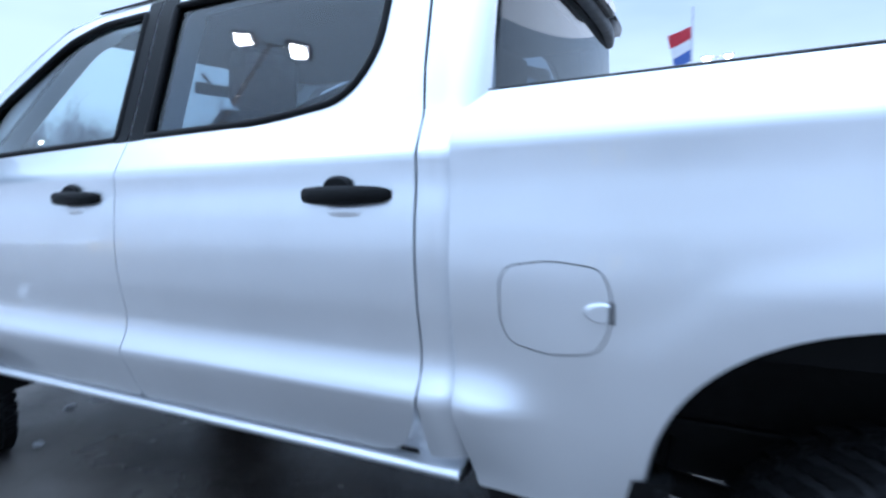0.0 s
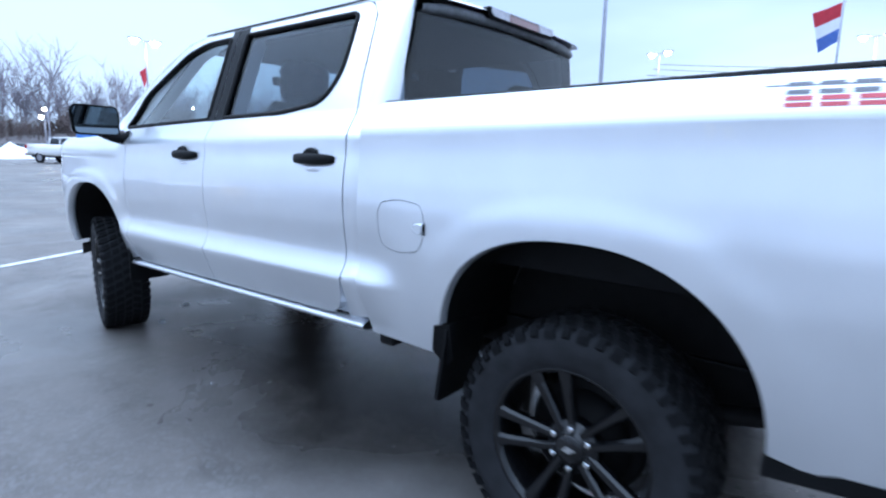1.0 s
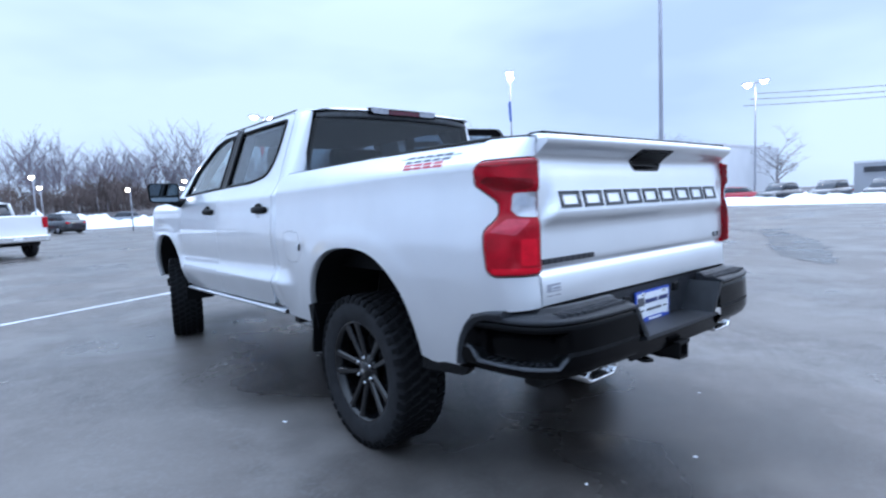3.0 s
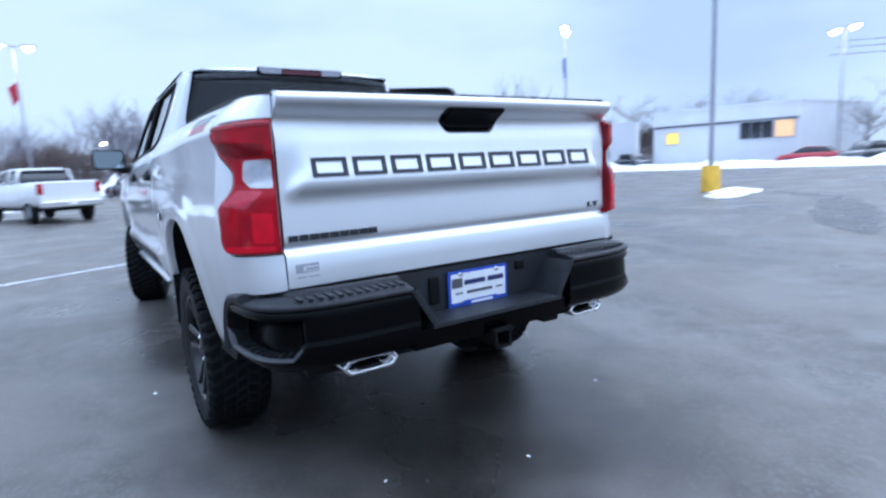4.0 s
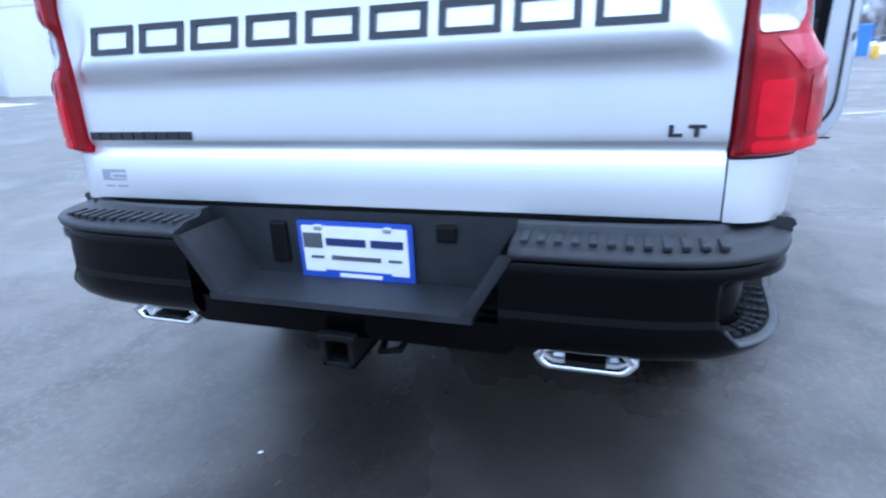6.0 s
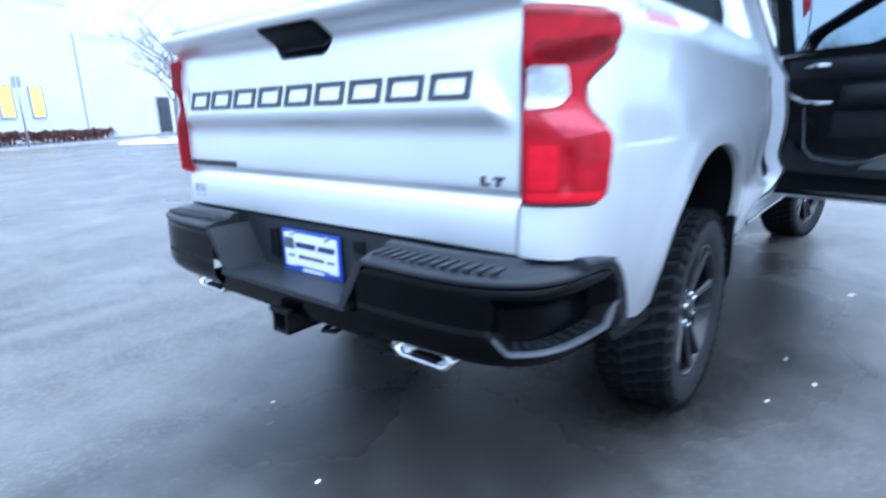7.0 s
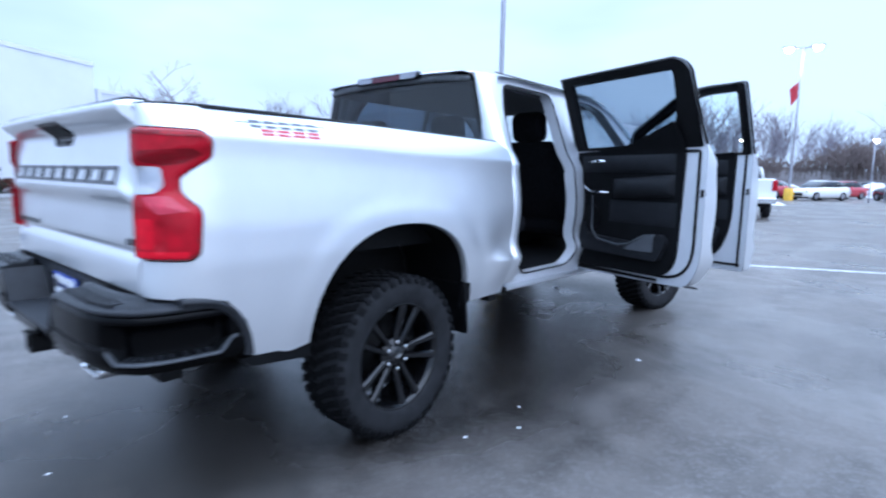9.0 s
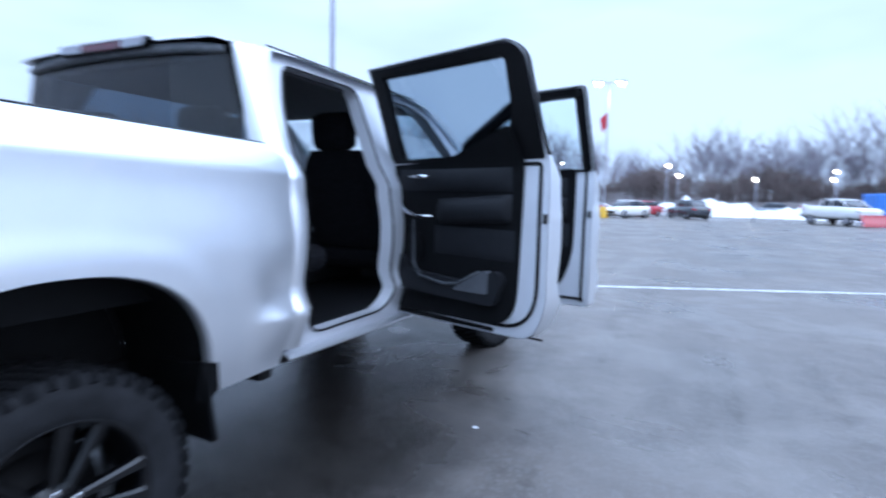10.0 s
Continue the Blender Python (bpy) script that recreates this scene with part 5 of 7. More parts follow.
# ---- inside the cab ----
def seat(x, y, w=0.52, name="front_seat"):
    bm = bmesh.new()

    def shell(u, v, front):
        t, z = 2 * u - 1, v
        half = w / 2 * (1 - 0.10 * v * v) * (1 - 0.25 * max(v - 0.82, 0) / 0.18)
        lean = -0.20 * v
        bolster = 0.035 * abs(t) ** 3
        dy = (0.055 + bolster) * math.sin(math.pi * min(0.08 + 0.88 * v, 1)) ** 0.4 * math.sqrt(max(1 - abs(t) ** 6, 0))
        return Vector((x + t * half, y + lean + (dy if front else -dy), 0.98 + 0.62 * z))
    grid(bm, 14, 14, lambda u, v: shell(u, v, True), flip=False)
    grid(bm, 14, 14, lambda u, v: shell(u, v, False), flip=True)
    bmesh.ops.remove_doubles(bm, verts=bm.verts, dist=0.002)
    bmesh.ops.recalc_face_normals(bm, faces=bm.faces)
    st = part(name, bm, M_FABRIC, truck, "black fabric " + name.replace("_", " "))
    bm = bmesh.new()
    box(bm, x - w / 2, y - 0.02, 0.83, x + w / 2, y + 0.50, 1.0, 0.06)
    part("cushion", bm, M_FABRIC, st)
    bm = bmesh.new()
    box(bm, -0.155, -0.06, 0, 0.155, 0.06, 0.24, 0.06, pose(x, y - 0.205, 1.595, 8, 0, 0))
    part("headrest", bm, M_FABRIC, st)
    bm = bmesh.new()
    for k in (-1, 1):
        tube(bm, [(x + k * 0.06, y - 0.19, 1.56), (x + k * 0.06, y - 0.20, 1.68)], 0.007, 6)
    part("headrest_post", bm, M_CHROME, st)


seat(-0.42, 2.22, 0.60)
seat(0.42, 2.22, 0.60)
bm = bmesh.new()
box(bm, -0.68, 1.12, 0.90, 0.68, 1.62, 1.05, 0.06)
bench = part("rear_bench", bm, M_FABRIC, truck, "black fabric rear bench")
for k in (-1, 1):
    bm = bmesh.new()
    box(bm, -0.33, -0.07, 0, 0.33, 0.07, 0.56, 0.05, pose(k * 0.345, 1.13, 1.0, 9, 0, 0))
    part("bench_back", bm, M_FABRIC, bench)
    bm = bmesh.new()
    box(bm, -0.13, -0.05, 0, 0.13, 0.05, 0.15, 0.04, pose(k * 0.38, 1.035, 1.57, 8, 0, 0))
    part("bench_headrest", bm, M_FABRIC, bench)
bm = bmesh.new()
box(bm, -0.86, 1.0, 0.60, 0.86, 3.3, 0.70, 0.01)
part("cab_floor", bm, M_INTERIOR, truck, "dark carpeted cab floor")
bm = bmesh.new()
box(bm, -0.17, 1.95, 0.70, 0.17, 2.75, 1.08, 0.05)
part("centre_console", bm, M_INTERIOR, truck)
bm = bmesh.new()
grid(bm, 24, 10, lambda u, v: Vector((1.62 * (u - 0.5), [2.86, 2.82, 2.80, 2.80, 2.83, 2.90, 3.00, 3.12, 3.25, 3.36, 3.44][round(v * 10)], [0.75, 0.95, 1.10, 1.25, 1.35, 1.41, 1.43, 1.435, 1.43, 1.42, 1.41][round(v * 10)] + 0.03 * math.exp(-((u - 0.25) / 0.12) ** 2))))
part("dashboard", bm, M_INTERIOR, truck, "dark dashboard")
bm = bmesh.new()
wm = pose(-0.42, 2.66, 1.30, 62, 0, 0)
tube(bm, [wm @ Vector((0.19 * math.cos(2 * math.pi * i / 28), 0.185 * math.sin(2 * math.pi * i / 28), 0)) for i in range(28)], 0.016, 8, closed=True)
for a in (0, 180, 270):
    tube(bm, [wm @ Vector((0, 0, -0.01)), wm @ Vector((0.18 * math.cos(radians(a)), 0.18 * math.sin(radians(a)), 0))], [0.03, 0.018], 6)
box(bm, -0.07, -0.055, -0.03, 0.07, 0.055, 0.02, 0.02, wm)
tube(bm, [wm @ Vector((0, 0, -0.02)), wm @ Vector((0, -0.02, -0.30))], 0.04, 8)
part("steering_wheel", bm, M_INTERIOR, truck, "dark steering wheel")
bm = bmesh.new()
box(bm, -0.12, 2.74, 1.78, 0.12, 2.77, 1.84, 0.012)
tube(bm, [(0, 2.77, 1.82), (0, 2.84, 1.90)], 0.01, 6)
part("rear_view_mirror", bm, M_INTERIOR, truck)

# ---- chassis ----
bm = bmesh.new()
for s in (-1, 1):
    box(bm, s * 0.42, -1.10, 0.50, s * 0.52, 4.6, 0.66, 0.01)
for y in (-0.9, 0.7, 1.6, 2.6, 3.3):
    box(bm, -0.45, y - 0.05, 0.52, 0.45, y + 0.05, 0.62, 0.01)
ch = part("chassis_frame", bm, M_STEEL, truck, "dark steel ladder frame")
bm = bmesh.new()
tube(bm, [(-0.78, 0, HUB_Z), (-0.16, 0, HUB_Z), (0.16, 0, HUB_Z), (0.78, 0, HUB_Z)], [0.05, 0.055, 0.055, 0.05], 12)
tube(bm, [(0.0, -0.16, HUB_Z), (0.0, 0.0, HUB_Z + 0.01), (0.0, 0.22, HUB_Z)], [0.10, 0.15, 0.07], 12)
part("rear_axle", bm, M_STEEL, ch)
bm = bmesh.new()
tube(bm, [(-0.74, FRONT_Y, HUB_Z), (0.74, FRONT_Y, HUB_Z)], 0.04, 8)
tube(bm, [(0.0, 0.22, HUB_Z), (0.0, 2.3, 0.55)], 0.045, 8)
part("drive_shaft", bm, M_STEEL, ch)
for s in (-1, 1):
    bm = bmesh.new()
    tube(bm, [(s * 0.62, -0.62, 0.58), (s * 0.62, 0.0, 0.46), (s * 0.62, 0.72, 0.56)], 0.035, 6)
    part("leaf_spring", bm, M_STEEL, ch)
bm = bmesh.new()
box(bm, -0.66, 0.95, 0.47, -0.30, 2.6, 0.60, 0.06)
box(bm, 0.25, 0.95, 0.49, 0.66, 2.6, 0.60, 0.04)
box(bm, -0.80, 0.90, 0.585, 0.80, 3.2, 0.62)
part("underbody", bm, M_STEEL, ch)


# ---- wheels ----
def wheel(s, y, steer):
    """Tyre, black rim with five double spokes, six bright lugs; x points outwards."""
    hub = new("wheel")
    hub.parent = truck
    hub.matrix_basis = Matrix.Translation((s * 0.850, y, HUB_Z)) @ Matrix.Rotation(radians(steer), 4, "Z") @ Matrix.Rotation(0 if s > 0 else math.pi, 4, "Z")
    hub["label"] = "black alloy wheel with an all-terrain tyre"
    one = Matrix.Identity(4)
    bm = bmesh.new()
    prof = [(0.262, -0.115), (0.272, -0.128), (0.30, -0.139), (0.345, -0.142), (0.385, -0.134), (0.402, -0.120), (0.405, -0.06), (0.406, 0.0), (0.405, 0.06), (0.402, 0.120), (0.385, 0.134),
            (0.36, 0.141), (0.345, 0.1425), (0.33, 0.1415), (0.30, 0.139), (0.285, 0.134), (0.272, 0.128), (0.262, 0.115)]
    spin(bm, prof, 64, one)
    ty = part("tyre", bm, M_TYRE, hub, "black all-terrain tyre")
    bm = bmesh.new()
    n = 44
    for k in range(n):
        a = 2 * math.pi * k / n
        for (x0, x1, sh, w) in ((-0.128, -0.085, 0.0, 0.036), (-0.075, -0.030, 0.5, 0.034), (-0.020, 0.020, 0.2, 0.030), (0.030, 0.075, 0.7, 0.034), (0.085, 0.128, 0.3, 0.036)):
            rot = Matrix.Rotation(a + sh * 2 * math.pi / n, 4, "X")
            sk = 0.008 if abs(sh - 0.5) > 0.1 else -0.008
            lo, hi = 0.400, 0.4140
            c = [rot @ Vector((x, yy + (sk if x == x1 else -sk), r)) for r in (lo, hi) for x, yy in ((x0, -w / 2), (x1, -w / 2), (x1, w / 2), (x0, w / 2))]
            vs = [bm.verts.new(p) for p in c]
            for q in ((4, 5, 6, 7), (0, 1, 5, 4), (1, 2, 6, 5), (2, 3, 7, 6), (3, 0, 4, 7)):
                bm.faces.new([vs[i] for i in q])
        for sd in (-1, 1):
            rot = Matrix.Rotation(a + 0.3 * 2 * math.pi / n, 4, "X")
            w = 0.034 if k % 2 else 0.024
            c = [rot @ Vector((sd * xx, yy, r)) for xx, r in ((0.128, 0.4135), (0.140, 0.396), (0.1455, 0.372 if k % 2 else 0.382), (0.136, 0.372)) for yy in (-w / 2, w / 2)]
            vs = [bm.verts.new(p) for p in c]
            for q in ((0, 1, 3, 2), (2, 3, 5, 4), (4, 5, 7, 6), (0, 2, 4, 6), (1, 7, 5, 3)):
                bm.faces.new([vs[i] for i in q])
    bmesh.ops.recalc_face_normals(bm, faces=bm.faces)
    tagged(part("tread", bm, M_TREAD, ty, "black tread blocks with shade in their colour"), kind="stuff")
    bm = bmesh.new()
    spin(bm, [(0.276, 0.118), (0.272, 0.128), (0.262, 0.124), (0.252, 0.100), (0.240, 0.060), (0.235, -0.05), (0.250, -0.11), (0.262, -0.118)], 64, one)
    bmesh.ops.recalc_face_normals(bm, faces=bm.faces)
    part("rim_barrel", bm, M_RIM, hub, "gloss black rim barrel")
    bm = bmesh.new()
    spin(bm, [(0.0, -0.02), (0.19, -0.02), (0.20, -0.03), (0.20, -0.05)], 40, one)
    spin(bm, [(0.16, -0.015), (0.165, 0.0), (0.06, 0.0), (0.05, 0.02)], 40, one)
    part("brake_disc", bm, M_STEEL, hub)
    for k in range(5):
        base = 2 * math.pi * k / 5 - s * math.pi / 2
        for side in (-1, 1):
            bm = bmesh.new()
            pts = [(0.055, side * 0.019, 0.085, 0.017), (0.10, side * 0.027, 0.092, 0.016), (0.16, side * 0.037, 0.101, 0.017), (0.22, side * 0.047, 0.111, 0.020), (0.264, side * 0.055, 0.118, 0.027)]
            rot = Matrix.Rotation(base, 4, "X")
            rows = []
            for r, off, x, w in pts:
                rows.append([bm.verts.new(rot @ Vector((x + dx, off + dy, r))) for dx, dy in ((-0.038, -w * 0.7), (-0.006, -w), (0.004, -w * 0.55), (0.004, w * 0.55), (-0.006, w), (-0.038, w * 0.7))])
            for i in range(4):
                for j in range(6):
                    f = bm.faces.new((rows[i][j], rows[i][(j + 1) % 6], rows[i + 1][(j + 1) % 6], rows[i + 1][j]))
            bm.faces.new(rows[-1])
            bmesh.ops.recalc_face_normals(bm, faces=bm.faces)
            part("spoke", bm, M_RIM, hub)
    bm = bmesh.new()
    spin(bm, [(0.092, 0.04), (0.092, 0.072), (0.086, 0.084), (0.050, 0.088), (0.048, 0.100), (0.042, 0.106), (0.0, 0.108)], 36, one)
    bmesh.ops.recalc_face_normals(bm, faces=bm.faces)
    hc = part("hub", bm, M_RIM, hub)
    for k in range(6):
        a = 2 * math.pi * (k + 0.5) / 6
        bm = bmesh.new()
        c = Vector((0.0, 0.068 * math.cos(a), 0.068 * math.sin(a)))
        tube(bm, [c + Vector((0.078, 0, 0)), c + Vector((0.100, 0, 0)), c + Vector((0.104, 0, 0))], [0.0105, 0.0105, 0.007], 6)
        part("lug_nut", bm, M_LUG, hub, "bright lug nut")
    bm = bmesh.new()
    prism(bm, [(-0.026, -0.006), (-0.008, -0.008), (-0.006, -0.011), (0.008, -0.011), (0.008, -0.006), (0.026, 0.006), (0.008, 0.008), (0.006, 0.011), (-0.008, 0.011), (-0.008, 0.006)],
          lambda a, b: Vector((0.107, a, b)), lambda a, b: Vector((0.1105, a, b)))
    part("cap_emblem", bm, M_LUG, hc, "bright plain emblem")


for s, y, st in ((-1, 0.0, 0), (1, 0.0, 0), (-1, FRONT_Y, -14), (1, FRONT_Y, -14)):
    wheel(s, y, st)

# ---- rear bumper ----
bm = bmesh.new()
box(bm, -0.82, -1.13, 0.62, 0.82, -1.06, 0.80, 0.02)
bumper = part("rear_bumper", bm, M_STEEL, truck, "black rear step bumper")


PLAN = [(0.30, -1.305), (0.50, -1.305), (0.68, -1.298), (0.79, -1.278), (0.87, -1.240), (0.925, -1.185), (0.955, -1.11), (0.972, -1.00), (0.978, -0.92), (0.978, -0.85), (0.978, -0.74)]
plan_x, plan_y = table([(i, p[0]) for i, p in enumerate(PLAN)]), table([(i, p[1]) for i, p in enumerate(PLAN)])


def skin(k, z, inw, s):
    """A point on the bumper: k runs from the plate notch round the corner to the wheel, inw is the depth below the outer line."""
    p = Vector((plan_x(k), plan_y(k)))
    d = Vector((plan_x(k + 0.05) - plan_x(k - 0.05), plan_y(k + 0.05) - plan_y(k - 0.05))).normalized()
    return Vector((s * (p.x - d.y * inw), p.y + d.x * inw, z))


end_y = table([(0.58, -0.792), (0.66, -0.806), (0.73, -0.824), (0.78, -0.848), (0.82, -0.885), (0.845, -0.93), (0.86, -0.99)])


def k_end(z):
    lo, hi = 5.0, 10.0
    for _ in range(24):
        m = 0.5 * (lo + hi)
        lo, hi = (m, hi) if plan_y(m) < end_y(z) - 0.012 else (lo, m)
    return lo


POCKET0, POCKET1 = 3.25, 8.55


def pocket_low(k):
    return 0.657 + 0.055 * max(1 - (k - POCKET0) / 0.55, 0 if k < 6 else 1 - (POCKET1 - k) / 0.7, 0) if POCKET0 <= k <= POCKET1 else 0.712


def pocket_depth(k):
    return 0.070 * min(max((k - POCKET0) / 0.30, 0), 1) * min(max((POCKET1 - k) / 0.35, 0), 1)


under = table([(0.600, 0.075), (0.612, 0.036), (0.630, 0.014), (0.645, 0.004), (0.655, 0.0), (0.80, 0.004), (0.818, 0.008), (0.830, 0.022)])
NK = 72
# rows of the outer skin: (below, pocket or above; share; share of the pocket's depth)
ROWS = [(0, f, 0) for f in (0.0, 0.12, 0.3, 0.55, 0.8, 0.9, 1.0)] + [(1, b, d) for b, d in ((0.03, 0.28), (0.05, 0.62), (0.07, 0.95), (0.20, 1.0), (0.55, 1.0), (0.80, 0.9), (0.94, 0.55), (1.0, 0.0))] + [(2, f, 0) for f in (0.35, 0.7, 1.0)]


def bumper_row(u, r, s):
    where, f, dep = ROWS[r]
    z_guess = lerp(0.60, 0.83, r / (len(ROWS) - 1))
    k = lerp(0.45, k_end(z_guess), u)
    lo, hi = pocket_low(k), 0.796
    z = lerp(0.600, lo, f) if where == 0 else lerp(lo, hi, f) if where == 1 else lerp(hi, 0.830, f)
    return skin(k, z, under(z) + dep * pocket_depth(k), s)


def bumper_rows(name, s, r0, r1, material, label, u0=0.0, u1=1.0, parent=None):
    bm = bmesh.new()
    n = max(8, int(NK * (u1 - u0)))
    grid(bm, n, r1 - r0, lambda u, v: bumper_row(lerp(u0, u1, u), r0 + round(v * (r1 - r0)), s), flip=s < 0)
    return part(name, bm, material, parent or bumper, label)


for s in (-1, 1):
    # top step with its tread, continuing round the corner
    pad = [(0.020, 0.822), (0.003, 0.828), (0.000, 0.839), (0.007, 0.846), (0.028, 0.849), (0.040, 0.856), (0.098, 0.858), (0.108, 0.872), (0.135, 0.874), (0.14, 0.80)]
    bm = bmesh.new()
    rings = [[bm.verts.new(skin(lerp(0.55, 8.1, i / 44), z, a, s)) for a, z in pad] for i in range(45)]
    for ra, rb in zip(rings, rings[1:]):
        for j in range(len(pad)):
            bm.faces.new((ra[j], ra[(j + 1) % len(pad)], rb[(j + 1) % len(pad)], rb[j])).smooth = True
    bm.faces.new(rings[0])
    bm.faces.new(rings[-1][::-1])
    bmesh.ops.recalc_face_normals(bm, faces=bm.faces)
    st = part("step_pad", bm, M_PAD, bumper, "ribbed grey-black plastic step pad")
    for k in range(12):
        x = 0.43 + 0.034 * k
        bm = bmesh.new()
        box(bm, s * x, -1.270 + max(x - 0.7, 0) * 0.2, 0.852, s * (x + 0.016), -1.195, 0.862, 0.002)
        part("step_rib", bm, M_PAD, st)
    # outer skin in one sweep: below the corner pocket, the step floor in it, the pocket's back and the strip above
    bumper_rows("lower_face", s, 0, 5, M_GLOSSBLK, "gloss black lower bumper face")
    bumper_rows("bumper_face", s, 9, len(ROWS) - 1, M_GLOSSBLK, "gloss black bumper face with a corner pocket")
    cs = bumper_rows("corner_step", s, 5, 9, M_PLASTIC, "black textured corner step")
    # raised lip, its grey lightened to paint in the light along the step edge
    ua, ub = 0.335, 0.945
    bm = bmesh.new()
    edge = [bumper_row(lerp(ua, ub, i / 40), 6, s) + Vector((0, 0, 0.002)) for i in range(41)]
    inner_edge = [bumper_row(lerp(ua, ub, i / 40), 7, s) + Vector((0, 0, 0.003)) for i in range(41)]
    low_edge = [bumper_row(lerp(ua, ub, i / 40), 5, s) for i in range(41)]
    rows = [[bm.verts.new(p) for p in (a.lerp(b, 0.3) + (b - c) * 0.05, b + (b - c) * 0.12, b.lerp(c, 0.35) + Vector((0, 0, 0.002)), b.lerp(c, 0.9))] for a, b, c in zip(low_edge, edge, inner_edge)]
    for ra, rb in zip(rows, rows[1:]):
        for j in range(3):
            bm.faces.new((ra[j], ra[j + 1], rb[j + 1], rb[j])).smooth = True
    part("step_lip", bm, M_LIP, cs, "grey raised lip with light in its colour")
    for k in range(3):
        for j in range(9):
            q = skin(4.1 + 0.42 * j, 0.662, 0.030 + 0.014 * k, s)
            bm = bmesh.new()
            box(bm, -0.006, -0.006, 0.0, 0.006, 0.006, 0.007, 0, Matrix.Translation(q))
            part("grip_stud", bm, M_PAD, cs)
    # band that turns down along the body's edge and ends the bumper
    zz = [0.872, 0.868, 0.858, 0.842, 0.815, 0.775, 0.730, 0.685, 0.645, 0.624]
    yy = [-1.06, -1.00, -0.945, -0.905, -0.868, -0.838, -0.816, -0.804, -0.798, -0.797]
    mid = []
    for i in range(28):
        t = 9 * i / 27
        fy, fz = table(list(enumerate(yy))), table(list(enumerate(zz)))
        d = Vector((fy(t + 0.1) - fy(t - 0.1), fz(t + 0.1) - fz(t - 0.1))).normalized()
        mid.append((Vector((fy(t), fz(t))), Vector((d.y, -d.x))))
    bm = bmesh.new()
    cross = [(0.002, 0.90), (0.000, 0.968), (-0.005, 0.981), (-0.013, 0.985), (-0.018, 0.984), (-0.021, 0.979), (-0.031, 0.980), (-0.036, 0.974), (-0.038, 0.945)]
    rings = []
    for p, nrm in mid:
        taper = 0.012 * sstep(-0.95, -1.06, p.x)
        rings.append([bm.verts.new((s * (x - taper), p.x - nrm.x * a, p.y - nrm.y * a)) for a, x in cross])
    for ra, rb in zip(rings, rings[1:]):
        for j in range(len(cross) - 1):
            bm.faces.new((ra[j], ra[j + 1], rb[j + 1], rb[j])).smooth = True
    bm.faces.new(rings[0])
    bm.faces.new(rings[-1][::-1])
    bmesh.ops.recalc_face_normals(bm, faces=bm.faces)
    part("corner_end", bm, M_PAD, bumper, "grey-black plastic bumper end")
    bm = bmesh.new()
    grid(bm, 16, 2, lambda u, v: skin(lerp(0.0, 4.0, u), [0.652, 0.612, 0.598][round(v * 2)], [0.030, 0.050, 0.10][round(v * 2)], s), flip=s > 0)
    part("lower_valance", bm, M_GLOSSBLK, bumper)
    # slanted cheek beside the plate
    bm = bmesh.new()
    grid(bm, 6, 6, lambda u, v: Vector((s * (lerp(0.395, 0.305, v) + 0.0 * u), lerp(-1.136, -1.302, u), lerp(0.838, 0.690, v))), flip=s > 0)
    grid(bm, 2, 6, lambda u, v: Vector((s * (lerp(0.395, 0.305, v) + 0.03 * u), -1.302 - 0.003 * math.sin(math.pi * u), lerp(0.838, 0.690, v))), flip=s > 0)
    part("notch_cheek", bm, M_PAD, bumper)
    # exhaust tip
    bm = bmesh.new()
    hexa = rounded([(-0.115, 0.0), (-0.090, 0.031), (0.090, 0.031), (0.115, 0.0), (0.090, -0.031), (-0.090, -0.031)], 0.012, 3)
    ins = [(a * 0.84, b * 0.60) for a, b in hexa]
    c = Vector((s * 0.567, 0, 0.581))
    rings = [[bm.verts.new(c + Vector((a, y, b))) for a, b in poly] for poly, y in ((hexa, -1.09), (hexa, -1.232), ([(a * 0.97, b * 0.92) for a, b in hexa], -1.240), (ins, -1.238), (ins, -1.12))]
    for i in range(4):
        for k in range(len(hexa)):
            f = bm.faces.new((rings[i][k - 1], rings[i][k], rings[i + 1][k], rings[i + 1][k - 1]))
            f.smooth = True
    bmesh.ops.recalc_face_normals(bm, faces=bm.faces)
    ex = part("exhaust_tip", bm, M_CHROME, bumper, "chrome rectangular exhaust tip")
    bm = bmesh.new()
    prism(bm, ins, lambda a, b: c + Vector((a, -1.125, b)), lambda a, b: c + Vector((a, -1.10, b)))
    box(bm, c.x - 0.045, -1.232, c.z - 0.020, c.x + 0.045, -1.13, c.z - 0.008, 0.003)
    part("exhaust_baffle", bm, M_STEEL, ex)
    bm = bmesh.new()
    tube(bm, [(s * 0.56, -1.10, 0.575), (s * 0.56, -0.80, 0.58), (s * 0.50, -0.55, 0.60)], 0.035, 8)
    part("exhaust_pipe", bm, M_STEEL, ex)

# plate recess and lower valance
bm = bmesh.new()
grid(bm, 8, 4, lambda u, v: Vector(((u - 0.5) * lerp(0.68, 0.98, v), -1.140, lerp(0.69, 0.868, v))), flip=False)
part("plate_recess", bm, M_PAD, bumper)
bm = bmesh.new()
prism(bm, [(-0.34, -1.145), (0.34, -1.145), (0.335, -1.308), (-0.335, -1.308)], lambda x, y: Vector((x, y, 0.692)), lambda x, y: Vector((x, y, 0.676)))
part("centre_step", bm, M_PAD, bumper)
bm = bmesh.new()
prism(bm, [(-0.40, 0.676), (0.40, 0.676), (0.42, 0.61), (0.40, 0.592), (-0.40, 0.592), (-0.42, 0.61)], lambda x, z: Vector((x, -1.290 + (0.676 - z) * 0.25, z)), lambda x, z: Vector((x, -1.26, z)))
part("lower_valance", bm, M_GLOSSBLK, bumper)
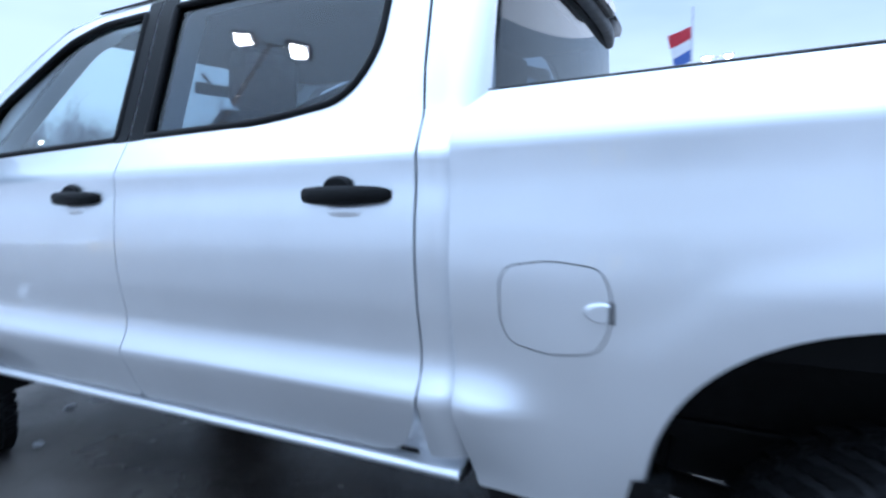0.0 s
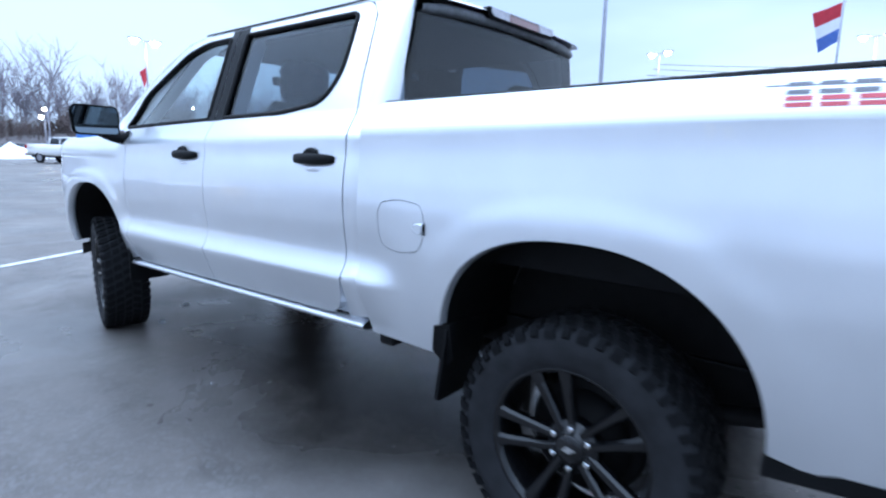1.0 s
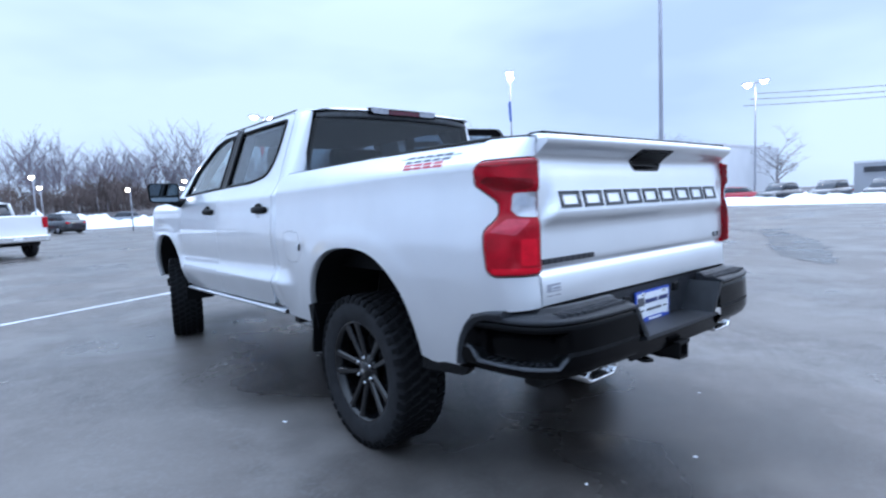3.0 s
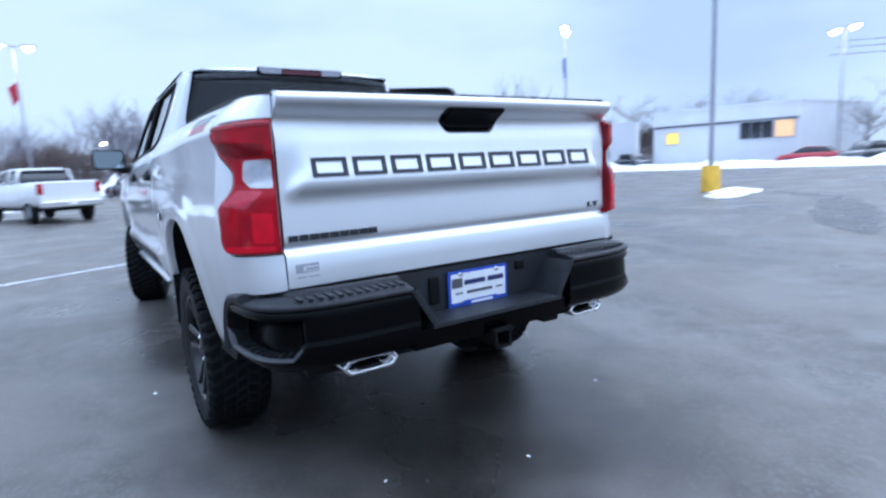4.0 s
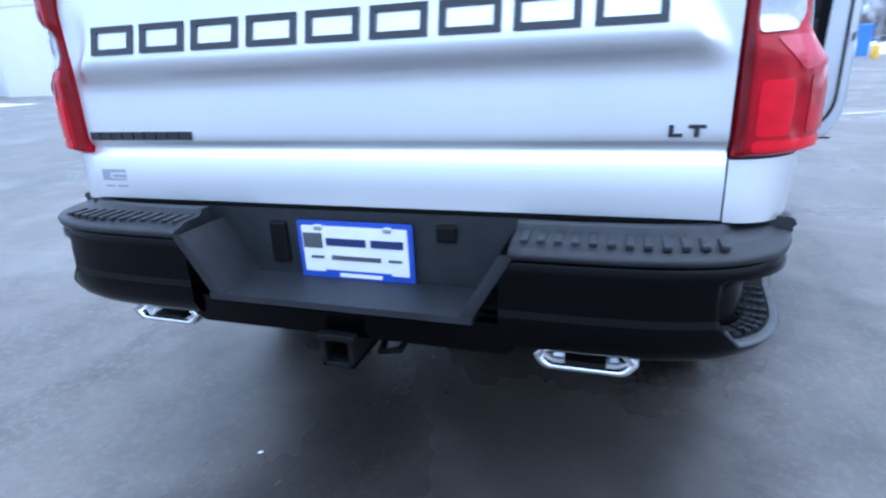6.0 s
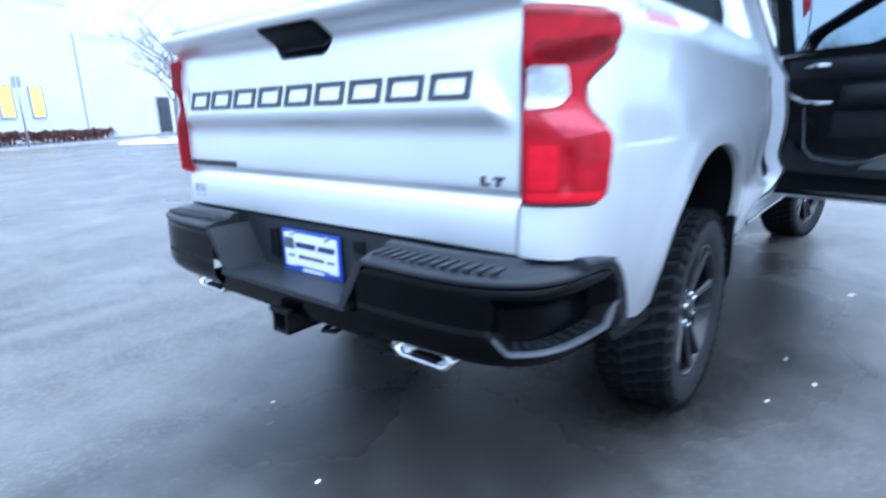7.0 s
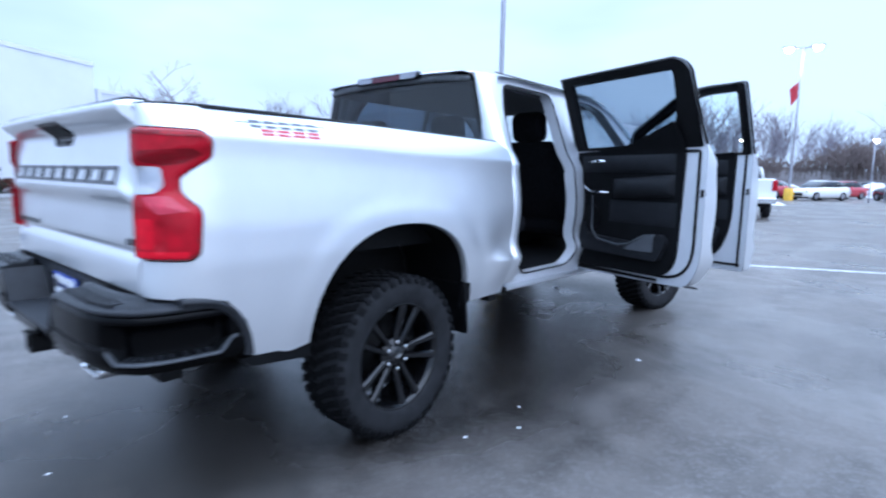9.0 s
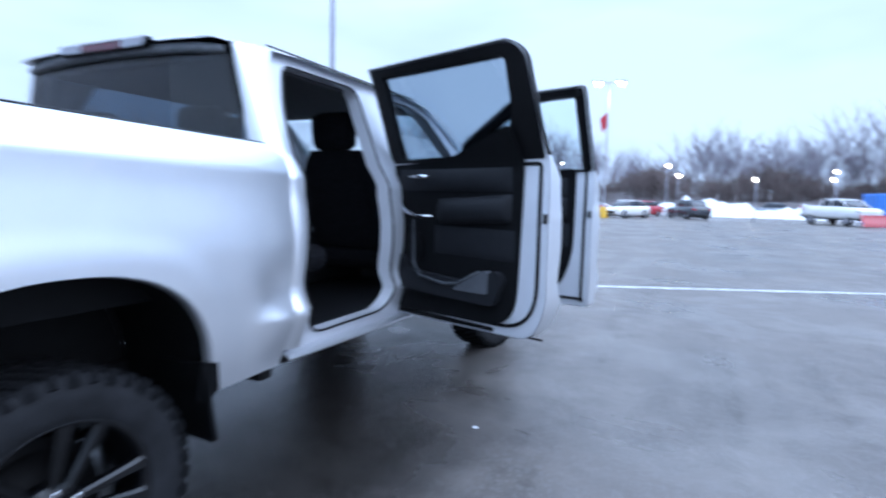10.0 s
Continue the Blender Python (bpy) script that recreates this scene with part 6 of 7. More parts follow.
for x in (-0.225, 0.235):
    bm = bmesh.new()
    box(bm, x - 0.026, -1.151, 0.72 if x < 0 else 0.80, x + 0.026, -1.131, 0.835 if x < 0 else 0.845, 0.008)
    part("trailer_socket", bm, M_TRIM, bumper, "black trailer socket cover")
bm = bmesh.new()
box(bm, -0.81, -1.13, 0.845, 0.81, -1.08, 0.874, 0.004)
part("gap_filler", bm, M_TRIM, bumper)

# dealer plate in a blue frame
bm = bmesh.new()
PL = rounded([(-0.162, 0.687), (0.152, 0.687), (0.152, 0.843), (-0.162, 0.843)], 0.008)


def py(off):
    return lambda x, z: Vector((x, -1.148 - off - 0.04 * (0.843 - z) * -0.3, z))


prism(bm, PL, py(0.0), py(0.007))
pl = part("plate_frame", bm, M_BLUE, bumper, "blue dealer plate frame")
bm = bmesh.new()
prism(bm, rounded([(-0.149, 0.708), (0.139, 0.708), (0.139, 0.831), (-0.149, 0.831)], 0.004), py(0.006), py(0.009))
part("plate_sheet", bm, M_PLATE, pl, "white plate with dark printed bars")
for a, b, c, d, m in ((-0.146, -0.092, 0.772, 0.812, M_DECALGREY), (-0.082, 0.028, 0.780, 0.800, M_NAVY), (0.042, 0.128, 0.780, 0.800, M_NAVY), (-0.070, 0.066, 0.742, 0.754, M_DECALGREY),
                      (-0.128, -0.092, 0.744, 0.751, M_DECALGREY), (0.086, 0.122, 0.744, 0.751, M_DECALGREY), (-0.092, 0.092, 0.691, 0.714, M_BLUE)):
    bm = bmesh.new()
    prism(bm, [(a, c), (b, c), (b, d), (a, d)], py(0.008), py(0.0105))
    part("print_bar", bm, m, pl)
bm = bmesh.new()
prism(bm, [(-0.05, 0.697), (0.066, 0.697), (0.066, 0.707), (-0.05, 0.707)], py(0.0104), py(0.0115))
part("print_bar", bm, M_PLATE, pl)
for x in (-0.10, 0.09):
    bm = bmesh.new()
    box(bm, x - 0.012, -1.161, 0.820, x + 0.012, -1.148, 0.836, 0.004)
    part("plate_clip", bm, M_CHROME, pl)

# hitch receiver
bm = bmesh.new()
for a, b, c, d in ((-0.042, -0.030, 0.525, 0.605), (0.030, 0.042, 0.525, 0.605), (-0.042, 0.042, 0.593, 0.605), (-0.042, 0.042, 0.525, 0.537)):
    box(bm, a, -1.305, c, b, -0.95, d, 0.002)
box(bm, -0.05, -1.31, 0.596, 0.05, -1.285, 0.612, 0.003)
box(bm, -0.75, -1.06, 0.51, 0.75, -0.97, 0.585, 0.01)
box(bm, -0.028, -1.15, 0.539, 0.028, -1.0, 0.591)
ht = part("hitch_receiver", bm, M_STEEL, truck, "black steel hitch receiver")
for sg in (-1, 1):
    bm = bmesh.new()
    tube(bm, [(sg * 0.11, -1.06, 0.525), (sg * 0.10, -1.16, 0.505), (sg * 0.05, -1.17, 0.50), (sg * 0.04, -1.10, 0.51)], 0.010, 6)
    part("chain_loop", bm, M_STEEL, ht)


# ---- the lot and its surroundings ----


def flat_strip(name, a, b, w, m, label, cat="marking", z=0.004):
    bm = bmesh.new()
    a, b = Vector((*a, 0)), Vector((*b, 0))
    d = (b - a).normalized()
    n = Vector((-d.y, d.x, 0)) * w / 2
    k = max(2, int((b - a).length / 0.5))
    rnd = random.Random(5)
    rows = [(a.lerp(b, i / k), 1 + rnd.uniform(-0.12, 0.12)) for i in range(k + 1)]
    top = [[bm.verts.new(p + n * q * sg + Vector((0, 0, z))) for sg in (-1, 1)] for p, q in rows]
    for i in range(k):
        bm.faces.new((top[i][0], top[i + 1][0], top[i + 1][1], top[i][1]))
    bmesh.ops.recalc_face_normals(bm, faces=bm.faces)
    return tagged(part(name, bm, m, None), label, cat, kind="structure")


flat_strip("parking_line", (-7.0, 4.10), (-0.02, 7.24), 0.11, M_LINE, "worn white painted parking line")
flat_strip("parking_line", (-0.02, 7.24), (16.0, 14.4), 0.11, M_LINE, "worn white painted parking line")
flat_strip("parking_line", (10.5, -1.9), (30.0, 3.2), 0.12, M_LINE, "worn white painted parking line")
flat_strip("parking_line", (-60.0, 38.0), (60.0, 62.0), 0.35, M_LINE, "far white painted lot line")


def damp_streak(path, label, seed):
    """A winding wet run on the asphalt; path: (x, y, width) rows."""
    bm = bmesh.new()
    rows = []
    n = 60
    fx, fy, fw = (table([(i, p[k]) for i, p in enumerate(path)]) for k in range(3))
    for i in range(n + 1):
        t = (len(path) - 1) * i / n
        p = Vector((fx(t), fy(t), 0.0045))
        d = Vector((fx(t + 0.05) - fx(t - 0.05), fy(t + 0.05) - fy(t - 0.05), 0)).normalized()
        side = Vector((-d.y, d.x, 0))
        w = fw(t) * (1 + 0.5 * noise.noise(Vector((i * 0.35, seed, 0))))
        v = fw(t) * (1 + 0.5 * noise.noise(Vector((i * 0.35, seed, 5))))
        rows.append([bm.verts.new(p + side * k) for k in (-w, -w * 0.3, v * 0.3, v)])
    for a, b in zip(rows, rows[1:]):
        for k in range(3):
            bm.faces.new((a[k], b[k], b[k + 1], a[k + 1]))
    bmesh.ops.recalc_face_normals(bm, faces=bm.faces)
    tagged(part("damp_streak", bm, M_DAMP, None), label, "wet patch", kind="structure")


damp_streak([(16.8, 5.6, 0.05), (15.6, 3.9, 0.28), (13.6, 2.6, 0.42), (11.4, 1.7, 0.55), (9.4, 0.9, 0.40), (8.2, 0.2, 0.10)], "dark wet run of meltwater on asphalt", 3)


def ice(name, x, y, r, seed):
    rnd = random.Random(seed)
    bm = bmesh.new()
    n = 9
    ring = [Vector((r * rnd.uniform(0.6, 1.2) * math.cos(2 * math.pi * i / n) * 1.5, r * rnd.uniform(0.6, 1.1) * math.sin(2 * math.pi * i / n), 0)) for i in range(n)]
    lo = [bm.verts.new(p) for p in ring]
    hi = [bm.verts.new(p * 0.55 + Vector((0, 0, r * rnd.uniform(0.3, 0.6)))) for p in ring]
    bm.faces.new(hi)
    bm.faces.new(lo[::-1])
    for i in range(n):
        bm.faces.new((lo[i - 1], lo[i], hi[i], hi[i - 1]))
    ob = part(name, bm, M_SNOW, None)
    ob.matrix_basis = pose(x, y, 0, 0, 0, rnd.uniform(0, 180))
    return tagged(ob, "small white ice chip lying on asphalt", "ice chip", "ice chips on the lot")


for i, (x, y, r) in enumerate([(-1.15, 0.63, 0.022), (-0.47, -1.08, 0.014), (-0.65, 3.55, 0.045), (-0.98, 2.20, 0.016), (0.12, -1.30, 0.016), (1.43, 2.00, 0.026), (1.24, 0.20, 0.014),
                               (1.24, 0.70, 0.014), (1.38, 0.48, 0.018), (0.99, -0.92, 0.014), (-0.3, 3.9, 0.06)]):
    ice("ice_chip", x, y, r * 0.55, i)


def heap(name, cx, cy, rx, ry, h, seed, turn=0.0, n=26, label="lumpy mound of ploughed snow beside the lot"):
    """Ploughed snow: a lumpy mound whose rim lies on the ground."""
    off = Vector((seed * 7.3, seed * 3.1, 0))
    bm = bmesh.new()
    vs = []
    for i in range(n + 1):
        row = []
        for j in range(n + 1):
            u, v = 2 * i / n - 1, 2 * j / n - 1
            r = max(abs(u), abs(v))
            q = math.hypot(u, v)
            if q > 0:
                u, v = u * r / q, v * r / q
            e = max(1 - r * r, 0)
            lump = 0.55 + 0.9 * noise.noise(Vector((u * rx * 0.6, v * ry * 0.6, 0)) + off) + 0.35 * noise.noise(Vector((u * rx * 1.9, v * ry * 1.9, 4)) + off)
            edge = 1 + 0.18 * noise.noise(Vector((u * 2.5, v * 2.5, 9)) + off)
            row.append(bm.verts.new((u * rx * edge, v * ry * edge, h * e ** 0.7 * max(lump, 0.12) - 0.01)))
        vs.append(row)
    for i in range(n):
        for j in range(n):
            bm.faces.new((vs[i][j], vs[i + 1][j], vs[i + 1][j + 1], vs[i][j + 1])).smooth = True
    ob = part(name, bm, M_SNOW, None)
    ob.matrix_basis = pose(cx, cy, 0, 0, 0, turn)
    return tagged(ob, label, "snow", "snow mounds")


HEAPS = [(43, 36, 7, 3, 1.5, 40), (46, 24, 9, 2.2, 0.8, 80), (46.5, 10, 9, 2.0, 0.7, 85), (46, -4, 9, 2.2, 0.8, 92), (40.5, 2.6, 2.2, 1.6, 0.5, 0), (38, 44, 9, 2.4, 0.9, -35),
         (-13, 25, 4, 2.2, 1.1, 20), (-8, 34, 5, 2, 1.1, 10), (3, 66, 9, 3, 1.9, 5), (14, 66, 7, 2.6, 1.6, -5), (-12, 64, 10, 3, 1.7, 0), (28, 62, 10, 3, 1.5, -20), (34, 55, 6, 2.5, 1.3, -30),
         (-27, 11.5, 3, 0.8, 0.35, 55), (-30, 16, 3.5, 0.9, 0.4, 55), (16.2, 6.6, 2.3, 0.8, 0.14, 20), (-7.6, 11.6, 1.4, 0.6, 0.15, 30)]
for i, (x, y, rx, ry, h, a) in enumerate(HEAPS):
    heap("snow_mound", x, y, rx, ry, h, i + 1, a)


# ---- lamp posts ----
def lamp_post(x, y, top, heads=2, base=True, turn=0.0, flag=None, fz=8.0, far=False):
    lp = thing("lamp_post", ("grey steel lot lamp post on a yellow base" if base else "grey steel lot lamp post") + (", with a flag" if flag else ", lit"), "lamp post", "lamp posts", pose(x, y, 0, 0, 0, turn))
    if base:
        bm = bmesh.new()
        spin(bm, [(0.0, 0.88), (0.27, 0.88), (0.30, 0.85), (0.31, 0.0)], 24, Matrix.Rotation(-math.pi / 2, 4, "Y"))
        bmesh.ops.recalc_face_normals(bm, faces=bm.faces)
        part("concrete_base", bm, M_YELLOW, lp, "yellow painted concrete base")
    bm = bmesh.new()
    k = 0.6 if far else 1.0
    tube(bm, [(0, 0, 0.0), (0, 0, 0.9), (0, 0, top * 0.5), (0, 0, top)], [0.085 * k, 0.08 * k, 0.072 * k, 0.06 * k], 10)
    part("pole", bm, M_POLE, lp)
    for k in range(heads):
        sg = 1 if k % 2 == 0 else -1
        bm = bmesh.new()
        tube(bm, [(0, 0, top - 0.1), (sg * 0.5, 0, top)], 0.035, 6)
        part("arm", bm, M_POLE, lp)
        bm = bmesh.new()
        w = 0.22 if far else 0.38
        box(bm, sg * 0.85 - w, -0.7 * w, top - 0.04, sg * 0.85 + w, 0.7 * w, top + 0.08, 0.03)
        hd = part("lamp_head", bm, M_POLE, lp)
        bm = bmesh.new()
        grid(bm, 8, 6, lambda u, v: Vector((sg * 0.85 + (u - 0.5) * (0.34 if far else 0.5), (v - 0.5) * (0.30 if far else 0.4), top - 0.045 - (0.22 if far else 0.30) * (math.sin(math.pi * u) * math.sin(math.pi * v)) ** 0.6)), flip=True)
        part("lamp_lens", bm, M_LAMPFAR if far else M_LAMP, hd, "glowing lamp lens")
    if flag:
        rnd = random.Random(int(x * 10))
        ph = rnd.uniform(0, 6)

        def cloth(u, v, lo, hi):
            w, h = (1.5, 2.3) if flag == "tri" else (0.5, 1.1) if flag == "red" else (0.8, 1.4)
            vv = lerp(lo, hi, v)
            return Vector((-0.08 - w * u * (1 - 0.35 * (1 - vv)), 0.16 * math.sin(3.4 * u + ph + 1.5 * vv) * u, fz + h * (vv - 0.5) - 0.55 * u * (1 - 0.2 * vv)))
        bands = {"tri": [(0.0, 0.34, M_FLAGBLUE), (0.34, 0.64, M_FLAGWHITE), (0.64, 1.0, M_FLAGRED)], "blue": [(0.0, 1.0, M_FLAGBLUE)], "red": [(0.0, 0.6, M_FLAGRED), (0.6, 1.0, M_FLAGRED)]}[flag]
        for a, b, m in bands:
            bm = bmesh.new()
            grid(bm, 10, 6, lambda u, v: cloth(u, v, a, b))
            part("flag_band", bm, m, lp, "hanging flag cloth")
    return lp


lamp_post(16.6, 7.6, 11.5, 2, True, 20, "blue", 9.2)
lamp_post(-6.9, 12.0, 11.5, 2, True, 65)
lamp_post(-4.0, 44.0, 10.6, 2, True, 10, "red", 7.7)
lamp_post(17.3, 45.0, 9.4, 2, True, 10, "red", 6.9)
lamp_post(31.0, 28.0, 11.2, 2, True, 40, "blue", 8.6)
lamp_post(50.5, 16.8, 10.6, 2, True, 70)
lamp_post(53.0, 1.2, 10.8, 2, True, 85)
lamp_post(40.2, 2.6, 12.0, 0, False, -95, "tri", 9.6)
for x, y, h in ((13.9, 57.2, 4.6), (14.1, 59.0, 3.95), (6.8, 47.1, 3.4), (0.5, 45.4, 4.35), (1.2, 49.8, 3.8), (38.0, 78.0, 7.0), (-16.0, 82.0, 7.0)):
    lamp_post(x, y, h, 1, False, 90, far=True)

# overhead wires between the far posts
for k, (z0, z1, dy) in enumerate(((9.6, 9.4, 0.0), (9.2, 8.9, 0.5), (8.7, 8.9, 1.0))):
    bm = bmesh.new()
    a, b = Vector((50.5, 16.8 + dy, z0)), Vector((60.0, -22.0 + dy, z1))
    tube(bm, [a.lerp(b, i / 14) + Vector((0, 0, -0.9 * (1 - (2 * i / 14 - 1) ** 2))) for i in range(15)], 0.025, 4)
    tagged(part("overhead_wire", bm, M_STEEL, None), "dark sagging overhead wire between posts", "wire", "overhead wires", kind="structure")


# ---- buildings ----
def building(name, corners, h, label, wallm=M_WALLWHITE, roof_lip=0.25, rise=0.0):
    """Walls over a plan outline (counter-clockwise), with a parapet and a roof."""
    b = thing(name, label, "building")
    n = len(corners)
    for i in range(n):
        p, q = Vector((*corners[i], 0)), Vector((*corners[(i + 1) % n], 0))
        d = (q - p).normalized()
        out = Vector((d.y, -d.x, 0))
        bm = bmesh.new()
        for k in range(1):
            a, c = p + d * 0.003, q - d * 0.003
            vs = [bm.verts.new(v) for v in (a, c, c + Vector((0, 0, h)), a + Vector((0, 0, h)))]
            ins = [bm.verts.new(v - out * 0.22) for v in (a, c, c + Vector((0, 0, h)), a + Vector((0, 0, h)))]
            for f in ((0, 1, 2, 3), (3, 2, 6, 7), (7, 6, 5, 4), (1, 5, 6, 2), (0, 3, 7, 4)):
                bm.faces.new([(vs + ins)[j] for j in f])
        bmesh.ops.recalc_face_normals(bm, faces=bm.faces)
        part("wall", bm, wallm, b)
        bm = bmesh.new()
        o = out * 0.05
        vs = [bm.verts.new(v) for v in (p - out * 0.2 + Vector((0, 0, h - 0.02)), q - out * 0.2 + Vector((0, 0, h - 0.02)), q + o + Vector((0, 0, h - 0.02)), p + o + Vector((0, 0, h - 0.02)))]
        hs = [bm.verts.new(v.co + Vector((0, 0, roof_lip))) for v in vs]
        bm.faces.new(hs)
        bm.faces.new(vs[::-1])
        for k in range(4):
            bm.faces.new((vs[k - 1], vs[k], hs[k], hs[k - 1]))
        bmesh.ops.recalc_face_normals(bm, faces=bm.faces)
        part("parapet", bm, M_WALLWHITE, b)
    bm = bmesh.new()
    bm.faces.new([bm.verts.new((x, y, h - 0.12)) for x, y in corners])
    bm.faces.new([bm.verts.new((x, y, h - 0.24)) for x, y in corners][::-1])
    part("roof", bm, M_WALLGREY, b)
    return b


def window_on(b, p, q, t0, t1, z0, z1, m, name="window", label="", frame_m=M_WALLGREY, panes=1):
    p, q = Vector((*p, 0)), Vector((*q, 0))
    d = (q - p).normalized()
    out = Vector((d.y, -d.x, 0))
    L = (q - p).length
    a, c = p + d * (t0 * L), p + d * (t1 * L)
    bm = bmesh.new()
    pts = [a, c]
    for u0, u1, w0, w1 in ((0, 1, z0 - 0.08, z0), (0, 1, z1, z1 + 0.08), (-0.0, 0.0, z0, z1), (1.0, 1.0, z0, z1)):
        s0, s1 = a.lerp(c, u0), a.lerp(c, u1)
        if u0 == u1:
            s0, s1 = s0 - d * 0.04, s1 + d * 0.04
        vs = [bm.verts.new(v) for v in (s0 + out * 0.004, s1 + out * 0.004, s1 + out * 0.09, s0 + out * 0.09)]
        for v in vs:
            v.co.z = w0
        hs = [bm.verts.new((v.co.x, v.co.y, w1)) for v in vs]
        bm.faces.new(hs)
        bm.faces.new(vs[::-1])
        for k in range(4):
            bm.faces.new((vs[k - 1], vs[k], hs[k], hs[k - 1]))
    bmesh.ops.recalc_face_normals(bm, faces=bm.faces)
    w = part(name, bm, frame_m, b, label)
    for k in range(panes):
        s0, s1 = a.lerp(c, k / panes) + d * 0.03, a.lerp(c, (k + 1) / panes) - d * 0.03
        bm = bmesh.new()
        vs = [v + out * 0.03 for v in (s0, s1)]
        prism(bm, [(0, z0), (1, z0), (1, z1), (0, z1)], lambda u, z: vs[0].lerp(vs[1], u) + Vector((0, 0, z)), lambda u, z: vs[0].lerp(vs[1], u) + out * 0.02 + Vector((0, 0, z)))
        part("pane", bm, m, w)
    return w


# tall white building with yellow lit windows
WA, WB = (-31.0, 1.0), (-35.8, 10.1)
wb = building("warehouse", [(-20.0, -18.0), WA, WB, (-60, 10.1), (-60, -18)], 7.5, "tall plain white panelled building with lit windows")
window_on(wb, WA, WB, 0.50, 0.575, 1.45, 2.95, M_WINLIT, label="yellow lit window")
window_on(wb, WA, WB, 0.67, 0.745, 1.45, 2.95, M_WINLIT, label="yellow lit window")
wl2 = building("low_wing", [(-36.0, 10.3), (-48.0, 34.0), (-60.0, 34.0), (-60.0, 10.3)], 6.0, "low white wing of the tall building")
window_on(wl2, (-36.0, 10.3), (-48.0, 34.0), 0.22, 0.27, 0.2, 2.6, M_WINDOW, "door", "grey service door")
building("white_hall", [(-20.5, 30.0), (-17.0, 53.0), (-42.0, 57.0), (-42.0, 27.5)], 6.0, "white hall with plain panelled walls")
# low showroom building
RA, RB = (52.1, 20.4), (49.0, 33.0)
rb = building("showroom", [RA, (66, 20), (66, 36), RB], 5.5, "low white showroom building with dark windows")
window_on(rb, RB, RA, 0.63, 0.84, 2.5, 4.0, M_WINDOW, "shop_window", "dark showroom window", panes=3)
window_on(rb, RB, RA, 0.85, 0.97, 2.5, 4.0, M_WARMROOM, "shop_window", "warmly lit showroom window", panes=2)
window_on(rb, RB, RA, 0.01, 0.99, 4.05, 4.17, M_WINDOW, "fascia_gap", "dark shadow gap below the fascia")
window_on(rb, RB, RA, 0.10, 0.20, 2.4, 3.5, M_WINLIT, "shop_window", "yellow lit showroom window", panes=2)
sb = building("service_building", [(54.0, 39.0), (60.0, 43.0), (50.0, 57.0), (43.0, 53.0)], 5.2, "long low white service building")
window_on(sb, (43.0, 53.0), (54.0, 39.0), 0.10, 0.62, 2.1, 3.4, M_WINDOW, "shop_window", "strip of dark windows", panes=5)
b5 = building("far_store", [(70.0, -6.0), (84.0, -6.0), (84.0, 14.0), (70.0, 14.0)], 3.5, "far low grey store building with a flat roof", M_WALLGREY)
window_on(b5, (70.0, 14.0), (70.0, -6.0), 0.04, 0.96, 2.5, 3.1, M_WINDOW, "shop_window", "strip of dark windows below the roof", panes=8)

# planted island in front of the tall building, with its kerb
KA, KB, KC = Vector((-25.0, 0.0, 0)), Vector((-30.5, 8.0, 0)), Vector((-40.0, 24.0, 0))
bm = bmesh.new()
front = [Vector((-22.0, -8.0, 0)), KA, KB, KC]
backs = [p + Vector((-5.5, -2.5, 0)) for p in front]
for i in range(3):
    vs = [front[i], front[i + 1], backs[i + 1], backs[i]]
    bm.faces.new([bm.verts.new(v + Vector((0, 0, 0.12))) for v in vs])
bmesh.ops.remove_doubles(bm, verts=bm.verts, dist=0.01)
bmesh.ops.recalc_face_normals(bm, faces=bm.faces)
tagged(part("planting_bed", bm, M_BANK, None), "raised planting strip of dead grass", "ground", kind="structure")
bm = bmesh.new()
for i in range(3):
    a, b = front[i], front[i + 1]
    d = (b - a).normalized()
    o = Vector((-d.y, d.x, 0)) * 0.18
    o = -o if o.x < 0 else o
    k = max(2, int((b - a).length / 1.5))
    for j in range(k):
        p, q = a.lerp(b, j / k) + d * 0.01, a.lerp(b, (j + 1) / k)
        vs = [bm.verts.new(v) for v in (p, q, q + o, p + o)]
        hs = [bm.verts.new(v.co + Vector((0, 0, 0.15)) - (o * 0.12 if n > 1 else o * 0)) for n, v in enumerate(vs)]
        bm.faces.new(hs)
        for m in range(4):
            bm.faces.new((vs[m - 1], vs[m], hs[m], hs[m - 1]))
bmesh.ops.recalc_face_normals(bm, faces=bm.faces)
tagged(part("kerb", bm, M_CONCRETE, None), "pale concrete kerb along the planting strip", "kerb", kind="structure")


def leaf_cloud(name, pts, size, m, label, cat, seed, mat4=None, kind=""):
    """Many small leaf faces round the given points."""
    rnd = random.Random(seed)
    vs, fs = [], []
    for p in pts:
        a, b = Vector((rnd.uniform(-1, 1), rnd.uniform(-1, 1), rnd.uniform(-1, 1))).normalized(), Vector((rnd.uniform(-1, 1), rnd.uniform(-1, 1), rnd.uniform(-1, 1))).normalized()
        k = len(vs)
        r = size * rnd.uniform(0.5, 1.3)
        vs += [Vector(p) + a * r, Vector(p) + b * r * 0.5, Vector(p) - a * r * 0.6 - b * r * 0.4]
        fs.append((k, k + 1, k + 2))
    me = bpy.data.meshes.new(name)
    me.from_pydata([tuple(v) for v in vs], [], fs)
    me.materials.append(m)
    return me


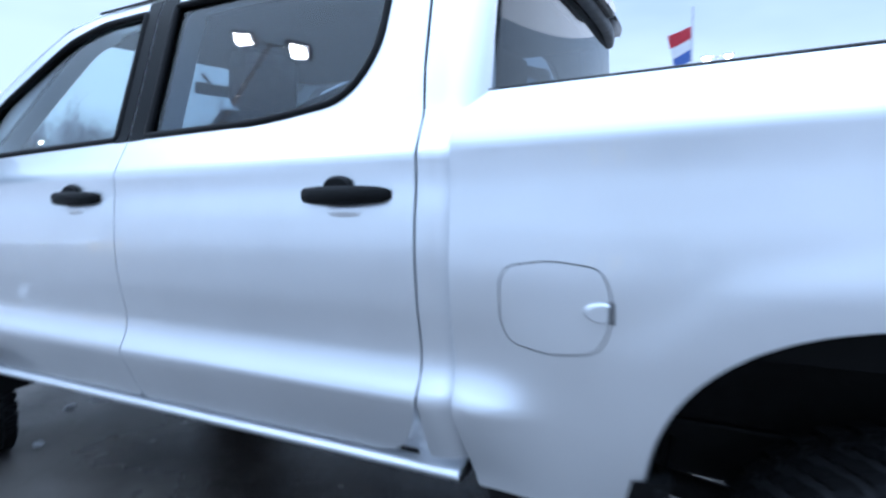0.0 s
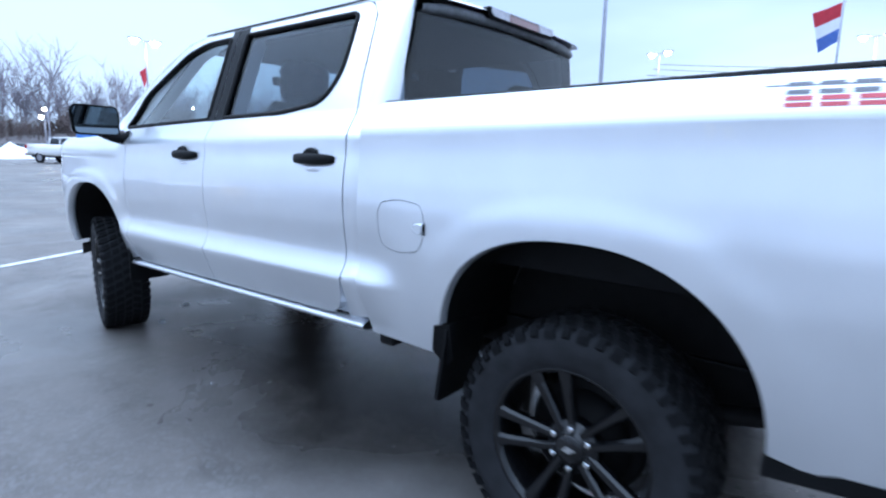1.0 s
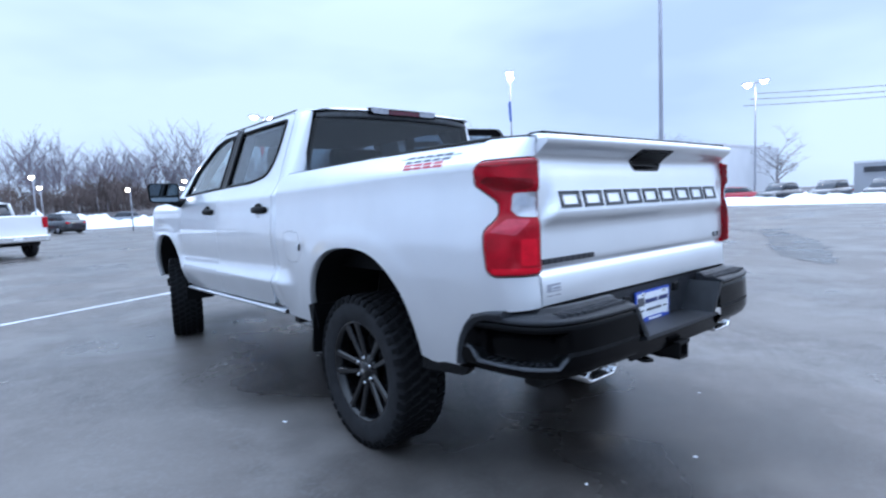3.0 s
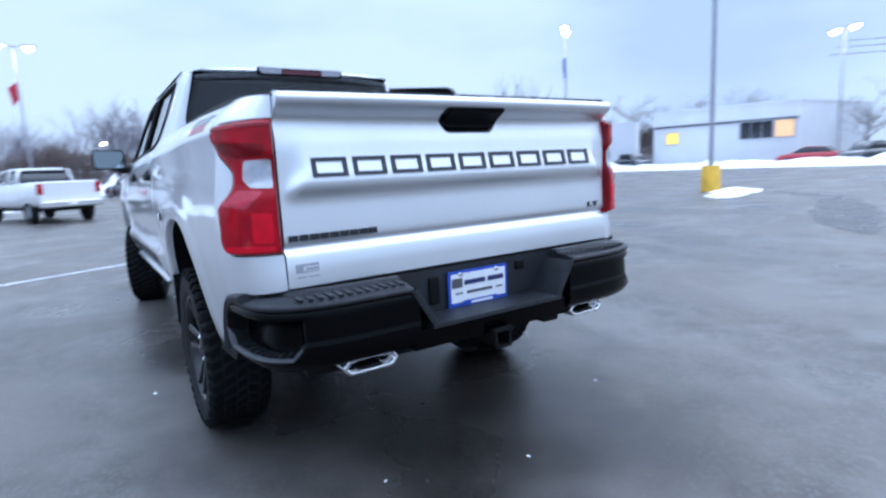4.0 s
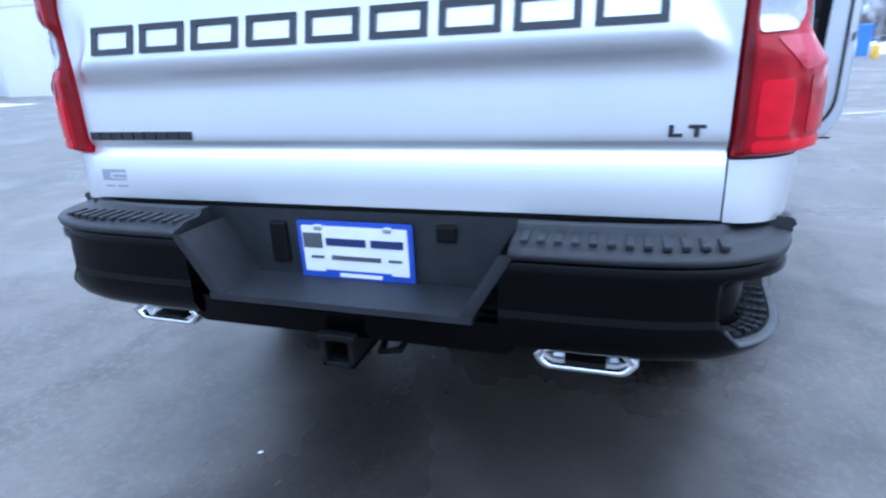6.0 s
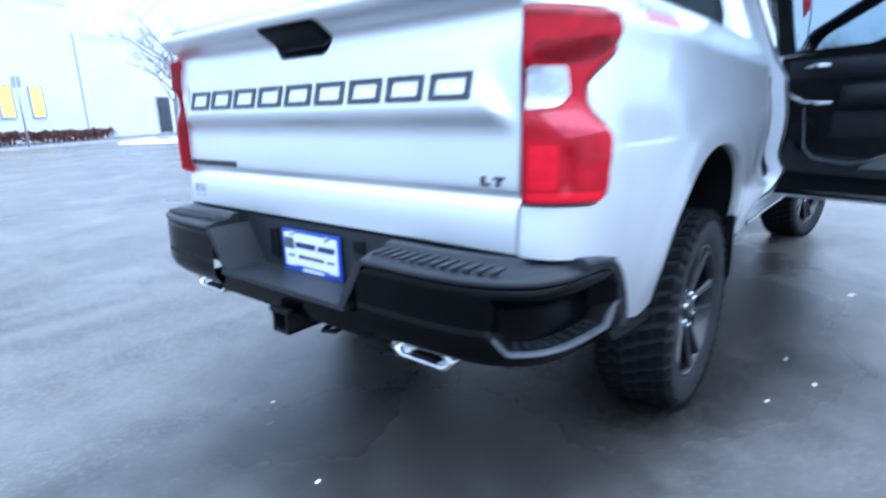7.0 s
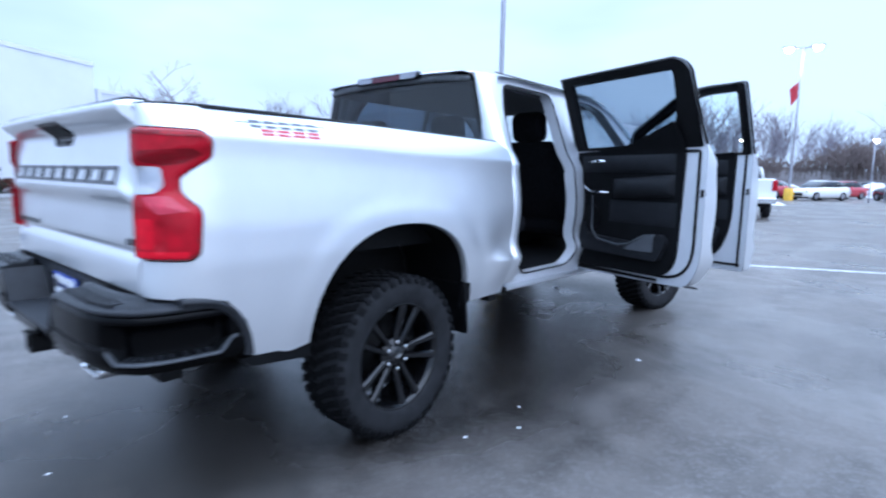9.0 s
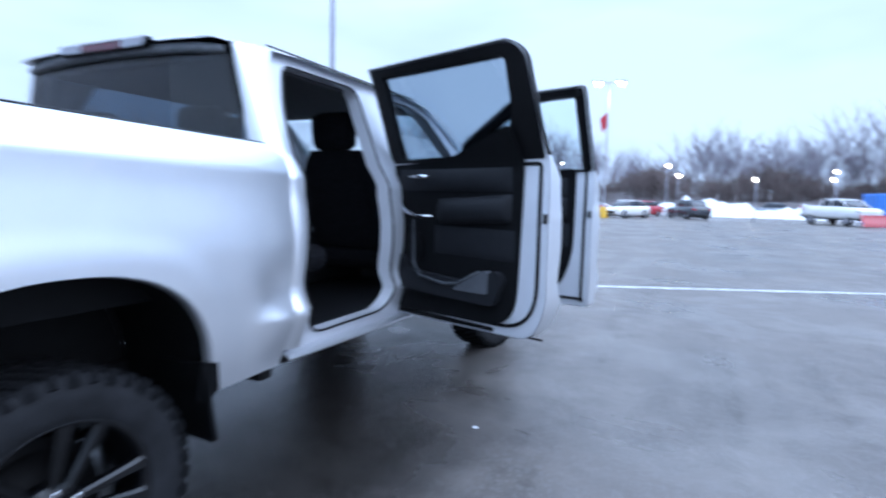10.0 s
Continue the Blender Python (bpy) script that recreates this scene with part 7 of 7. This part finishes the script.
def hedge(x0, y0, x1, y1, h, seed):
    rnd = random.Random(seed)
    a, b = Vector((x0, y0, 0)), Vector((x1, y1, 0))
    d = (b - a).normalized()
    n = Vector((-d.y, d.x, 0))
    pts = []
    for _ in range(2600):
        t = rnd.random()
        w = rnd.uniform(-0.6, 0.6)
        top = h * (0.82 + 0.25 * noise.noise(Vector((t * 9, w * 2, seed)))) * (1 - 0.35 * abs(w) ** 2)
        pts.append(a.lerp(b, t) + n * w + Vector((0, 0, 0.12 + top * rnd.random() ** 0.45)))
    tagged(new("hedge", leaf_cloud("hedge", pts, 0.13, M_HEDGE, "", "", seed)), "russet clipped winter hedge along the wall", "hedge", "hedges")


hedge(-27.2, 0.8, -30.2, 5.4, 0.75, 3)
hedge(-30.6, 5.9, -33.4, 10.3, 0.7, 4)


def conifer(x, y, h, seed):
    rnd = random.Random(seed)
    e = thing("conifer", "dark green narrow conifer beside the building", "tree", "conifers", pose(x, y, 0.10))
    bm = bmesh.new()
    tube(bm, [(0, 0, 0), (0.03, 0, h * 0.5), (0, 0, h * 0.97)], [0.12, 0.07, 0.015], 7)
    part("trunk", bm, M_BARK, e)
    pts = []
    for _ in range(5200):
        t = rnd.random() ** 0.8
        a = rnd.uniform(0, 2 * math.pi)
        lobe = 0.78 + 0.3 * noise.noise(Vector((math.cos(a) * 2, math.sin(a) * 2, t * 7 + seed)))
        r = h * 0.36 * (1 - t) ** 0.8 * lobe * rnd.uniform(0.55, 1.05) + 0.05
        pts.append((r * math.cos(a), r * math.sin(a), 0.15 + t * h * 0.97 - 0.25 * r))
    c = new("crown", leaf_cloud("crown", pts, 0.16, M_CONIFER, "", "", seed))
    c.parent = e


conifer(-28.4, 2.7, 4.4, 1)
conifer(-28.2, 0.9, 3.7, 2)
conifer(44.5, 37.5, 6.0, 3)


def twig_tree(vs, fs, base, h, rnd, spread=0.5, depth=3, thick=0.02, limbs=7):
    """Bare branches as three-sided tapering bars, added to the lists."""
    def bar(a, b, ra, rb):
        d = (b - a)
        if d.length < 1e-5:
            return
        d.normalize()
        u = d.cross(Vector((0.3, 0.5, 0.81))).normalized()
        w = d.cross(u)
        k = len(vs)
        for p, r in ((a, ra), (b, rb)):
            for i in range(3):
                ang = 2 * math.pi * i / 3
                vs.append(tuple(p + r * (u * math.cos(ang) + w * math.sin(ang))))
        for i in range(3):
            fs.append((k + i, k + (i + 1) % 3, k + 3 + (i + 1) % 3, k + 3 + i))

    def grow(a, d, length, r, lv):
        mid = a + d * length * 0.5 + Vector((rnd.uniform(-1, 1), rnd.uniform(-1, 1), 0)) * length * 0.06
        end = mid + (d + Vector((rnd.uniform(-1, 1), rnd.uniform(-1, 1), rnd.uniform(-0.1, 0.5))) * 0.18).normalized() * length * 0.5
        bar(a, mid, r, r * 0.8)
        bar(mid, end, r * 0.8, r * 0.5)
        if lv == 0:
            return
        for k in range(limbs if lv == depth else rnd.randint(3, 4)):
            t = rnd.uniform(0.35, 1.0)
            p = a.lerp(mid, t * 2) if t < 0.5 else mid.lerp(end, t * 2 - 1)
            az = rnd.uniform(0, 2 * math.pi)
            nd = (d * rnd.uniform(0.5, 1.0) + Vector((math.cos(az), math.sin(az), rnd.uniform(-0.1, 0.45))) * spread * rnd.uniform(0.8, 1.6)).normalized()
            grow(p, nd, length * rnd.uniform(0.42, 0.62), r * 0.5, lv - 1)
    grow(Vector(base), Vector((rnd.uniform(-0.05, 0.05), rnd.uniform(-0.05, 0.05), 1)).normalized(), h * 0.62, h * thick, depth)


def bare_tree(x, y, h, seed, spread=0.6, depth=4, label="bare winter tree with thin spreading branches"):
    rnd = random.Random(seed)
    e = thing("bare_tree", label, "tree", "bare trees", pose(x, y, 0))
    vs, fs = [], []
    twig_tree(vs, fs, (0, 0, -0.02), h, rnd, spread, depth, 0.013, 12)
    me = bpy.data.meshes.new("crown")
    me.from_pydata(vs, [], fs)
    me.materials.append(M_BARK)
    b = new("crown", me)
    b.parent = e
    bm = bmesh.new()
    tube(bm, [(0, 0, -0.02), (0.02, 0, 0.5), (0.01, 0.02, h * 0.3)], [h * 0.022, h * 0.017, h * 0.012], 9)
    part("trunk", bm, M_BARK, e)


bare_tree(-31.4, 13.4, 7.6, 11, 0.85, 5)
bare_tree(-12.5, 19.5, 4.6, 12, 0.9)
bare_tree(60.0, 18.0, 7.5, 13, 0.8, 5)
bare_tree(58.0, 4.5, 7.5, 14, 0.8)
bare_tree(66.0, -2.0, 7.0, 15, 0.8)
for i, (x, y, h) in enumerate(((72.0, 52.0, 12.0), (75.0, 49.0, 9.5), (77.0, 45.0, 10.5), (78.0, 42.0, 9.5), (81.0, 39.0, 10.5), (82.0, 35.0, 9.5))):
    bare_tree(x, y, h, 30 + i, 0.8, label="bare winter tree behind the showroom")

# far bank with winter woods on it, as one stretch of stuff each
bm = bmesh.new()
NB = 150


def ring_pt(a, r):
    return Vector((r * math.sin(a), r * math.cos(a), 0))


def bank(u, v):
    a = lerp(radians(-95), radians(125), u)
    r = [92, 98, 104, 112, 125, 160][round(v * 5)]
    z = [-0.02, 2.4, 3.6, 4.6, 5.2, 5.0][round(v * 5)]
    k = 0.75 + 0.5 * noise.noise(Vector((u * 14, v * 2, 3)))
    side = 1 - 0.75 * sstep(radians(45), radians(70), a)
    return ring_pt(a, r + 4 * noise.noise(Vector((u * 9, 1, 1)))) + Vector((0, 0, z * k * side))


grid(bm, NB, 5, bank)
tagged(part("far_bank", bm, M_BANK, None), "grey-brown bank of dead grass and brush behind the lot", "bank", kind="structure")
bm = bmesh.new()
grid(bm, NB, 3, lambda u, v: ring_pt(lerp(radians(-60), radians(110), u), lerp(80, 96, v) + 3 * noise.noise(Vector((u * 16, 0, 5)))) + Vector((0, 0, [0.0, 0.55, 0.5, -0.05][round(v * 3)] * (0.6 + 0.7 * abs(noise.noise(Vector((u * 40, v, 7))))))))
tagged(part("snow_verge", bm, M_SNOW, None), "strip of ploughed snow along the lot's far edge", "snow", kind="structure")
bm = bmesh.new()
SV = [Vector((34, 52, 0)), Vector((41, 42, 0)), Vector((44.5, 32, 0)), Vector((45.5, 20, 0)), Vector((45.5, 6, 0)), Vector((45.0, -12, 0))]


def verge(u, v):
    k = u * (len(SV) - 1)
    i = min(int(k), len(SV) - 2)
    p = SV[i].lerp(SV[i + 1], k - i)
    return p + Vector((lerp(-2.6, 3.0, v) + 0.7 * noise.noise(Vector((u * 22, 0, 5))), 0, [0.0, 0.55, 0.75, 0.6, -0.05][round(v * 4)] * (0.55 + 0.8 * abs(noise.noise(Vector((u * 30, v * 2, 7)))))))


grid(bm, 90, 4, verge, flip=True)
tagged(part("snow_verge", bm, M_SNOW, None), "ploughed snow ridge before the showroom", "snow", kind="structure")
rnd = random.Random(77)
vs, fs = [], []
for i in range(640):
    a = radians(rnd.uniform(-92, 65))
    r = rnd.uniform(106, 142)
    k = 0.75 + 0.55 * noise.noise(Vector((a * 6, 2, 2)))
    hgt = rnd.uniform(11.5, 20.0) * k * (1 - 0.5 * sstep(radians(40), radians(60), a))
    p = ring_pt(a, r)
    twig_tree(vs, fs, (p.x, p.y, 1.8), hgt, rnd, 0.42, 2, 0.0085, 15)
me = bpy.data.meshes.new("woods")
me.from_pydata(vs, [], fs)
me.materials.append(M_WOODS)
tagged(new("woods", me), "bare grey winter woods beyond the lot", "woods", kind="stuff")
vs, fs = [], []
for i in range(3600):
    a = radians(rnd.uniform(-92, 66))
    p = ring_pt(a, rnd.uniform(97, 112))
    k = 0.8 + 0.6 * noise.noise(Vector((a * 11, 5, 1)))
    twig_tree(vs, fs, (p.x, p.y, 1.8), rnd.uniform(3.5, 8.0) * k, rnd, 0.75, 1, 0.017, 11)
me = bpy.data.meshes.new("brush")
me.from_pydata(vs, [], fs)
me.materials.append(M_BRUSH)
tagged(new("brush", me), "dense brown leafless brush along the bank", "brush", kind="stuff")


# ---- parked vehicles ----
def ring_loft(bm, secs, smooth=True):
    """Loft closed rings of equal length; ends are capped."""
    rows = [[bm.verts.new(p) for p in r] for r in secs]
    n = len(rows[0])
    for i in range(len(rows) - 1):
        for k in range(n):
            bm.faces.new((rows[i][k], rows[i][(k + 1) % n], rows[i + 1][(k + 1) % n], rows[i + 1][k])).smooth = smooth
    bm.faces.new(rows[0][::-1])
    bm.faces.new(rows[-1])
    bmesh.ops.recalc_face_normals(bm, faces=bm.faces)


def section(y, w, z0, z1, tuck=0.06):
    m = lerp(z0, z1, 0.62)
    return [Vector(p) for p in ((-w * 0.90, y, z0), (-w * 0.985, y, lerp(z0, z1, 0.15)), (-w, y, lerp(z0, z1, 0.45)), (-w * 0.985, y, m), (-w * 0.93, y, z1 - 0.03), (-w * 0.86, y, z1),
                                (w * 0.86, y, z1), (w * 0.93, y, z1 - 0.03), (w * 0.985, y, m), (w, y, lerp(z0, z1, 0.45)), (w * 0.985, y, lerp(z0, z1, 0.15)), (w * 0.90, y, z0))]


def car_wheels(e, ys, x, r):
    for y in ys:
        for sg in (-1, 1):
            bm = bmesh.new()
            mm = Matrix.Translation((sg * x, y, r))
            spin(bm, [(r * 0.62, -0.11), (r * 0.9, -0.12), (r, -0.09), (r, 0.09), (r * 0.9, 0.12), (r * 0.62, 0.11)], 20, mm)
            bmesh.ops.recalc_face_normals(bm, faces=bm.faces)
            w = part("wheel", bm, M_TYRE, e)
            bm = bmesh.new()
            spin(bm, [(0.0, sg * 0.09), (r * 0.30, sg * 0.10), (r * 0.62, sg * 0.075)], 20, mm)
            part("rim", bm, M_POLE, w)


def parked_car(paint, m, label, tall=0.0, name="parked_car", group="parked cars"):
    e = thing(name, label, "car", group, m)
    bm = bmesh.new()
    ring_loft(bm, [section(y, w, z0, z1 + tall * 0.35 * (1 if z1 > 0.8 else 0.6)) for y, w, z0, z1 in ((-2.30, 0.70, 0.42, 0.78), (-2.22, 0.84, 0.30, 0.96), (-1.9, 0.90, 0.22, 1.02), (-0.9, 0.92, 0.20, 1.0), (0.8, 0.92, 0.20, 0.98),
                                                                  (1.3, 0.90, 0.20, 0.94), (1.9, 0.88, 0.22, 0.86), (2.2, 0.80, 0.28, 0.76), (2.32, 0.66, 0.36, 0.66))])
    part("body", bm, paint, e)
    bm = bmesh.new()
    t = tall
    ring_loft(bm, [section(y, w, 0.90, z1) for y, w, z1 in ((-1.95 - t * 0.2, 0.66, 0.99), (-1.35 - t, 0.70, 1.38 + t), (-0.9 - t, 0.71, 1.44 + t), (0.0, 0.71, 1.46 + t), (0.45, 0.69, 1.40 + t), (1.2, 0.66, 0.99))])
    part("glasshouse", bm, M_WINDOW, e, "dark car windows")
    bm = bmesh.new()
    ring_loft(bm, [section(y, w, 1.40 + t, 1.40 + t + z1) for y, w, z1 in ((-1.30 - t, 0.66, 0.02), (-0.9 - t, 0.70, 0.07), (0.0, 0.70, 0.085), (0.40, 0.66, 0.03))])
    part("roof", bm, paint, e)
    for sg in (-1, 1):
        bm = bmesh.new()
        box(bm, sg * 0.45, 2.12, 0.62, sg * 0.80, 2.26, 0.74, 0.03)
        part("headlamp", bm, M_CLEAR, e)
        bm = bmesh.new()
        box(bm, sg * 0.55, -2.30, 0.78, sg * 0.84, -2.19, 0.92, 0.02)
        part("tail_lamp", bm, M_RED, e)
    bm = bmesh.new()
    box(bm, -0.55, 2.24, 0.36, 0.55, 2.345, 0.56, 0.03)
    part("grille", bm, M_GLOSSBLK, e)
    bm = bmesh.new()
    box(bm, -0.78, -2.1, 0.16, 0.78, 2.1, 0.30)
    part("underside", bm, M_TRIM, e)
    car_wheels(e, (-1.35, 1.38), 0.82, 0.32)
    return e


def parked_pickup(paint, m, label, plough=False):
    e = thing("parked_pickup", label, "pickup truck", "parked pickups", m)
    bm = bmesh.new()
    ring_loft(bm, [section(y, w, z0, z1) for y, w, z0, z1 in ((-2.85, 0.90, 0.72, 1.38), (-2.80, 0.97, 0.62, 1.42), (-1.4, 1.0, 0.56, 1.42), (-0.6, 1.0, 0.52, 1.40), (1.2, 1.0, 0.52, 1.38), (1.5, 1.0, 0.52, 1.36),
                                                          (2.4, 0.98, 0.55, 1.32), (2.75, 0.90, 0.60, 1.22), (2.85, 0.80, 0.66, 1.10))])
    part("body", bm, paint, e)
    bm = bmesh.new()
    ring_loft(bm, [section(y, w, 1.34, z1) for y, w, z1 in ((-0.85, 0.80, 1.44), (-0.80, 0.76, 1.86), (-0.5, 0.74, 1.90), (0.6, 0.73, 1.90), (1.0, 0.71, 1.82), (1.75, 0.74, 1.42))])
    part("glasshouse", bm, M_WINDOW, e, "dark cab windows")
    bm = bmesh.new()
    ring_loft(bm, [section(y, w, 1.84, z1) for y, w, z1 in ((-0.86, 0.72, 1.89), (-0.5, 0.76, 1.94), (0.6, 0.75, 1.94), (0.98, 0.70, 1.87))])
    part("roof", bm, paint, e)
    for sg in (-1, 1):
        for a, c, r in (((sg * 0.90, -0.80, 1.36), (sg * 0.75, -0.80, 1.86), 0.06), ((sg * 0.86, 0.12, 1.36), (sg * 0.75, 0.12, 1.86), 0.04), ((sg * 0.84, 1.66, 1.38), (sg * 0.73, 0.95, 1.86), 0.045)):
            bm = bmesh.new()
            tube(bm, [a, c], r, 6)
            part("cab_pillar", bm, paint, e)
        bm = bmesh.new()
        box(bm, sg * 0.80, -2.88, 1.00, sg * 0.96, -2.76, 1.36, 0.02)
        part("tail_lamp", bm, M_RED, e)
        bm = bmesh.new()
        box(bm, sg * 0.60, 2.62, 0.95, sg * 0.92, 2.84, 1.12, 0.03)
        part("headlamp", bm, M_CLEAR, e)
    bm = bmesh.new()
    box(bm, -0.74, -2.72, 1.40, 0.74, -0.95, 1.424)
    part("bed_cover", bm, M_TRIM, e)
    bm = bmesh.new()
    box(bm, -0.95, -3.02, 0.55, 0.95, -2.82, 0.76, 0.03)
    part("rear_bumper", bm, M_CHROME, e)
    bm = bmesh.new()
    box(bm, -0.14, -3.03, 0.62, 0.14, -3.015, 0.72)
    part("plate", bm, M_PLATE, e)
    bm = bmesh.new()
    box(bm, -0.80, -2.6, 0.42, 0.80, 2.4, 0.60)
    part("underside", bm, M_TRIM, e)
    car_wheels(e, (-1.75, 1.85), 0.86, 0.40)
    if plough:
        bm = bmesh.new()
        grid(bm, 12, 6, lambda u, v: Vector(((u - 0.5) * 2.5, 3.55 + 0.14 * math.cos(math.pi * v), 0.05 + 0.80 * v)))
        part("plough_blade", bm, M_REDPAINT, e, "red snow plough blade")
        bm = bmesh.new()
        for sg in (-1, 1):
            tube(bm, [(sg * 0.4, 2.7, 0.5), (sg * 0.5, 3.5, 0.4)], 0.06, 6)
        part("plough_frame", bm, M_STEEL, e)
    return e


parked_pickup(M_WHITEPAINT, pose(-2.7, 22.4, 0, 0, 0, 21), "white crew-cab pickup truck parked in the lot")
parked_pickup(M_WHITEPAINT, pose(12.4, 48.0, 0, 0, 0, -153), "white pickup truck with a red snow plough", True)
parked_car(M_WHITEPAINT, pose(-8.5, 23.0, 0, 0, 0, 196), "white sedan parked facing the lot")
CARS = [(M_REDPAINT, 49.4, 18.4, 10, 0.0, "red sedan parked by the showroom"), (M_DARKPAINT, 49.5, 14.5, 80, 0.2, "dark sedan parked beside the showroom"), (M_DARKPAINT, 50.0, 11.0, 84, 0.25, "dark sedan parked beside the showroom"), (M_DARKPAINT, 50.5, 7.6, 86, 0.2, "dark sedan parked beside the showroom"),
        (M_GREYPAINT, 51.0, 4.2, 88, 0.0, "grey sedan parked beside the showroom"), (M_REDPAINT, 50.8, 6.0, 88, 0.3, "red utility vehicle parked by snow"), (M_WHITEPAINT, 51.5, -1.5, 90, 0.0, "white sedan parked beside a snowbank"), (M_REDPAINT, 51.5, 0.8, 90, 0.0, "red sedan parked beside a snowbank"),
        (M_DARKPAINT, 46.5, 33.6, 160, 0.2, "dark car by the showroom entrance"), (M_DARKPAINT, 2.1, 51.0, 30, 0.15, "dark utility vehicle parked far off"),
        (M_WHITEPAINT, -2.6, 47.3, 150, 0.0, "white car beside a lamp post"), (M_REDPAINT, -1.9, 54.0, 150, 0.0, "red car beside a lamp post"), (M_REDPAINT, -6.5, 48.0, 80, 0.0, "red car beside a lamp post")]
for paint, x, y, a, tall, label in CARS:
    parked_car(paint, pose(x, y, 0, 0, 0, a), label, tall)
paints = [M_GREYPAINT, M_WHITEPAINT, M_DARKPAINT, M_GREYPAINT, M_DARKPAINT, M_WHITEPAINT, M_REDPAINT]
words = ["grey", "white", "dark", "grey", "dark", "white", "red"]
for i in range(14):
    p = ring_pt(radians(-1 + 3.1 * i), 77.5)
    parked_car(paints[i % 7], pose(p.x, p.y, 0, 0, 0, 90 + 12 * (i % 3) - 2.6 * i), words[i % 7] + " car in the far parking row", 0.2 * (i % 2))
# blue covered load behind the plough truck
bm = bmesh.new()
box(bm, -2.2, -1.2, 0.0, 2.2, 1.2, 2.5, 0.12)
bx = part("covered_trailer", bm, M_BLUETARP, None)
bx.matrix_basis = pose(17.8, 55.0, 0, 0, 0, 10)
tagged(bx, "blue covered trailer behind the plough truck", "trailer")

# thin sign post before the tall building
e = thing("sign_post", "thin grey sign post on the planting strip", "sign post", m=pose(-27.6, 5.0, 0.12))
bm = bmesh.new()
tube(bm, [(0, 0, 0), (0, 0, 2.9)], 0.04, 8)
part("post", bm, M_POLE, e)
bm = bmesh.new()
box(bm, -0.03, -0.16, 2.5, 0.03, 0.16, 2.95, 0.01)
part("sign_plate", bm, M_POLE, e)
